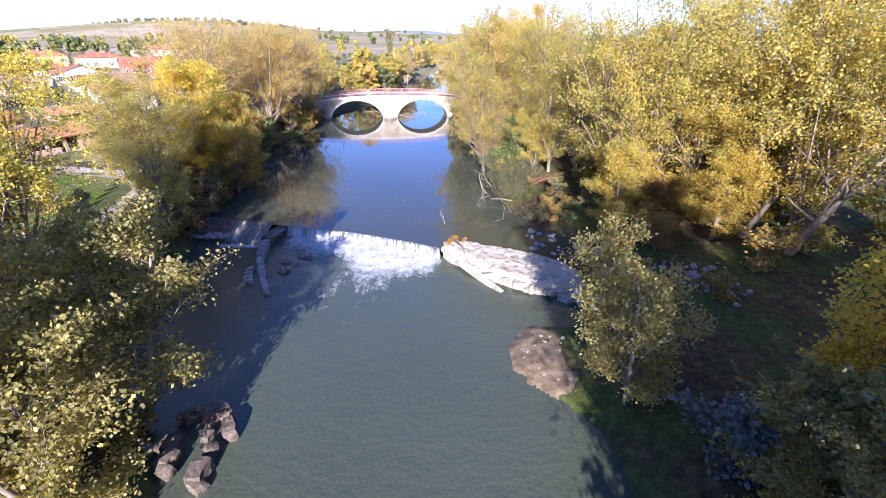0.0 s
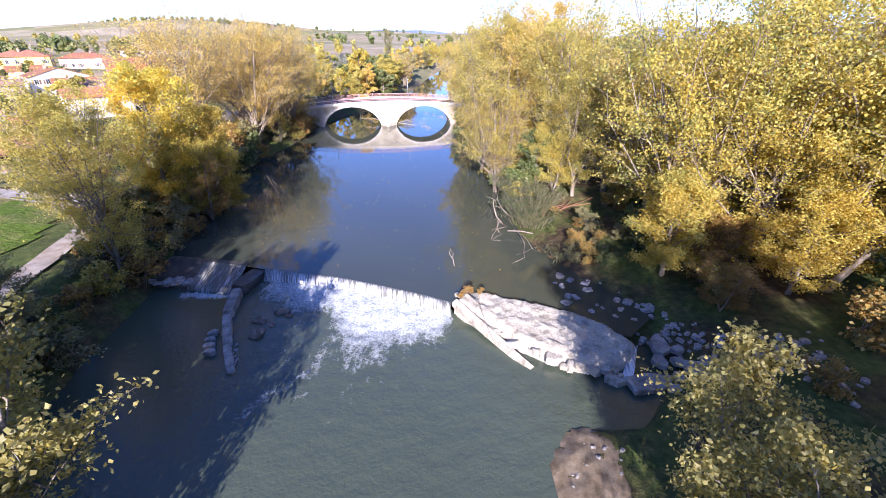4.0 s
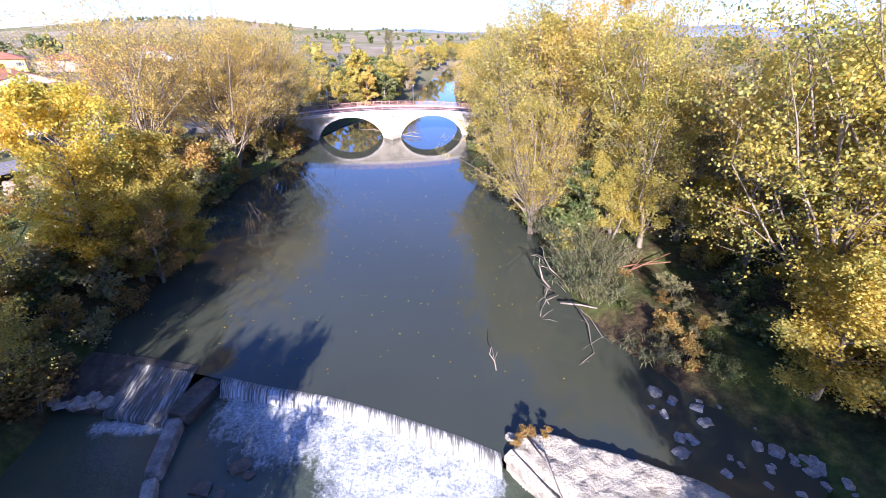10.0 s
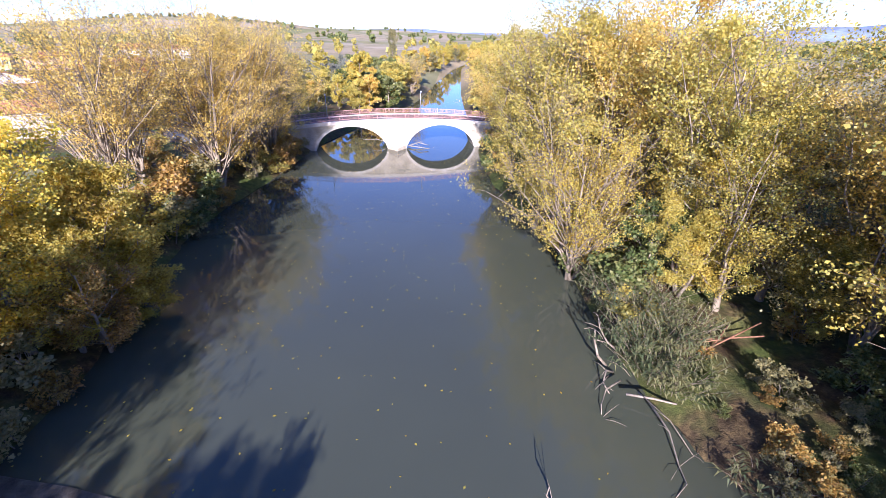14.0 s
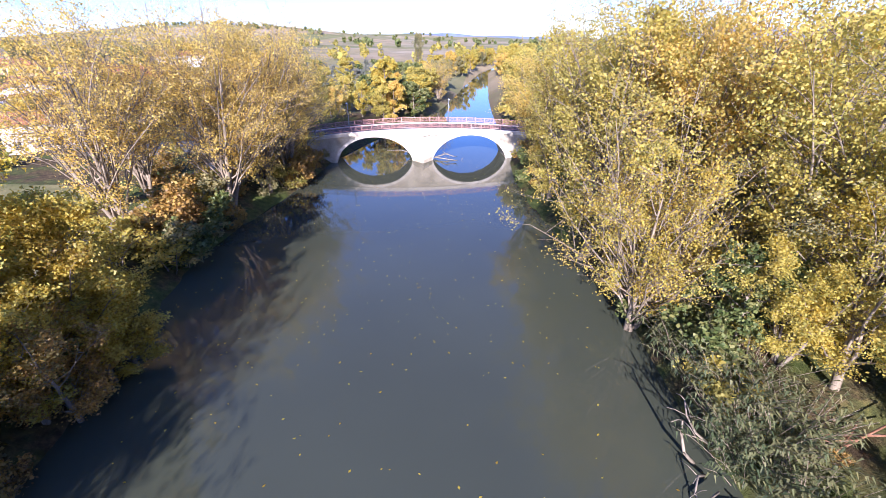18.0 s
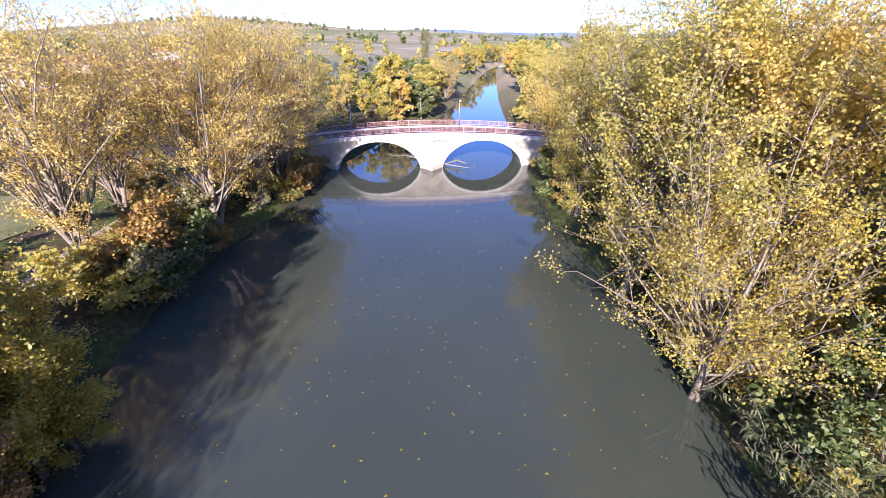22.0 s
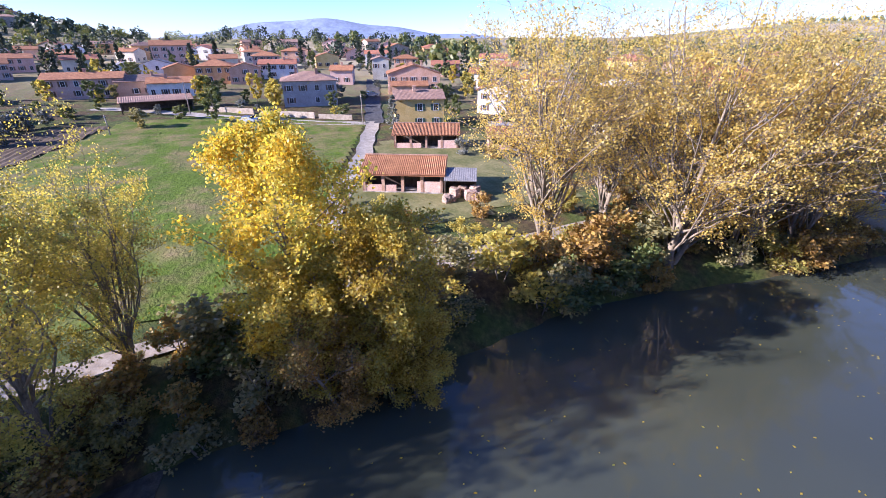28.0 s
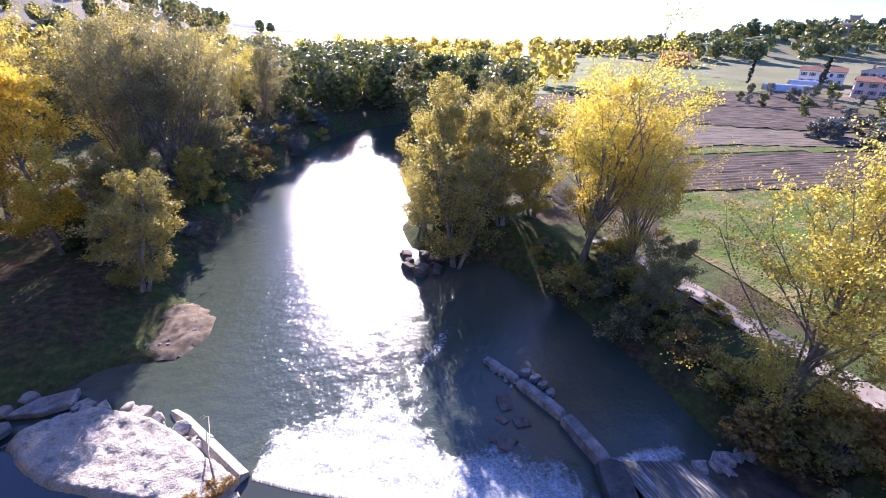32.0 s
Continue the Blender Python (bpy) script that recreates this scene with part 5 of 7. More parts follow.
# ---- houses ----
WALLS = {
    "cream": surface("cream_render", (0.56, 0.50, 0.40), (0.70, 0.65, 0.55), 0.5, 0.9, 8, 0.1, 0.01),
    "white": surface("white_render", (0.66, 0.63, 0.60), (0.80, 0.78, 0.75), 0.5, 0.9, 8, 0.1, 0.01),
    "yellow": surface("yellow_render", (0.62, 0.44, 0.16), (0.74, 0.56, 0.26), 0.5, 0.9, 8, 0.1, 0.01),
    "pink": surface("pink_render", (0.56, 0.36, 0.30), (0.68, 0.48, 0.42), 0.5, 0.9, 8, 0.1, 0.01),
    "salmon": surface("salmon_render", (0.58, 0.33, 0.22), (0.70, 0.44, 0.32), 0.5, 0.9, 8, 0.1, 0.01),
    "orange": surface("orange_render", (0.60, 0.32, 0.14), (0.72, 0.43, 0.22), 0.5, 0.9, 8, 0.1, 0.01),
    "red": surface("red_render", (0.46, 0.10, 0.07), (0.58, 0.17, 0.12), 0.5, 0.9, 8, 0.1, 0.01),
    "grey": surface("grey_render", (0.36, 0.34, 0.34), (0.50, 0.48, 0.47), 0.5, 0.9, 8, 0.1, 0.01),
    "stone": surface("rough_stone_wall", (0.28, 0.23, 0.18), (0.48, 0.41, 0.33), 1.2, 0.9, 5, 0.5, 0.05),
    "brick": surface("pale_brick_wall", (0.34, 0.20, 0.14), (0.52, 0.36, 0.28), 1.2, 0.9, 6, 0.4, 0.03),
}


def tile_material(name, dark, light):
    """Clay tiles: rounded rows up the slope, courses across it, pieces of different tone."""
    m, t, b, _ = nodes_of(name)
    c = t.nodes.new("ShaderNodeTexCoord")
    w = node(t, "ShaderNodeTexWave", Scale=1.1, Distortion=0.4, Detail=1.0)
    w.bands_direction = "X"
    t.links.new(c.outputs["Object"], w.inputs[0])
    blotch = noise_tex(t, 0.9, 5, 0.7)
    speck = noise_tex(t, 5.0, 2, 0.6)
    col = ramp(t, blotch, [(0.3, dark), (0.68, light)])
    col = mix(t, 1.0, col, ramp(t, speck, [(0.3, (0.65, 0.65, 0.65)), (0.7, (1.25, 1.2, 1.15))]), "MULTIPLY")
    info = t.nodes.new("ShaderNodeObjectInfo")
    v = math_node(t, "MULTIPLY_ADD", info.outputs["Random"], 0.4)
    v.node.inputs[2].default_value = 0.8
    cc = t.nodes.new("ShaderNodeCombineColor")
    for i in range(3):
        t.links.new(v, cc.inputs[i])
    t.links.new(mix(t, 1.0, col, cc.outputs[0], "MULTIPLY"), b.inputs["Base Color"])
    b.inputs["Roughness"].default_value = 0.9
    bump(t, b, math_node(t, "ADD", w.outputs["Fac"], speck), 0.5, 0.04)
    return m


TILES = {"clay": tile_material("clay_roof_tiles", (0.25, 0.10, 0.045), (0.42, 0.20, 0.095)), "brown": tile_material("brown_roof_tiles", (0.20, 0.12, 0.09), (0.36, 0.23, 0.17)),
         "red": tile_material("red_roof_tiles", (0.28, 0.10, 0.06), (0.42, 0.18, 0.10)), "grey": tile_material("grey_sheet_roof", (0.16, 0.16, 0.17), (0.28, 0.28, 0.29))}
WINDOW_DARK = surface("dark_window_glass", (0.02, 0.025, 0.03), (0.05, 0.055, 0.06), 1, 0.12, 4, 0)
SHUTTER = {"brown": surface("brown_shutter", (0.12, 0.07, 0.04), (0.20, 0.12, 0.08), 3, 0.7, 12, 0.1), "green": surface("green_shutter", (0.03, 0.07, 0.05), (0.06, 0.12, 0.08), 3, 0.7, 12, 0.1),
           "white": surface("white_joinery", (0.6, 0.6, 0.6), (0.75, 0.75, 0.75), 3, 0.6, 12, 0.1)}
FRAME_ME, PANE_ME = bpy.data.meshes.new("window_frame"), bpy.data.meshes.new("window_pane")
bm = bmesh.new()
for a in ((-0.62, -0.06, -0.08, 0.62, 0.06, 0.0), (-0.62, -0.04, 1.4, 0.62, 0.06, 1.5), (-0.62, -0.04, 0, -0.5, 0.06, 1.4), (0.5, -0.04, 0, 0.62, 0.06, 1.4), (-0.03, -0.03, 0, 0.03, 0.06, 1.4)):
    box(bm, *a)
bm.to_mesh(FRAME_ME)
FRAME_ME.materials.append(SHUTTER["white"])
boxed(-0.5, -0.015, 0, 0.5, 0.05, 1.4).to_mesh(PANE_ME)
PANE_ME.materials.append(WINDOW_DARK)
SHUT_ME = {}
for key in SHUTTER:
    SHUT_ME[key] = bpy.data.meshes.new("shutter")
    bm = boxed(0, -0.05, 0, 0.5, -0.01, 1.4, None, 0.012)
    bm.to_mesh(SHUT_ME[key])
    SHUT_ME[key].materials.append(SHUTTER[key])


def house(x, y, w, d, h, turn, wall="cream", tiles="clay", roof="gable", shutters="brown", label="", category="house", z=None, windows=True, pitch=0.32, chimneys=1, group="village houses", dense=True):
    """A house whose front faces local -y: walls, a tiled roof with eaves, framed windows with shutters, chimneys."""
    base = gz(x, y) - 0.2 if z is None else z
    t = thing("house", pose(x, y, base, 0, 0, turn), label or f"{wall} rendered house with a {tiles} tile roof", category, group)
    rng = random.Random(int(x * 7 + y * 13))
    bm = bmesh.new()
    box(bm, -w / 2, -d / 2, -1.0, w / 2, d / 2, h)
    rise = (d if roof != "front" else w) / 2 * pitch
    o = 0.55
    if roof == "gable":
        for s in (-1, 1):
            bm.faces.new([bm.verts.new(p) for p in ((s * w / 2, -d / 2, h), (s * w / 2, d / 2, h), (s * w / 2, 0, h + rise))])
    elif roof == "front":
        for s in (-1, 1):
            bm.faces.new([bm.verts.new(p) for p in ((-w / 2, s * d / 2, h), (w / 2, s * d / 2, h), (0, s * d / 2, h + rise))])
    part("wall", bm, WALLS[wall], t)
    drop = o * pitch
    if roof == "hip":
        r = min(w, d) / 2
        ring = [(-w / 2 - o, -d / 2 - o, h - drop), (w / 2 + o, -d / 2 - o, h - drop), (w / 2 + o, d / 2 + o, h - drop), (-w / 2 - o, d / 2 + o, h - drop)]
        ridge = [(-w / 2 + r, 0, h + r * pitch), (w / 2 - r, 0, h + r * pitch)] if w >= d else [(0, -d / 2 + r, h + r * pitch), (0, d / 2 - r, h + r * pitch)]
        slopes = [(ring[0], ring[1], ridge[1], ridge[0]), (ring[1], ring[2], ridge[1]), (ring[2], ring[3], ridge[0], ridge[1]), (ring[3], ring[0], ridge[0])]
        if w < d:
            slopes = [(ring[0], ring[1], ridge[0]), (ring[1], ring[2], ridge[1], ridge[0]), (ring[2], ring[3], ridge[1]), (ring[3], ring[0], ridge[0], ridge[1])]
    elif roof == "gable":
        a, b2 = -w / 2 - o * 0.6, w / 2 + o * 0.6
        slopes = [((a, -d / 2 - o, h - drop), (b2, -d / 2 - o, h - drop), (b2, 0, h + rise), (a, 0, h + rise)), ((b2, d / 2 + o, h - drop), (a, d / 2 + o, h - drop), (a, 0, h + rise), (b2, 0, h + rise))]
    else:
        a, b2 = -d / 2 - o * 0.6, d / 2 + o * 0.6
        slopes = [((w / 2 + o, a, h - drop), (w / 2 + o, b2, h - drop), (0, b2, h + rise), (0, a, h + rise)), ((-w / 2 - o, b2, h - drop), (-w / 2 - o, a, h - drop), (0, a, h + rise), (0, b2, h + rise))]
    for f in slopes:
        bm = bmesh.new()
        up = [bm.verts.new((p[0], p[1], p[2] + 0.2)) for p in f]
        lo = [bm.verts.new((p[0], p[1], p[2] + 0.02)) for p in f]
        bm.faces.new(up)
        bm.faces.new(lo[::-1])
        for i in range(len(f)):
            bm.faces.new((lo[i], lo[(i + 1) % len(f)], up[(i + 1) % len(f)], up[i]))
        part("roof_slope", bm, TILES[tiles], t, f"{tiles} roof tiles")
    for c in range(chimneys):
        cx, cy = rng.uniform(-0.3, 0.3) * w, rng.uniform(-0.2, 0.2) * d
        bm = boxed(cx - 0.35, cy - 0.35, h, cx + 0.35, cy + 0.35, h + rise + 0.9)
        box(bm, cx - 0.48, cy - 0.48, h + rise + 0.95, cx + 0.48, cy + 0.48, h + rise + 1.08)
        part("chimney", bm, WALLS["brick"], t, "brick chimney")
    if windows:
        floors = max(1, int(h / 2.7))
        faces = [(-d / 2, w, 0.0, 0, -1), (-w / 2, d, -90.0, -1, 0), (w / 2, d, 90.0, 1, 0)]
        for off, span, rot, sx, sy in faces:
            n = max(1, int(span / (3.0 if dense else 4.0)))
            for fl in range(floors):
                for k in range(n):
                    if rng.random() < 0.12:
                        continue
                    u = (k + 0.5) / n * span - span / 2 + rng.uniform(-0.2, 0.2)
                    zz = 1.0 + fl * (h - 0.4) / floors
                    if zz + 1.6 > h:
                        continue
                    m = pose(off if sx else u, off if sy else u, zz, 0, 0, rot)
                    win = part("window", FRAME_ME, None, t)
                    win.matrix_local = m
                    part("pane", PANE_ME, None, win)
                    if rng.random() < 0.65:
                        for s in (-1.13, 0.63):
                            sh = part("shutter", SHUT_ME[shutters], None, win)
                            sh.location = (s, 0, 0)
    return t


house(-175.5, 6.5, 20, 9, 5.6, 92.7, "pink", "clay", "gable", label="long pink two-storey house with a clay tile roof")
house(-176.2, 19.6, 13, 9, 4.4, 106.7, "salmon", "brown", "gable", label="salmon house with a brown tiled roof")
house(-171.3, 29.2, 12, 8, 4.2, 90.7, "white", "clay", "gable", label="white house with a low clay tile roof")
house(-203.7, 27.2, 10, 9, 5.0, 98.7, "orange", "clay", "front", label="orange rendered house with a front gable")
house(-199.5, 39.9, 12.5, 11, 6.0, 86.7, "orange", "clay", "hip", label="orange-tan house with a hipped clay roof")
house(-196.5, 49.6, 10.5, 10, 5.4, 92.7, "salmon", "clay", "front", label="peach house with a wide front gable")
house(-208.4, 61.8, 14, 9, 5.4, 84.7, "white", "red", "gable", label="white two-storey house with a red roof")
house(-263.9, 16.8, 17, 12, 9.0, 99.7, "pink", "clay", "gable", label="pink apartment block of three storeys", category="apartment block", chimneys=2)
house(-247.9, -38.0, 12, 9, 5.5, 111.7, "pink", "clay", "gable")
house(-219.6, 6.6, 9, 9, 4.6, 109.7, "white", "grey", "front", label="whitish gabled house with a grey roof")
house(-215.5, 18.3, 11, 9, 5.4, 94.7, "white", "grey", "front", label="whitish gabled house with a grey roof")
house(-147.6, 68.2, 14.5, 12, 6.8, 86.7, "grey", "brown", "hip", label="large grey two-storey house with a brown hipped roof", chimneys=2)
house(-186.3, 83.8, 8, 9, 5.0, 74.7, "pink", "clay", "gable")
house(-160.4, 103.5, 17, 13, 6.4, 76.7, "salmon", "clay", "front", label="large salmon house with a wide front gable", chimneys=2)
house(-146.8, 98.2, 11, 6, 4.4, 74.7, "salmon", "clay", "gable", label="low salmon wing with a clay roof")
house(-109.5, 89.2, 11, 8.5, 6.6, 78.7, "yellow", "brown", "gable", shutters="green", label="yellow two-storey house behind the sheds")
house(-197.8, 101.0, 6.5, 14, 7.4, 77.7, "cream", "brown", "front", label="tall cream house with a narrow gable")
house(-243.4, 85.2, 11, 10, 5.0, 86.7, "yellow", "clay", "front")
house(-161.7, 131.8, 12, 9, 5.6, 60.6, "white", "clay", "gable")
house(-121.1, 114.9, 8, 9, 6.2, 56.6, "white", "clay", "front", label="white gabled house beside the gardens")
house(-200.0, 130.3, 12, 9, 4.8, 69.7, "pink", "red", "gable")
house(-167.1, -32.5, 14, 10, 6.0, 134.7, "yellow", "brown", "gable", shutters="brown", label="ochre two-storey house at the edge of the fields")
house(-199.4, -66.6, 14, 9, 5.4, 126.7, "pink", "clay", "gable")
house(-219.9, -103.8, 16, 10, 5.8, 126.7, "white", "clay", "gable", label="row of pale terraced houses")
house(-234.8, -90.4, 12, 10, 6.0, 114.7, "cream", "clay", "front")
house(-223.9, -39.2, 16, 10, 5.6, 113.7, "pink", "clay", "gable")
house(-241.6, -13.4, 13, 9, 5.2, 104.7, "cream", "red", "gable")
house(-238.7, -67.9, 13, 9, 6.4, 120.7, "salmon", "clay", "hip")
house(-228.6, -207.5, 17, 11, 7.0, 144.7, "red", "red", "gable", label="red farmhouse at the foot of the hill")
house(-236.6, 40.3, 11, 9, 5.4, 92.7, "cream", "clay", "gable")
house(-249.0, 57.6, 12, 9, 5.4, 90.7, "pink", "clay", "hip")
house(-255.9, 112.5, 12, 9, 5.4, 78.7, "white", "red", "gable")
house(-225.1, 119.6, 11, 9, 5.4, 74.7, "salmon", "clay", "hip")
house(-180.3, 147.6, 13, 10, 6.0, 62.6, "salmon", "clay", "gable")
house(-215.2, 160.9, 13, 10, 6.0, 60.6, "white", "red", "gable")
house(-140.7, 141.8, 12, 10, 6.0, 54.6, "cream", "clay", "hip")
rr = random.Random(404)
for row, (x0, n) in enumerate(((-282, 9), (-312, 9), (-350, 8))):
    for i in range(n):
        house(x0 + rr.uniform(-8, 8), -60 + i * 27 + rr.uniform(-6, 6), rr.uniform(9, 15), rr.uniform(8, 10), rr.uniform(4.6, 7.4), 90 + rr.uniform(-25, 25), rr.choice(["salmon", "orange", "cream", "white", "pink", "stone"]),
              rr.choice(["clay", "clay", "red", "brown"]), rr.choice(["gable", "hip", "front"]), dense=False)
# the part of the village up the river
house(-179, 212, 19, 13, 7.0, 33, "yellow", "red", "hip", label="large yellow house with a red hipped roof", shutters="green")
house(-178, 246, 20, 12, 5.0, 30, "pink", "red", "hip", label="low pink house with a red hipped roof")
house(-141, 232, 30, 14, 5.2, 38, "red", "red", "gable", label="long red house with a red tiled gable roof")
house(-184, 324, 46, 16, 6.0, 25, "white", "red", "hip", label="long white building with a red roof", category="building", dense=False)
house(-126, 161, 15, 13, 5.6, 48, "white", "clay", "front", label="white house with an orange tiled gable")
house(-113, 152, 11, 9, 4.6, 40, "cream", "clay", "gable")
house(-157, 186, 11, 9, 4.2, 40, "pink", "clay", "gable")
house(-97, 139, 10, 8, 5.4, 38, "cream", "brown", "gable", label="plain cream two-storey building by the river")
house(-84, 120, 13, 9, 5.2, 44, "cream", "clay", "gable", label="pale house above the garden by the bridge")
house(-131, 145, 11, 8, 4.0, 44, "stone", "brown", "gable")
house(-89, 101, 5.4, 4.5, 2.6, 50, "brick", "grey", "gable", label="small brick outhouse with a tiled roof", category="shed", windows=False)

# ---- the two long garden sheds with open fronts ----
SHED_DARK = surface("dark_shed_timber", (0.06, 0.045, 0.035), (0.13, 0.10, 0.08), 1.5, 0.9, 9, 0.3, 0.02)


def tiled_slope(x0, x1, y0, z0, y1, z1, pitch=0.26):
    """A roof slope of clay tile rows, each a raised rib."""
    verts, faces = [], []
    n = int((x1 - x0) / pitch)
    for i in range(n * 2 + 1):
        x = x0 + (x1 - x0) * i / (n * 2)
        for k in range(9):
            u = k / 8
            lift = (0.075 if i % 2 else 0.0) + 0.02 * ((k + i) % 2)
            verts.append((x, y0 + (y1 - y0) * u, z0 + (z1 - z0) * u + 0.12 + lift))
    for i in range(n * 2):
        for k in range(8):
            a = i * 9 + k
            faces.append((a, a + 9, a + 10, a + 1))
    o = len(verts)
    for p in ((x0, y0, z0), (x1, y0, z0), (x1, y1, z1), (x0, y1, z1)):
        verts.append(p)
    faces.append((o + 3, o + 2, o + 1, o))
    return verts, faces


def garden_shed(x, y, turn, w, d, front, back, label, bays):
    t = thing("garden_shed", pose(x, y, gz(x, y), 0, 0, turn), label, "shed", "garden sheds by the lane")
    bm = boxed(-w / 2, d / 2 - 0.25, -0.5, w / 2, d / 2, back - 0.1)
    box(bm, -w / 2, -d / 2 + 0.1, -0.5, -w / 2 + 0.25, d / 2 - 0.25, front)
    box(bm, w / 2 - 0.25, -d / 2 + 0.1, -0.5, w / 2, d / 2 - 0.25, front)
    part("wall", bm, WALLS["brick"], t, "pinkish brick back and end walls")
    part("floor_slab", boxed(-w / 2, -d / 2, -0.5, w / 2, d / 2, 0.08), CONCRETE, t)
    # added dark panel: paints the shade behind the open front
    part("inner_wall", boxed(-w / 2 + 0.3, 0.2, 0.08, w / 2 - 0.3, 0.35, front - 0.1), SHED_DARK, t, "dark panel standing in for the shaded interior")
    for i in range(bays + 1):
        px = -w / 2 + 0.2 + (w - 0.4) * i / bays
        part("pillar", boxed(px - 0.2, -d / 2 + 0.1, 0, px + 0.2, -d / 2 + 0.5, front), WALLS["brick"], t, "square brick pillar")
    part("parapet", boxed(-w / 2 + 0.25, -d / 2 + 0.15, 0.08, -w / 2 + w * 0.42, -d / 2 + 0.35, 0.95), WALLS["pink"], t)
    part("half_wall", boxed(w * 0.18, -d / 2 + 0.15, 0.08, w / 2 - 0.3, -d / 2 + 0.35, 1.5), WALLS["pink"], t)
    part("lintel", boxed(-w / 2, -d / 2 + 0.1, front - 0.02, w / 2, -d / 2 + 0.4, front + 0.16), SHED_DARK, t)
    v, f = tiled_slope(-w / 2 - 0.35, w / 2 + 0.35, -d / 2 - 0.5, front + 0.12, d / 2 + 0.3, back + 0.1)
    part("roof", mesh_of("roof", v, f, TILES["clay"]), None, t, "clay tile lean-to roof")
    v, f = tube([(-w / 2 - 0.35, d / 2 + 0.25, back + 0.3), (w / 2 + 0.35, d / 2 + 0.25, back + 0.3)], [0.14, 0.14], 6)
    part("ridge_tile", mesh_of("ridge_tile", v, f, TILES["brown"]), None, t)
    return t


garden_shed(-64.1, 73.0, 65.7, 10.8, 4.2, 2.3, 3.7, "long low brick shed, open-fronted under clay tiles", 4)
garden_shed(-87.5, 84.0, 68.7, 12.0, 4.2, 2.3, 3.6, "long low pink shed, open-fronted under clay tiles", 4)
garden_shed(-80.5, 98.5, 70.7, 9.0, 4.0, 2.2, 3.3, "low brick shed with an open front and a brown roof", 3)
# lean-to with a sheet roof and stacks of tiles beside the first shed
lean = thing("lean_to", pose(-59.8, 79.4, gz(-59.8, 79.4), 0, 0, 65.6), "dark lean-to with a grey sheet roof beside the shed", "shed")
part("roof", boxed(-2.0, -2.0, 2.5, 2.2, 2.2, 2.6, Matrix.Rotation(radians(8), 4, "X")), TILES["grey"], lean)
part("back_wall", boxed(-2.0, 1.7, 0, 2.2, 1.9, 2.5), SHED_DARK, lean)
for px in (-1.9, 2.0):
    part("post", boxed(px - 0.08, -1.8, 0, px + 0.08, -1.64, 2.2), SHED_DARK, lean)
STACK = surface("stacked_old_tiles", (0.30, 0.19, 0.14), (0.58, 0.44, 0.36), 3.5, 0.95, 14, 0.8, 0.1)
rr = random.Random(5)
for i in range(9):
    x, y = -56.8 + rr.uniform(-1.6, 1.4), 78.3 + rr.uniform(-2.6, 2.6)
    ob = part("rubble_heap", block_mesh("rubble_heap", rr.uniform(0.9, 1.6), rr.uniform(0.7, 1.1), rr.uniform(0.8, 1.5), 60 + i, STACK, 0.10), None)
    ob.matrix_world = pose(x, y, gz(x, y), 0, 0, rr.uniform(0, 90))
    tagged(ob, "rough heap of old broken brick beside the shed", "pile", "stacks of old tiles")
# garden walls along the village road, a wire fence of posts, a carport, poles, a car
WALL_LOW = WALLS["stone"]
for a, b in (((-119.3, 75.5), (-123.5, 67.9)), ((-124.1, 67.0), (-131.8, 54.6)), ((-133.0, 52.7), (-141.1, 41.4))):
    L = math.hypot(b[0] - a[0], b[1] - a[1])
    ob = part("garden_wall", boxed(-L / 2, -0.2, -0.6, L / 2, 0.2, 1.3, None, 0.03), WALL_LOW)
    ob.matrix_world = pose((a[0] + b[0]) / 2 - 1.2, (a[1] + b[1]) / 2, gz((a[0] + b[0]) / 2, (a[1] + b[1]) / 2), 0, 0, math.degrees(math.atan2(b[1] - a[1], b[0] - a[0])))
    tagged(ob, "low rough stone garden wall along the village road", "wall")
ob = part("garden_wall", boxed(-9, -0.15, -0.5, 9, 0.15, 1.5, None, 0.03), WALLS["cream"])
ob.matrix_world = pose(-152.6, -27.8, gz(-152.6, -27.8), 0, 0, 46.6)
tagged(ob, "cream boundary wall in front of the ochre house", "wall")
car_port = thing("carport", pose(-147.2, 29.0, gz(-147.2, 29.0), 0, 0, 101.6), "long open carport with a brown roof, things stored below", "carport")
v, f = tiled_slope(-8.5, 8.5, -3.2, 2.5, 2.6, 3.4, 0.5)
part("roof", mesh_of("roof", v, f, TILES["brown"]), None, car_port)
part("back_wall", boxed(-8.2, 2.0, -0.3, 8.2, 2.3, 3.0), SHED_DARK, car_port)
for i in range(5):
    part("post", boxed(-8 + i * 4 - 0.12, -2.8, -0.3, -8 + i * 4 + 0.12, -2.56, 2.5), SHED_DARK, car_port)


def car(x, y, turn, paint, label):
    t = thing("car", pose(x, y, gz(x, y) + 0.2, 0, 0, turn), label, "car")
    bm = bmesh.new()
    prof = [(-2.0, 0.35), (-2.05, 0.75), (-1.25, 0.95), (-0.75, 1.42), (0.8, 1.45), (1.5, 0.98), (2.0, 0.85), (2.05, 0.35)]
    a = [bm.verts.new((px, -0.85, pz)) for px, pz in prof]
    b2 = [bm.verts.new((px, 0.85, pz)) for px, pz in prof]
    bm.faces.new(a)
    bm.faces.new(b2[::-1])
    for i in range(len(prof)):
        j = (i + 1) % len(prof)
        bm.faces.new((a[j], a[i], b2[i], b2[j]))
    part("body", bm, paint, t)
    part("windscreen", boxed(-1.1, -0.75, 1.0, 1.3, 0.75, 1.47), WINDOW_DARK, t, "dark car windows")
    for wx_ in (-1.3, 1.3):
        for s in (-0.88, 0.88):
            v, f = tube([(wx_, s - 0.1, 0.32), (wx_, s + 0.1, 0.32)], [0.32, 0.32], 12)
            part("wheel", mesh_of("wheel", v, f, ASPHALT, False), None, t)
    return t


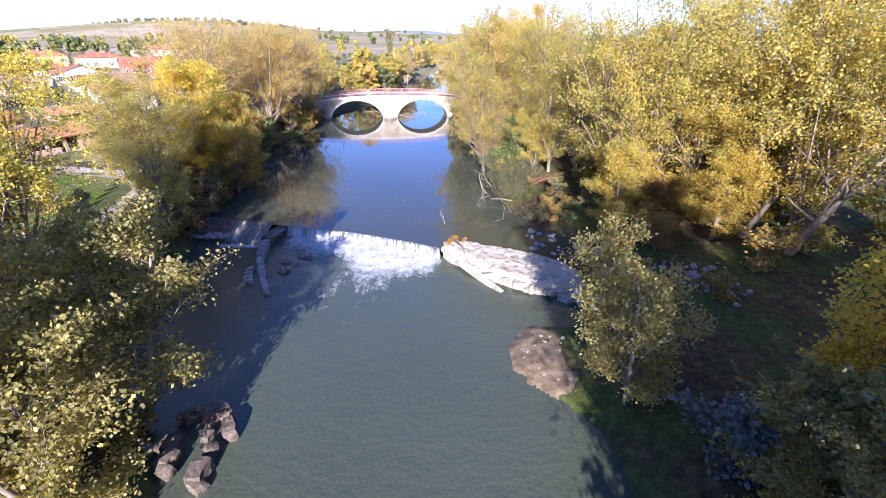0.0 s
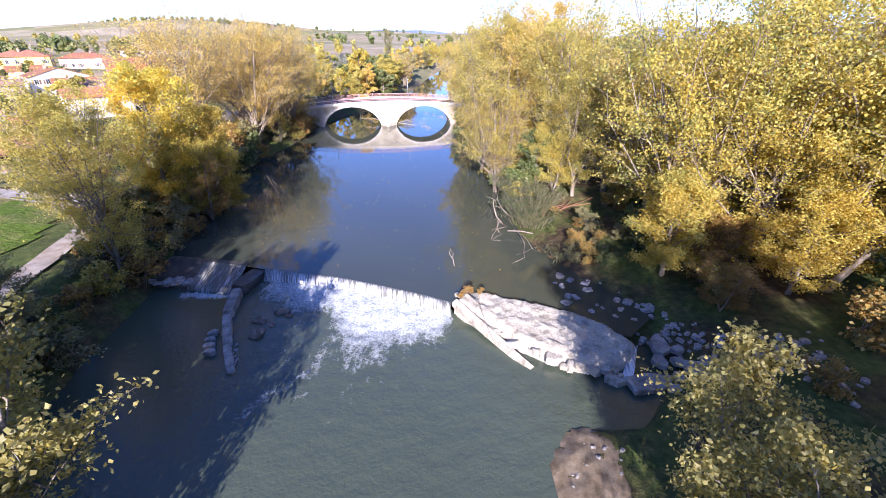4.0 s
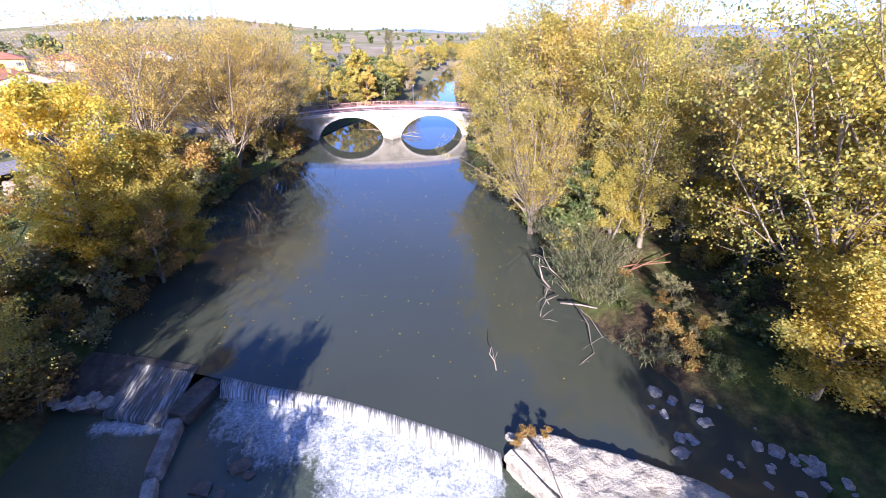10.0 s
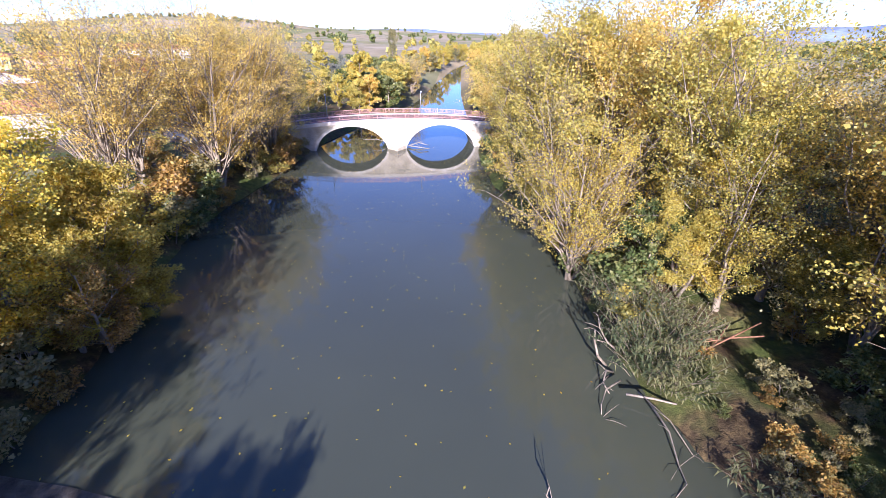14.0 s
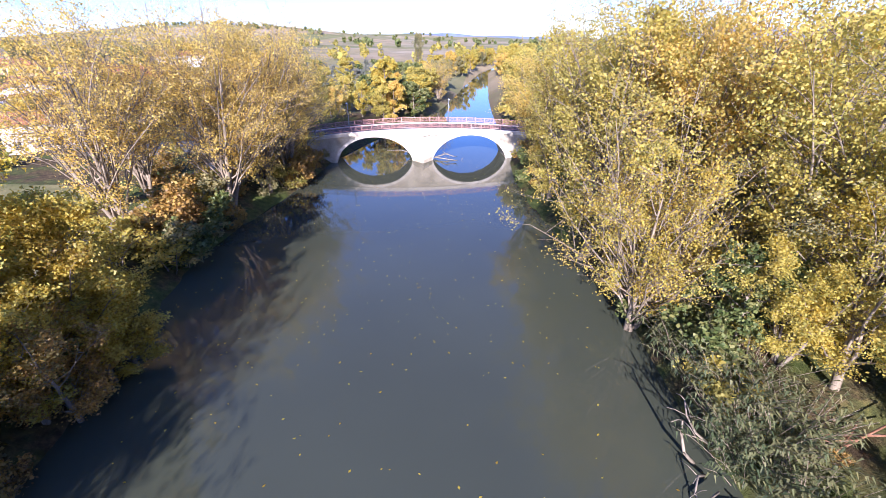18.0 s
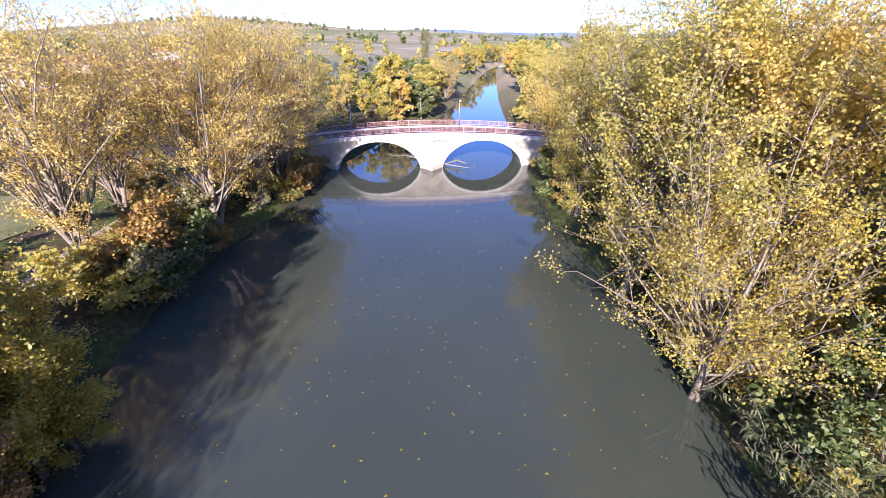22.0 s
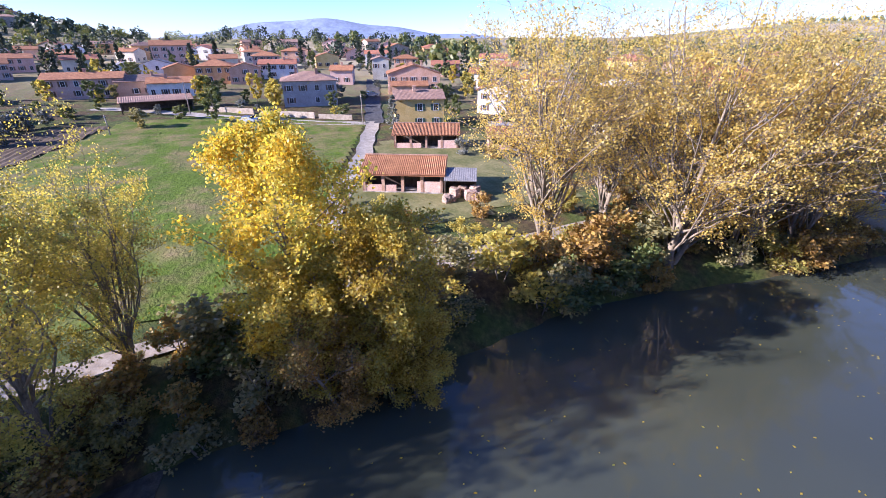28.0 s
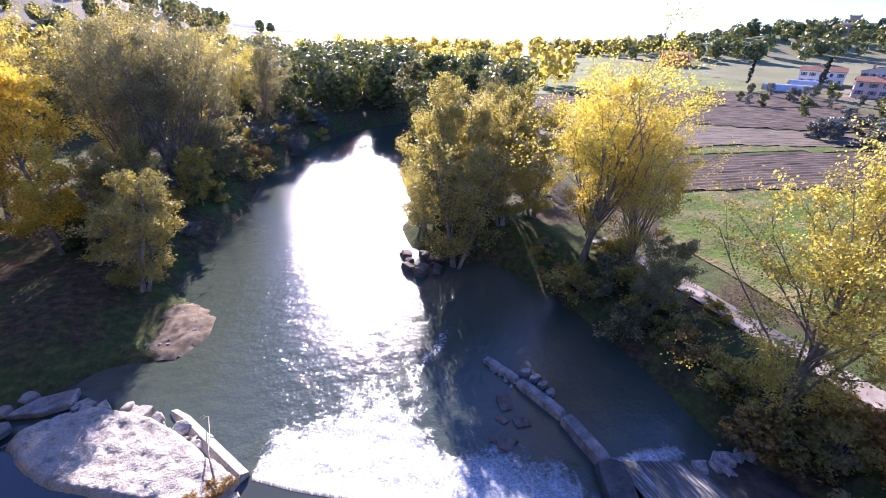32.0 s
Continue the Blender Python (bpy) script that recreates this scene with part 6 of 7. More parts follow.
CAR_SILVER = surface("silver_car_paint", (0.45, 0.47, 0.5), (0.55, 0.57, 0.6), 1, 0.3, 5, 0, metal=0.4)
car(-123.9, 51.4, 60, CAR_SILVER, "silver car parked on the village road")
car(-152.8, 87.2, 90, CAR_SILVER, "pale car parked in the village street")
POLE = surface("grey_wooden_pole", (0.22, 0.19, 0.16), (0.36, 0.32, 0.28), 3, 0.9, 12, 0.2)
for x, y, h in ((-119.0, 24.7, 4.5), (-115.6, 77.2, 7.0), (-139.4, 37.3, 8.0), (-114.3, -5.3, 7.0), (-152.2, -23.8, 8.0), (-137.8, -9.1, 7.0)):
    ob_t = thing("utility_pole", pose(x, y, gz(x, y) - 0.3), "weathered grey wooden pole at the edge of the field", "pole", "poles along the fields")
    v, f = tube([(0, 0, 0), (0, 0, h)], [0.14, 0.09], 8)
    part("shaft", mesh_of("shaft", v, f, POLE, True), None, ob_t)
    part("crossarm", boxed(-0.6, -0.05, h - 0.5, 0.6, 0.05, h - 0.4), POLE, ob_t)
# greenhouse and low huts at the end of the far field
PLASTIC = surface("milky_greenhouse_film", (0.5, 0.52, 0.52), (0.66, 0.68, 0.68), 1, 0.4, 5, 0.1)
for x, y, L in ((-184.4, -89.1, 16), (-205.4, -99.2, 11)):
    t = thing("greenhouse", pose(x, y, gz(x, y), 0, 0, 142), "milky plastic tunnel greenhouse", "greenhouse")
    verts, faces = [], []
    for i in range(9):
        for k in range(9):
            a = math.pi * k / 8
            verts.append((-L / 2 + L * i / 8, -2.4 * math.cos(a), 2.6 * math.sin(a) ** 0.8))
    for i in range(8):
        for k in range(8):
            q = i * 9 + k
            faces.append((q, q + 9, q + 10, q + 1))
    part("film", mesh_of("film", verts, faces, PLASTIC, True), None, t)
    for i in (0, 4, 8):
        v, f = tube([(-L / 2 + L * i / 8, -2.43 * math.cos(math.pi * k / 8), 2.63 * math.sin(math.pi * k / 8) ** 0.8) for k in range(9)], [0.05] * 9, 4)
        part("hoop", mesh_of("hoop", v, f, GALV), None, t)
# the town on the hill: towers and small houses
for x, y, w, h in ((-555.0, -292.4, 10, 24), (-530.0, -325.9, 8, 21)):
    t = thing("tower", pose(x, y, gz(x, y) - 1, 0, 0, 30), "old square stone tower on the hilltop", "tower", "towers of the hill town")
    part("shaft", boxed(-w / 2, -w / 2, 0, w / 2, w / 2, h), WALLS["stone"], t)
    bm = boxed(-w / 2 - 0.6, -w / 2 - 0.6, h, w / 2 + 0.6, w / 2 + 0.6, h + 1.2)
    for i in range(4):
        for s in (-1, 1):
            box(bm, -w / 2 - 0.6 + i * w / 3.4, s * (w / 2 + 0.3) - 0.3, h + 1.2, -w / 2 + 0.6 + i * w / 3.4, s * (w / 2 + 0.3) + 0.3, h + 2.2)
    part("battlement", bm, WALLS["stone"], t)
    for s in (-1, 1):
        part("opening", boxed(-1.0, s * (w / 2) - 0.06, h * 0.66, 1.0, s * (w / 2) + 0.06, h * 0.84), WINDOW_DARK, t, "dark belfry opening")
rr = random.Random(31)
for i in range(34):
    a = rr.uniform(0, 6.28)
    r = rr.uniform(0.15, 1.0)
    x, y = TOWN[0] + 60 + math.cos(a) * r * 170, TOWN[1] + 30 + math.sin(a) * r * 110
    house(x, y, rr.uniform(9, 16), 9, rr.uniform(5, 8), 120 + rr.uniform(-30, 30), rr.choice(["cream", "pink", "stone", "stone", "salmon"]), rr.choice(["clay", "brown"]), rr.choice(["gable", "hip"]), windows=rr.random() < 0.5, dense=False, chimneys=0, group="houses of the hill town", label="old house on the slope of the hill town")

# ---- more trees: the woods on both banks, bushes, gardens, distance ----
plant("poplar_b", 22.5, 57.5, 19.0, 45, 1.0, tone="pale")
plant("poplar_a", 30.5, 66.0, 15.5, 75, 1.0)
plant("poplar_b", 33.5, 50.5, 8.0, 165, 1.0)
plant("poplar_a", 42.0, 57.0, 8.0, 215, 1.0)
plant("poplar_b", 30.0, 40.0, 20.5, 255, 1.0)
plant("poplar_a", 43.0, 36.0, 20.0, 285, 1.0)
plant("poplar_b", 21.0, 92.0, 16.0, 15, 1.0)
plant("poplar_a", 30.0, 82.0, 9.0, 335, 1.0)
plant("green", 14.5, 72.5, 9.0, 30, 1.0, tone="dull")
plant("green", 11.0, 64.5, 7.5, 80, 1.0, tone="green")
plant("green", 13.5, 83.5, 9.0, 200, 1.0, tone="rust")
plant("green", 26.0, 62.0, 10.0, 250, 1.1, tone="olive")
# right bank below the weir
plant("poplar_a", 11.9, -9.2, 18.0, 20, 0.95, tone="dull")
plant("poplar_b", 17.4, -0.7, 20.0, 110, 1.0, tone="dull")
plant("poplar_a", 23.5, -14.2, 20.0, 170, 1.0, tone="olive")
plant("poplar_b", 28.3, 5.5, 17.0, 230, 1.0, tone="olive")
plant("gold", 19.6, 13.6, 16.0, 290, 1.0, label="tall golden poplar on the lower bank")
plant("poplar_b", 34.4, -5.1, 21.0, 340, 1.0)
plant("poplar_a", 38.0, 12.6, 20.0, 60, 1.0)
plant("poplar_b", 11.9, -25.3, 18.0, 95, 0.95, tone="olive")
plant("poplar_a", 6.6, -38.8, 16.0, 145, 0.95, tone="dull")
plant("poplar_b", 20.6, -34.0, 19.0, 195, 1.0)
plant("green", 10.1, 1.7, 7.0, 0, 1.0, tone="olive")
plant("green", 9.2, -14.8, 9.0, 60, 1.0, tone="dull")
plant("green", 1.4, -46.2, 10.0, 120, 1.2)
plant("green", 14.8, 11.6, 7.5, 75, 1.0, tone="sage")
plant("poplar_b", 12.6, -1.5, 20.5, 25, 0.95, tone="dull")
plant("green", 9.5, -6.5, 8.5, 85, 1.1, tone="dull")
# left bank below the weir
plant("willow", -25.4, 7.1, 13.5, 30, 1.05, tone="sage")
plant("willow", -28.1, 13.8, 12.0, 80, 1.1, tone="sage")
plant("willow", -24.1, -1.2, 9.5, 140, 1.1, tone="sage")
plant("green", -22.5, -11.9, 10.0, 20, 1.1)
plant("green", -23.1, -23.8, 11.5, 120, 1.15)
plant("green", -28.7, -35.4, 15.0, 220, 1.2)
plant("green", -26.4, -47.7, 15.0, 320, 1.2, tone="dull")
plant("poplar_a", -32.8, -15.1, 12.0, 75, 0.95, tone="dull")
plant("willow", -29.1, 33.5, 7.0, 10, 1.0, tone="dull")

rr = random.Random(77)


def copse(n, spot, kinds, heights, tones=("",), wide=(0.9, 1.2)):
    for _ in range(n):
        x, y = spot(rr)
        plant(rr.choice(kinds), x, y, rr.uniform(*heights), rr.uniform(0, 360), rr.uniform(*wide), tone=rr.choice(tones))


# bushes that clothe both banks
def beside(line, y0, y1, near, far, side):
    def spot(r):
        y = r.uniform(y0, y1)
        return float(bank_x(np.array([y]), line)[0]) + side * r.uniform(near, far), y
    return spot


copse(84, beside(BANK_L, 49, 117, 0.1, 6.5, -1), ["bush_a", "bush_b", "bush_c", "bush_a"], (2.2, 4.6), ("", "rust", "dull", ""), wide=(1.0, 1.4))
copse(40, beside(BANK_L, 19, 49, 0.6, 6.5, -1), ["bush_a", "bush_b", "bush_c"], (1.2, 3.0), ("sage", "olive", "dull", "rust"), wide=(1.0, 1.4))
copse(26, beside(BANK_L, -50, 14, 0.3, 7, -1), ["bush_c", "bush_b"], (2.6, 5.0), wide=(1.0, 1.4))
copse(44, beside(BANK_R, 58, 117, 0.6, 7.5, 1), ["bush_a", "bush_b", "bush_c", "bush_b"], (2.0, 4.4), wide=(1.0, 1.4))
copse(34, beside(BANK_R, -50, 17, 0.4, 9, 1), ["bush_c", "bush_b", "bush_a"], (1.8, 4.0), ("sage", "silver", "olive", "rust"), wide=(1.0, 1.4))
copse(24, lambda r: (r.uniform(19, 46), r.uniform(8, 95)), ["bush_a", "bush_b", "bush_c", "bush_b"], (1.8, 4.0), wide=(1.1, 1.6))
copse(16, lambda r: (r.uniform(-60, -42), r.uniform(64, 112)), ["bush_c", "bush_a"], (1.6, 3.4), wide=(1.0, 1.4))
copse(34, lambda r: (r.uniform(44, 110), r.uniform(-70, 40)), ["poplar_m"], (15, 20), ("olive", "dull", "yellow"))
copse(30, lambda r: (r.uniform(38, 100), r.uniform(62, 128)), ["poplar_m", "far_a"], (5, 9), ("pale", "yellow", "olive"))
copse(22, lambda r: (lambda y: (22 - y * 0.2 + r.uniform(-1, 7), y))(r.uniform(45, 58)), ["bush_a", "bush_b", "bush_c"], (0.9, 1.9), ("rust", "green", "dull"), (1.0, 1.5))
# beyond the bridge
plant("far_a", -39.3, 164, 9.0, 0, 1.2, tone="olive", label="round yellowing tree beyond the bridge")
plant("far_a", -27.4, 158.6, 13.5, 60, 1.1, tone="yellow", label="round golden tree beyond the bridge")
plant("far_b", -20.5, 163, 9.0, 100, 1.3, label="green willow beyond the bridge")
plant("far_a", -46, 170, 11.0, 150, 1.2)
plant("gold", -27, 240, 20.0, 0, 0.42, tone="dull", label="tall dark conical poplar beyond the bridge")
copse(18, lambda r: (r.uniform(5, 26), r.uniform(128, 190)), ["poplar_m", "far_a"], (10, 15), ("sage", "pale", "olive"))
copse(14, lambda r: (r.uniform(30, 70), r.uniform(180, 225)), ["far_a"], (11, 15), ("dull", "pale", "olive"), (1.0, 1.3))
copse(44, lambda r: (lambda y: (float(bank_x(np.array([y]), BANK_R)[0]) + r.uniform(3, 26), y))(r.uniform(190, 430)), ["far_a", "far_b"], (9, 15), ("pale", "yellow", "olive"), (1.0, 1.3))
copse(30, lambda r: (lambda y: (float(bank_x(np.array([y]), BANK_L)[0]) - r.uniform(3, 14), y))(r.uniform(212, 430)), ["far_a", "far_b"], (7, 13), ("pale", "yellow", "olive", "dull"), (1.0, 1.3))
plant("sparse_a", -15.8, 193, 12.5, 40, 0.9, tone="pale", label="half-bare tree on the bank beyond the bridge")
copse(34, lambda r: (lambda y: (float(bank_x(np.array([y]), BANK_L)[0]) - r.uniform(2, 18), y))(r.uniform(150, 208)), ["far_a", "far_b"], (6, 11), ("pale", "olive", "yellow", "green"), (1.0, 1.4))
copse(95, lambda r: (r.uniform(-105, -30), r.uniform(132, 330)), ["far_a", "far_b", "olive"], (3.5, 8.0), ("green", "olive", "silver"), (1.0, 1.4))
# gardens and streets of the village
copse(44, lambda r: (r.uniform(-245, -124), r.uniform(-15, 125)), ["olive", "olive", "far_b"], (1.8, 4.2), ("green", "dull", "silver", "green"), (1.1, 1.5))
copse(46, lambda r: (r.uniform(-245, -122), r.uniform(-20, 130)), ["far_b", "far_a", "far_b"], (3.5, 8), ("green", "olive", "green", "yellow"))
copse(38, lambda r: (r.uniform(-300, -165), r.uniform(-120, 150)), ["cypress"], (7, 13), wide=(0.9, 1.2))
copse(14, lambda r: (r.uniform(-270, -160), r.uniform(-60, 140)), ["conifer"], (8, 13))
copse(34, lambda r: (r.uniform(-138, -112), r.uniform(-24, 9) - 0.0), ["olive"], (3.2, 4.6), wide=(1.0, 1.3))
copse(24, lambda r: (r.uniform(-180, -135), r.uniform(-90, -25)), ["olive", "far_b"], (3.0, 5.5), ("silver", "green"))
copse(30, lambda r: (r.uniform(-175, -70), r.uniform(95, 200)), ["far_b", "far_a", "olive"], (3.5, 8.0), ("green", "olive", "green"))
plant("conifer", -103.1, 81.6, 7.5, 0, 1.1, tone="silver", label="round blue-grey cedar at the corner of the lane")
plant("far_b", -142.5, 58.6, 6.0, 0, 1.2, tone="olive", label="round golden-green tree in front of the grey house")
plant("far_b", -137.1, 73.2, 4.6, 40, 1.1)
plant("far_b", -124.1, 72.0, 3.0, 40, 1.1, tone="olive")
plant("conifer", -168.3, 126.3, 15.0, 0, 0.9, label="tall dark fir among the houses")
plant("bush_a", -79.5, 87.9, 3.0, 0, 1.2, tone="silver")
plant("bush_a", -75.1, 91.5, 2.6, 50, 1.2, tone="rust")


# distant woods: crowns of many leaf clumps, joined
def far_wood(name, spots, tone, label, leaf=1.3, clumps=90):
    rs = np.random.RandomState(len(spots) * 7 + int(abs(spots[0][0])))
    P = []
    for x, y, h in spots:
        z = gz(x, y)
        u = rs.normal(size=(clumps, 3))
        u /= np.linalg.norm(u, axis=1)[:, None]
        c = u * rs.uniform(0.55, 1.0, (clumps, 1)) * (h * 0.42, h * 0.42, h * 0.5) + (x, y, z + h * 0.52)
        n = u + rs.normal(size=(clumps, 3)) * 0.5
        n /= np.linalg.norm(n, axis=1)[:, None]
        t_ = np.cross(n, rs.normal(size=(clumps, 3)))
        t_ /= np.linalg.norm(t_, axis=1)[:, None]
        b_ = np.cross(n, t_)
        s = leaf * rs.uniform(0.6, 1.3, (clumps, 1)) * h / 10
        P.append(np.stack([c - t_ * s * 0.7, c + b_ * s * 0.55, c + t_ * s * 0.7, c - b_ * s * 0.55], 1).reshape(-1, 3))
    P = np.concatenate(P)
    me = mesh_of(name, P.tolist(), np.arange(len(P)).reshape(-1, 4).tolist(), LEAF[tone])
    return tagged(part(name, me, None), label, "woodland", kind="stuff")


def scatter(n, x0, x1, y0, y1, h0, h1, keep_off=26):
    out = []
    while len(out) < n:
        x, y = rr.uniform(x0, x1), rr.uniform(y0, y1)
        a = np.array([x]), np.array([y])
        if not within(*a, CHANNEL)[0] and far_from_line(*a, BANK_L)[0] > 3 and far_from_line(*a, BANK_R)[0] > 3:
            out.append((x, y, rr.uniform(h0, h1)))
    return out


far_wood("woodland", scatter(110, -60, 70, -140, -60, 11, 17), "green", "dark riverside wood further down the river", 0.55, 1000)
far_wood("woodland", scatter(70, -120, 140, -330, -130, 11, 17), "olive", "yellowing wood beyond the river bend", 1.3, 160)
far_wood("woodland", scatter(120, 60, 420, -760, -250, 12, 18), "green", "dark wooded ridge", 2.4, 90)
far_wood("woodland", scatter(230, -460, -230, -420, -180, 8, 14), "green", "wooded slope below the hill town", 1.5, 130)
far_wood("woodland", scatter(560, -720, -380, -440, -60, 5, 10), "green", "trees among the houses of the hill town", 1.7, 60)
far_wood("woodland", scatter(300, -700, -380, -430, -60, 6, 12), "conifer", "dark cypresses and pines of the hill town", 1.9, 50)
far_wood("woodland", scatter(260, -560, -262, -80, 260, 4, 9), "green", "trees behind the village", 1.0, 90)
far_wood("woodland", scatter(90, -480, -255, -80, 220, 7, 12), "conifer", "dark pines and cypresses behind the village", 1.1, 110)
far_wood("woodland", scatter(70, -300, -60, -520, -330, 10, 16), "olive", "line of far trees beyond the fields", 2.2, 90)
far_wood("woodland", scatter(120, -700, 400, 380, 900, 7, 13), "olive", "hedges and trees across the plain", 2.2, 70)
far_wood("woodland", scatter(110, -460, -190, 120, 520, 6, 12), "green", "trees round the upper village", 2.0, 80)
far_wood("woodland", scatter(120, -1050, -420, 1400, 1500, 6, 11), "green", "trees along the crest of the far hills", 4.0, 26)
far_wood("woodland", scatter(140, 60, 700, 150, 800, 8, 14), "green", "trees of the eastern plain", 2.2, 70)
far_wood("woodland", scatter(140, -600, 900, 900, 2400, 9, 16), "green", "far hedgerows of the plain", 4.0, 36)

# ---- mountains on the horizon, distance haze painted into their blue ----
def mountain_range(name, az0, az1, dist, height, seed, material, label):
    verts, faces = [], []
    n = 60
    for i in range(n + 1):
        u = i / n
        a = radians(az0 + (az1 - az0) * u)
        prof = math.sin(math.pi * u) ** 0.8 * (0.72 + 0.28 * math.sin(u * 7 + seed)) + 0.05 * math.sin(u * 31 + seed)
        for d, z in ((dist - 500, -20), (dist - 160, height * prof * 0.45), (dist, height * max(0.02, prof)), (dist + 220, -20)):
            verts.append((-math.sin(a) * d, math.cos(a) * d, z))
    for i in range(n):
        for k in range(3):
            q = i * 4 + k
            faces.append((q, q + 4, q + 5, q + 1))
    return tagged(part(name, mesh_of(name, verts, faces, material, True), None), label, "mountain", kind="structure")


# the blue base colour stands in for the haze of distance
HAZE_PAINTED_HILL = surface("hill_with_painted_haze", (0.23, 0.29, 0.39), (0.28, 0.34, 0.44), 0.004, 1.0, 0.02, 0, vary=0.05)
mountain_range("backdrop_mountain_east", -50, -19, 3900, 150, 1.0, HAZE_PAINTED_HILL, "broad mountain on the horizon, haze painted as blue colour")
mountain_range("backdrop_hills_north", -16, 14, 4000, 78, 2.0, HAZE_PAINTED_HILL, "low hills on the horizon, haze painted as blue colour")
mountain_range("backdrop_hills_west", 60, 100, 3900, 150, 3.4, HAZE_PAINTED_HILL, "mountains behind the village, haze painted as blue colour")
mountain_range("backdrop_hills_south", 175, 215, 3900, 100, 4.0, HAZE_PAINTED_HILL, "hills to the south, haze painted as blue colour")

# ---- rocks, rubble, sandbar, leaves on the water ----
tagged(part("sandbar", ring_mesh("sandbar", [(5.3, 23.4), (5.0, 24.4), (5.1, 25.6), (5.5, 26.8), (6.5, 27.8), (7.6, 28.2), (8.6, 27.6), (8.9, 26.2), (8.5, 24.6), (9.1, 23.0), (8.8, 21.6), (8.3, 20.8), (7.4, 21.2), (6.6, 22.0), (5.9, 22.5)], lambda x, y: max(-0.84 + 0.03 * (x - 5), gz(x, y) + 0.07), 0.25, 12, SAND, 0.5, 0.25, 0.065), None), "pale sandbar at the water's edge below the slab", "sandbar", kind="structure")
ROCKS = [block_mesh("rock", 1.0, 0.8, 0.6, 200 + i, ROCK, 0.16) for i in range(5)]

OLD_WALL = surface("old_dark_masonry", (0.07, 0.055, 0.045), (0.24, 0.20, 0.16), 1.2, 0.9, 10, 0.7, 0.06)
DARK_ROCKS = [block_mesh("rock", 1.0, 0.7, 0.9, 240 + i, OLD_WALL, 0.10) for i in range(4)]


def rock(x, y, s, z=None, label="grey rock lying in shallow water", group="rocks by the weir"):
    ob = part("rock", rr.choice(ROCKS), None)
    ob.matrix_world = pose(x, y, (gz(x, y) if z is None else z) - 0.12 * s, rr.uniform(-20, 20), rr.uniform(-20, 20), rr.uniform(0, 360)) @ Matrix.Diagonal((s, s * rr.uniform(0.7, 1.1), s * rr.uniform(0.6, 1), 1))
    return tagged(ob, label, "rock", group)


for i in range(46):
    u = rr.random()
    rock(9.0 + u * 9 + rr.gauss(0, 1.2), 44.5 - u * 7.5 + rr.gauss(0, 1.4), rr.uniform(0.25, 0.85), -0.1)
for i in range(150):
    u = rr.random()
    rock(14.0 + u * 9.5 + rr.gauss(0, 0.9), 36.5 - u * 5.0 + rr.gauss(0, 1.7), rr.choice((0.2, 0.25, 0.3, 0.35, 0.45, 0.6)), None, "broken grey concrete block", "blocks at the end of the weir")
for i in range(46):
    rock(rr.uniform(5.6, 9.2), rr.uniform(21.6, 27.8), rr.choice((0.1, 0.14, 0.18, 0.25)), None, "small river pebble on the sandbar", "pebbles on the sandbar")
for i in range(16):
    rock(rr.uniform(-17.5, -12), rr.uniform(14.0, 19.6), rr.uniform(0.6, 1.5), -1.0, "weathered dark block of a ruined wall", "blocks of the ruined wall").data = rr.choice(DARK_ROCKS)
for x, y, u in ((-18.95, 37.6, 25), (-18.7, 36.75, 5), (-18.5, 36.0, 20), (-18.1, 35.3, 0)):
    ob = part("stone_block", plate_mesh("stone_block", 0.95, 0.6, 0.6, int(-x * 100), CONCRETE, 6), None)
    ob.matrix_world = pose(x, y, -1.2, 4, -5, u)
    tagged(ob, "pale block lying beside the concrete beams", "block", "blocks beside the beams")
for i in range(12):
    rock(-18.0 + 0.11 * i * 2 + rr.gauss(0, 0.2), 37.6 - i * 0.33, rr.uniform(0.25, 0.5), -1.0, "dark rubble along the foot of the beams", "rubble by the beams")
for i in range(14):
    rock(rr.uniform(-29, -24.5), rr.uniform(44, 48.2), rr.uniform(0.4, 1.0), -0.6, "dark wet stone at the end of the weir", "stones at the end of the weir")
# dry weeds on the slab's end
for x, y, h in ((1.1, 41.3, 0.9), (2.3, 41.5, 0.6), (0.5, 40.9, 0.5)):
    plant("bush_a", x, y, h, 40 * x, 1.3, z=0.25, label="tuft of dry brown weeds growing on the broken slab")
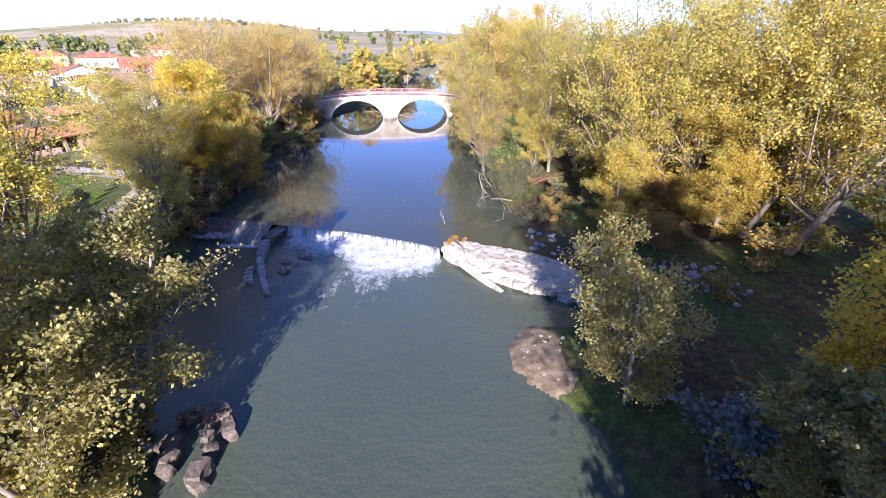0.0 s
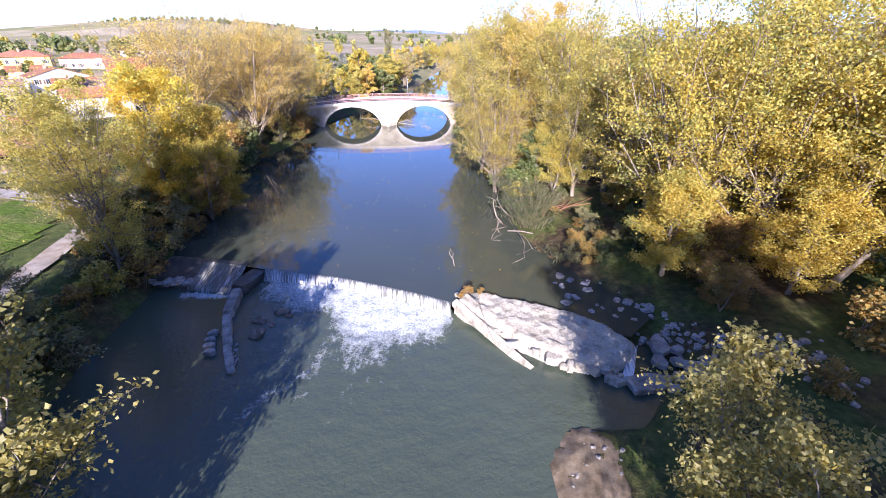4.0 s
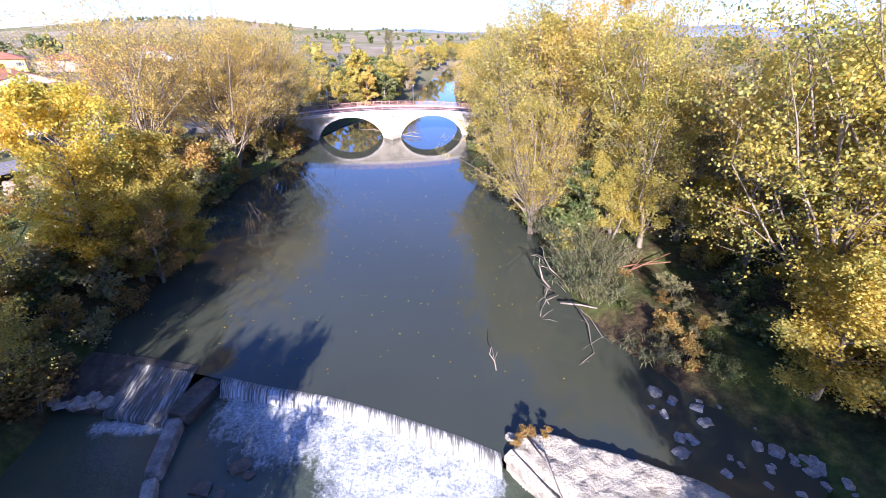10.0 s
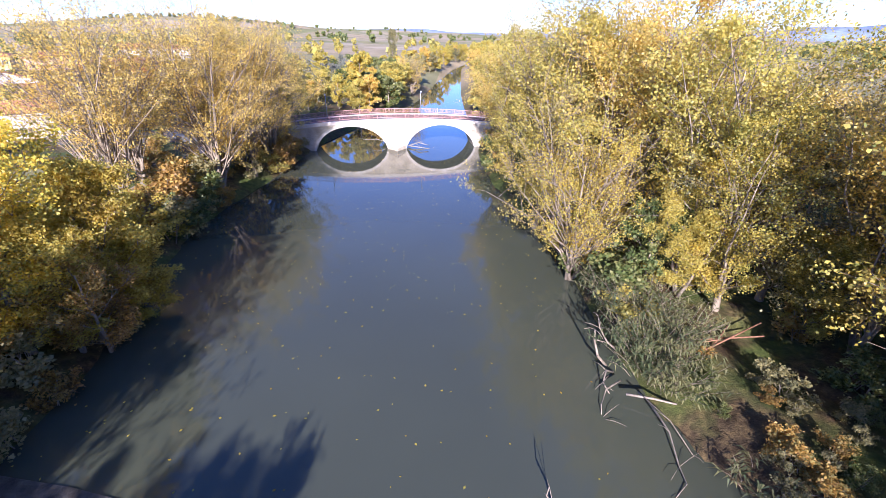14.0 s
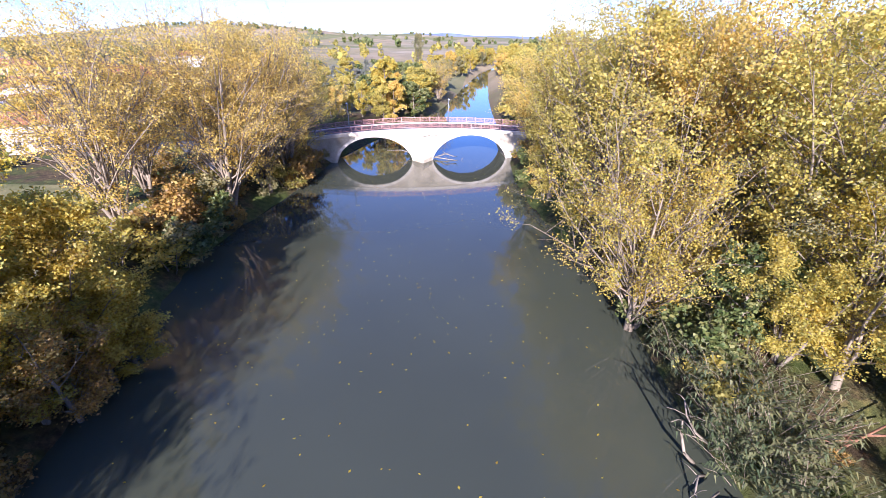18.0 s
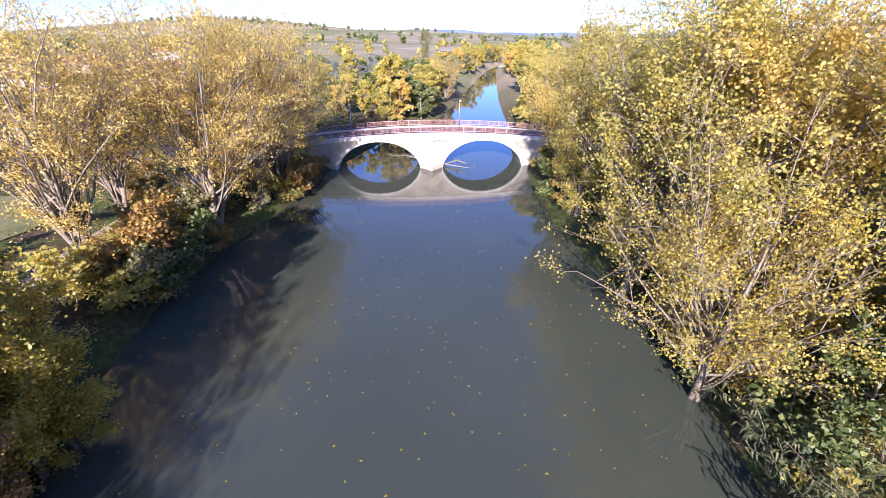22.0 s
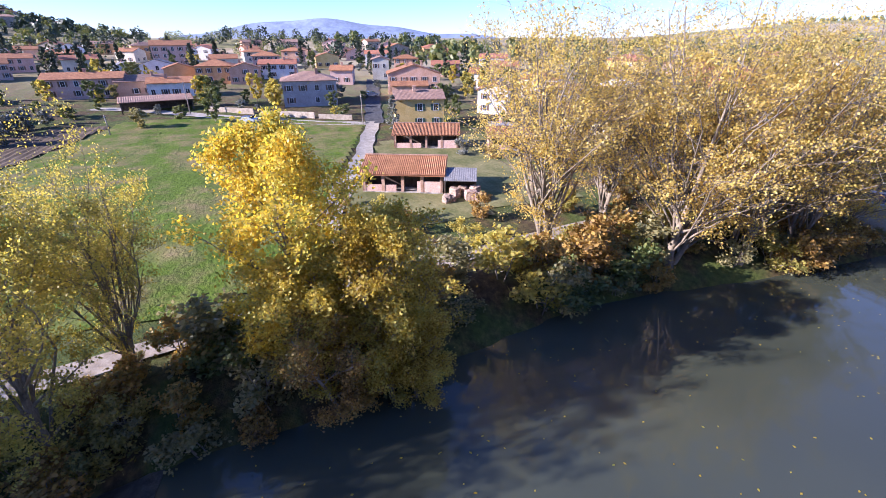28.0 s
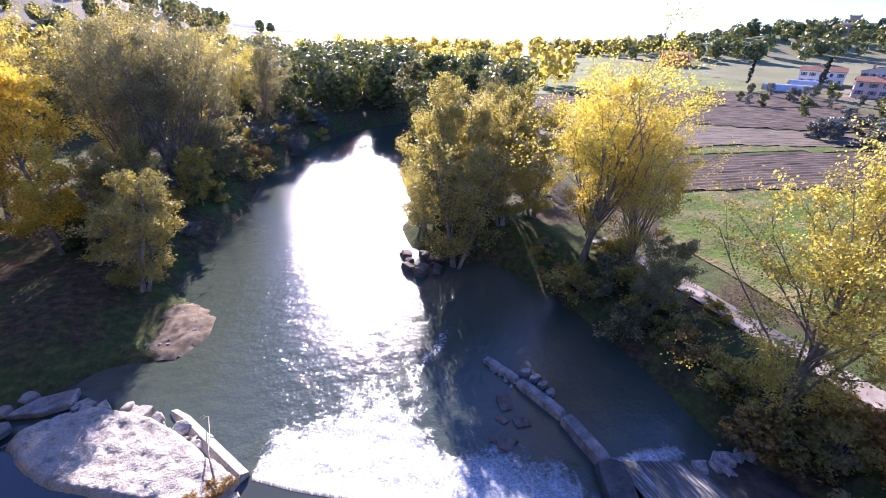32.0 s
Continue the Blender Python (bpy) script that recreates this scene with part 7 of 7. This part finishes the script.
# drifting yellow leaves
rs = np.random.RandomState(9)
P = []
for i in range(520):
    y = rs.uniform(46, 118)
    x = rs.uniform(-32, 7) * (1 - (y - 46) / 400) - 2
    if y < float(crest_at(x)) + 0.4:
        continue
    a, s = rs.uniform(0, 6.28), rs.uniform(0.05, 0.12)
    c, d = math.cos(a) * s, math.sin(a) * s
    P += [(x + c, y + d, 0.012), (x - d * 0.6, y + c * 0.6, 0.016), (x - c, y - d, 0.012), (x + d * 0.6, y - c * 0.6, 0.016)]
tagged(part("floating_leaves", mesh_of("floating_leaves", P, np.arange(len(P)).reshape(-1, 4).tolist(), LEAF["gold"]), None), "fallen yellow leaves drifting on the still water", "leaves", kind="stuff")


# giant cane on the right bank
def cane_clump(x, y, n, h, seed):
    r = random.Random(seed)
    V, F, LV = [], [], []
    for i in range(n):
        a, q = r.uniform(0, 6.28), r.uniform(0, 1.4)
        b = Vector((math.cos(a) * q, math.sin(a) * q, 0))
        d = Vector((math.cos(a) * r.uniform(0.2, 0.7), math.sin(a) * r.uniform(0.2, 0.7), 1)).normalized()
        L = h * r.uniform(0.6, 1.1)
        pts = [b + d * L * u + Vector((d.x, d.y, -0.6)) * (u * u) * L * 0.35 for u in (0, 0.35, 0.7, 1)]
        v, f = tube(pts, [0.02, 0.018, 0.014, 0.006], 4, False)
        o = len(V)
        V += list(v)
        F += [tuple(k + o for k in g) for g in f]
        for k in range(13):
            u = r.uniform(0.15, 1)
            j = min(int(u * 3), 2)
            p = pts[j].lerp(pts[j + 1], u * 3 - j)
            e = r.uniform(0, 6.28)
            w = Vector((math.cos(e), math.sin(e), r.uniform(0.1, 0.8))) * r.uniform(0.45, 0.85)
            s = w.cross(Vector((0, 0, 1))).normalized() * 0.05
            tip = p + w + Vector((0, 0, -0.35))
            LV += [p - s, p + w * 0.55 - s, tip, p + w * 0.55 + s]
    t = thing("cane_clump", pose(x, y, gz(x, y)), "clump of arching blue-green giant cane at the water's edge", "reeds", "cane on the bank")
    tagged(part("stem", mesh_of("stem", V, F, BARK_PALE), None, t), kind="stuff")
    part("foliage", mesh_of("foliage", LV, [tuple(range(i * 4, i * 4 + 4)) for i in range(len(LV) // 4)], LEAF["cane"]), None, t)["kind"] = "stuff"


for i, (x, y, n, h) in enumerate(((8.6, 58.5, 60, 4.6), (9.6, 61.0, 55, 4.8), (8.4, 63.6, 50, 4.4), (8.4, 56.6, 60, 4.2), (8.6, 66.6, 45, 4.0), (9.4, 54.8, 45, 3.2), (10.6, 58.0, 50, 4.2), (11.1, 48.0, 14, 1.8))):
    cane_clump(x, y, n, h, 300 + i)
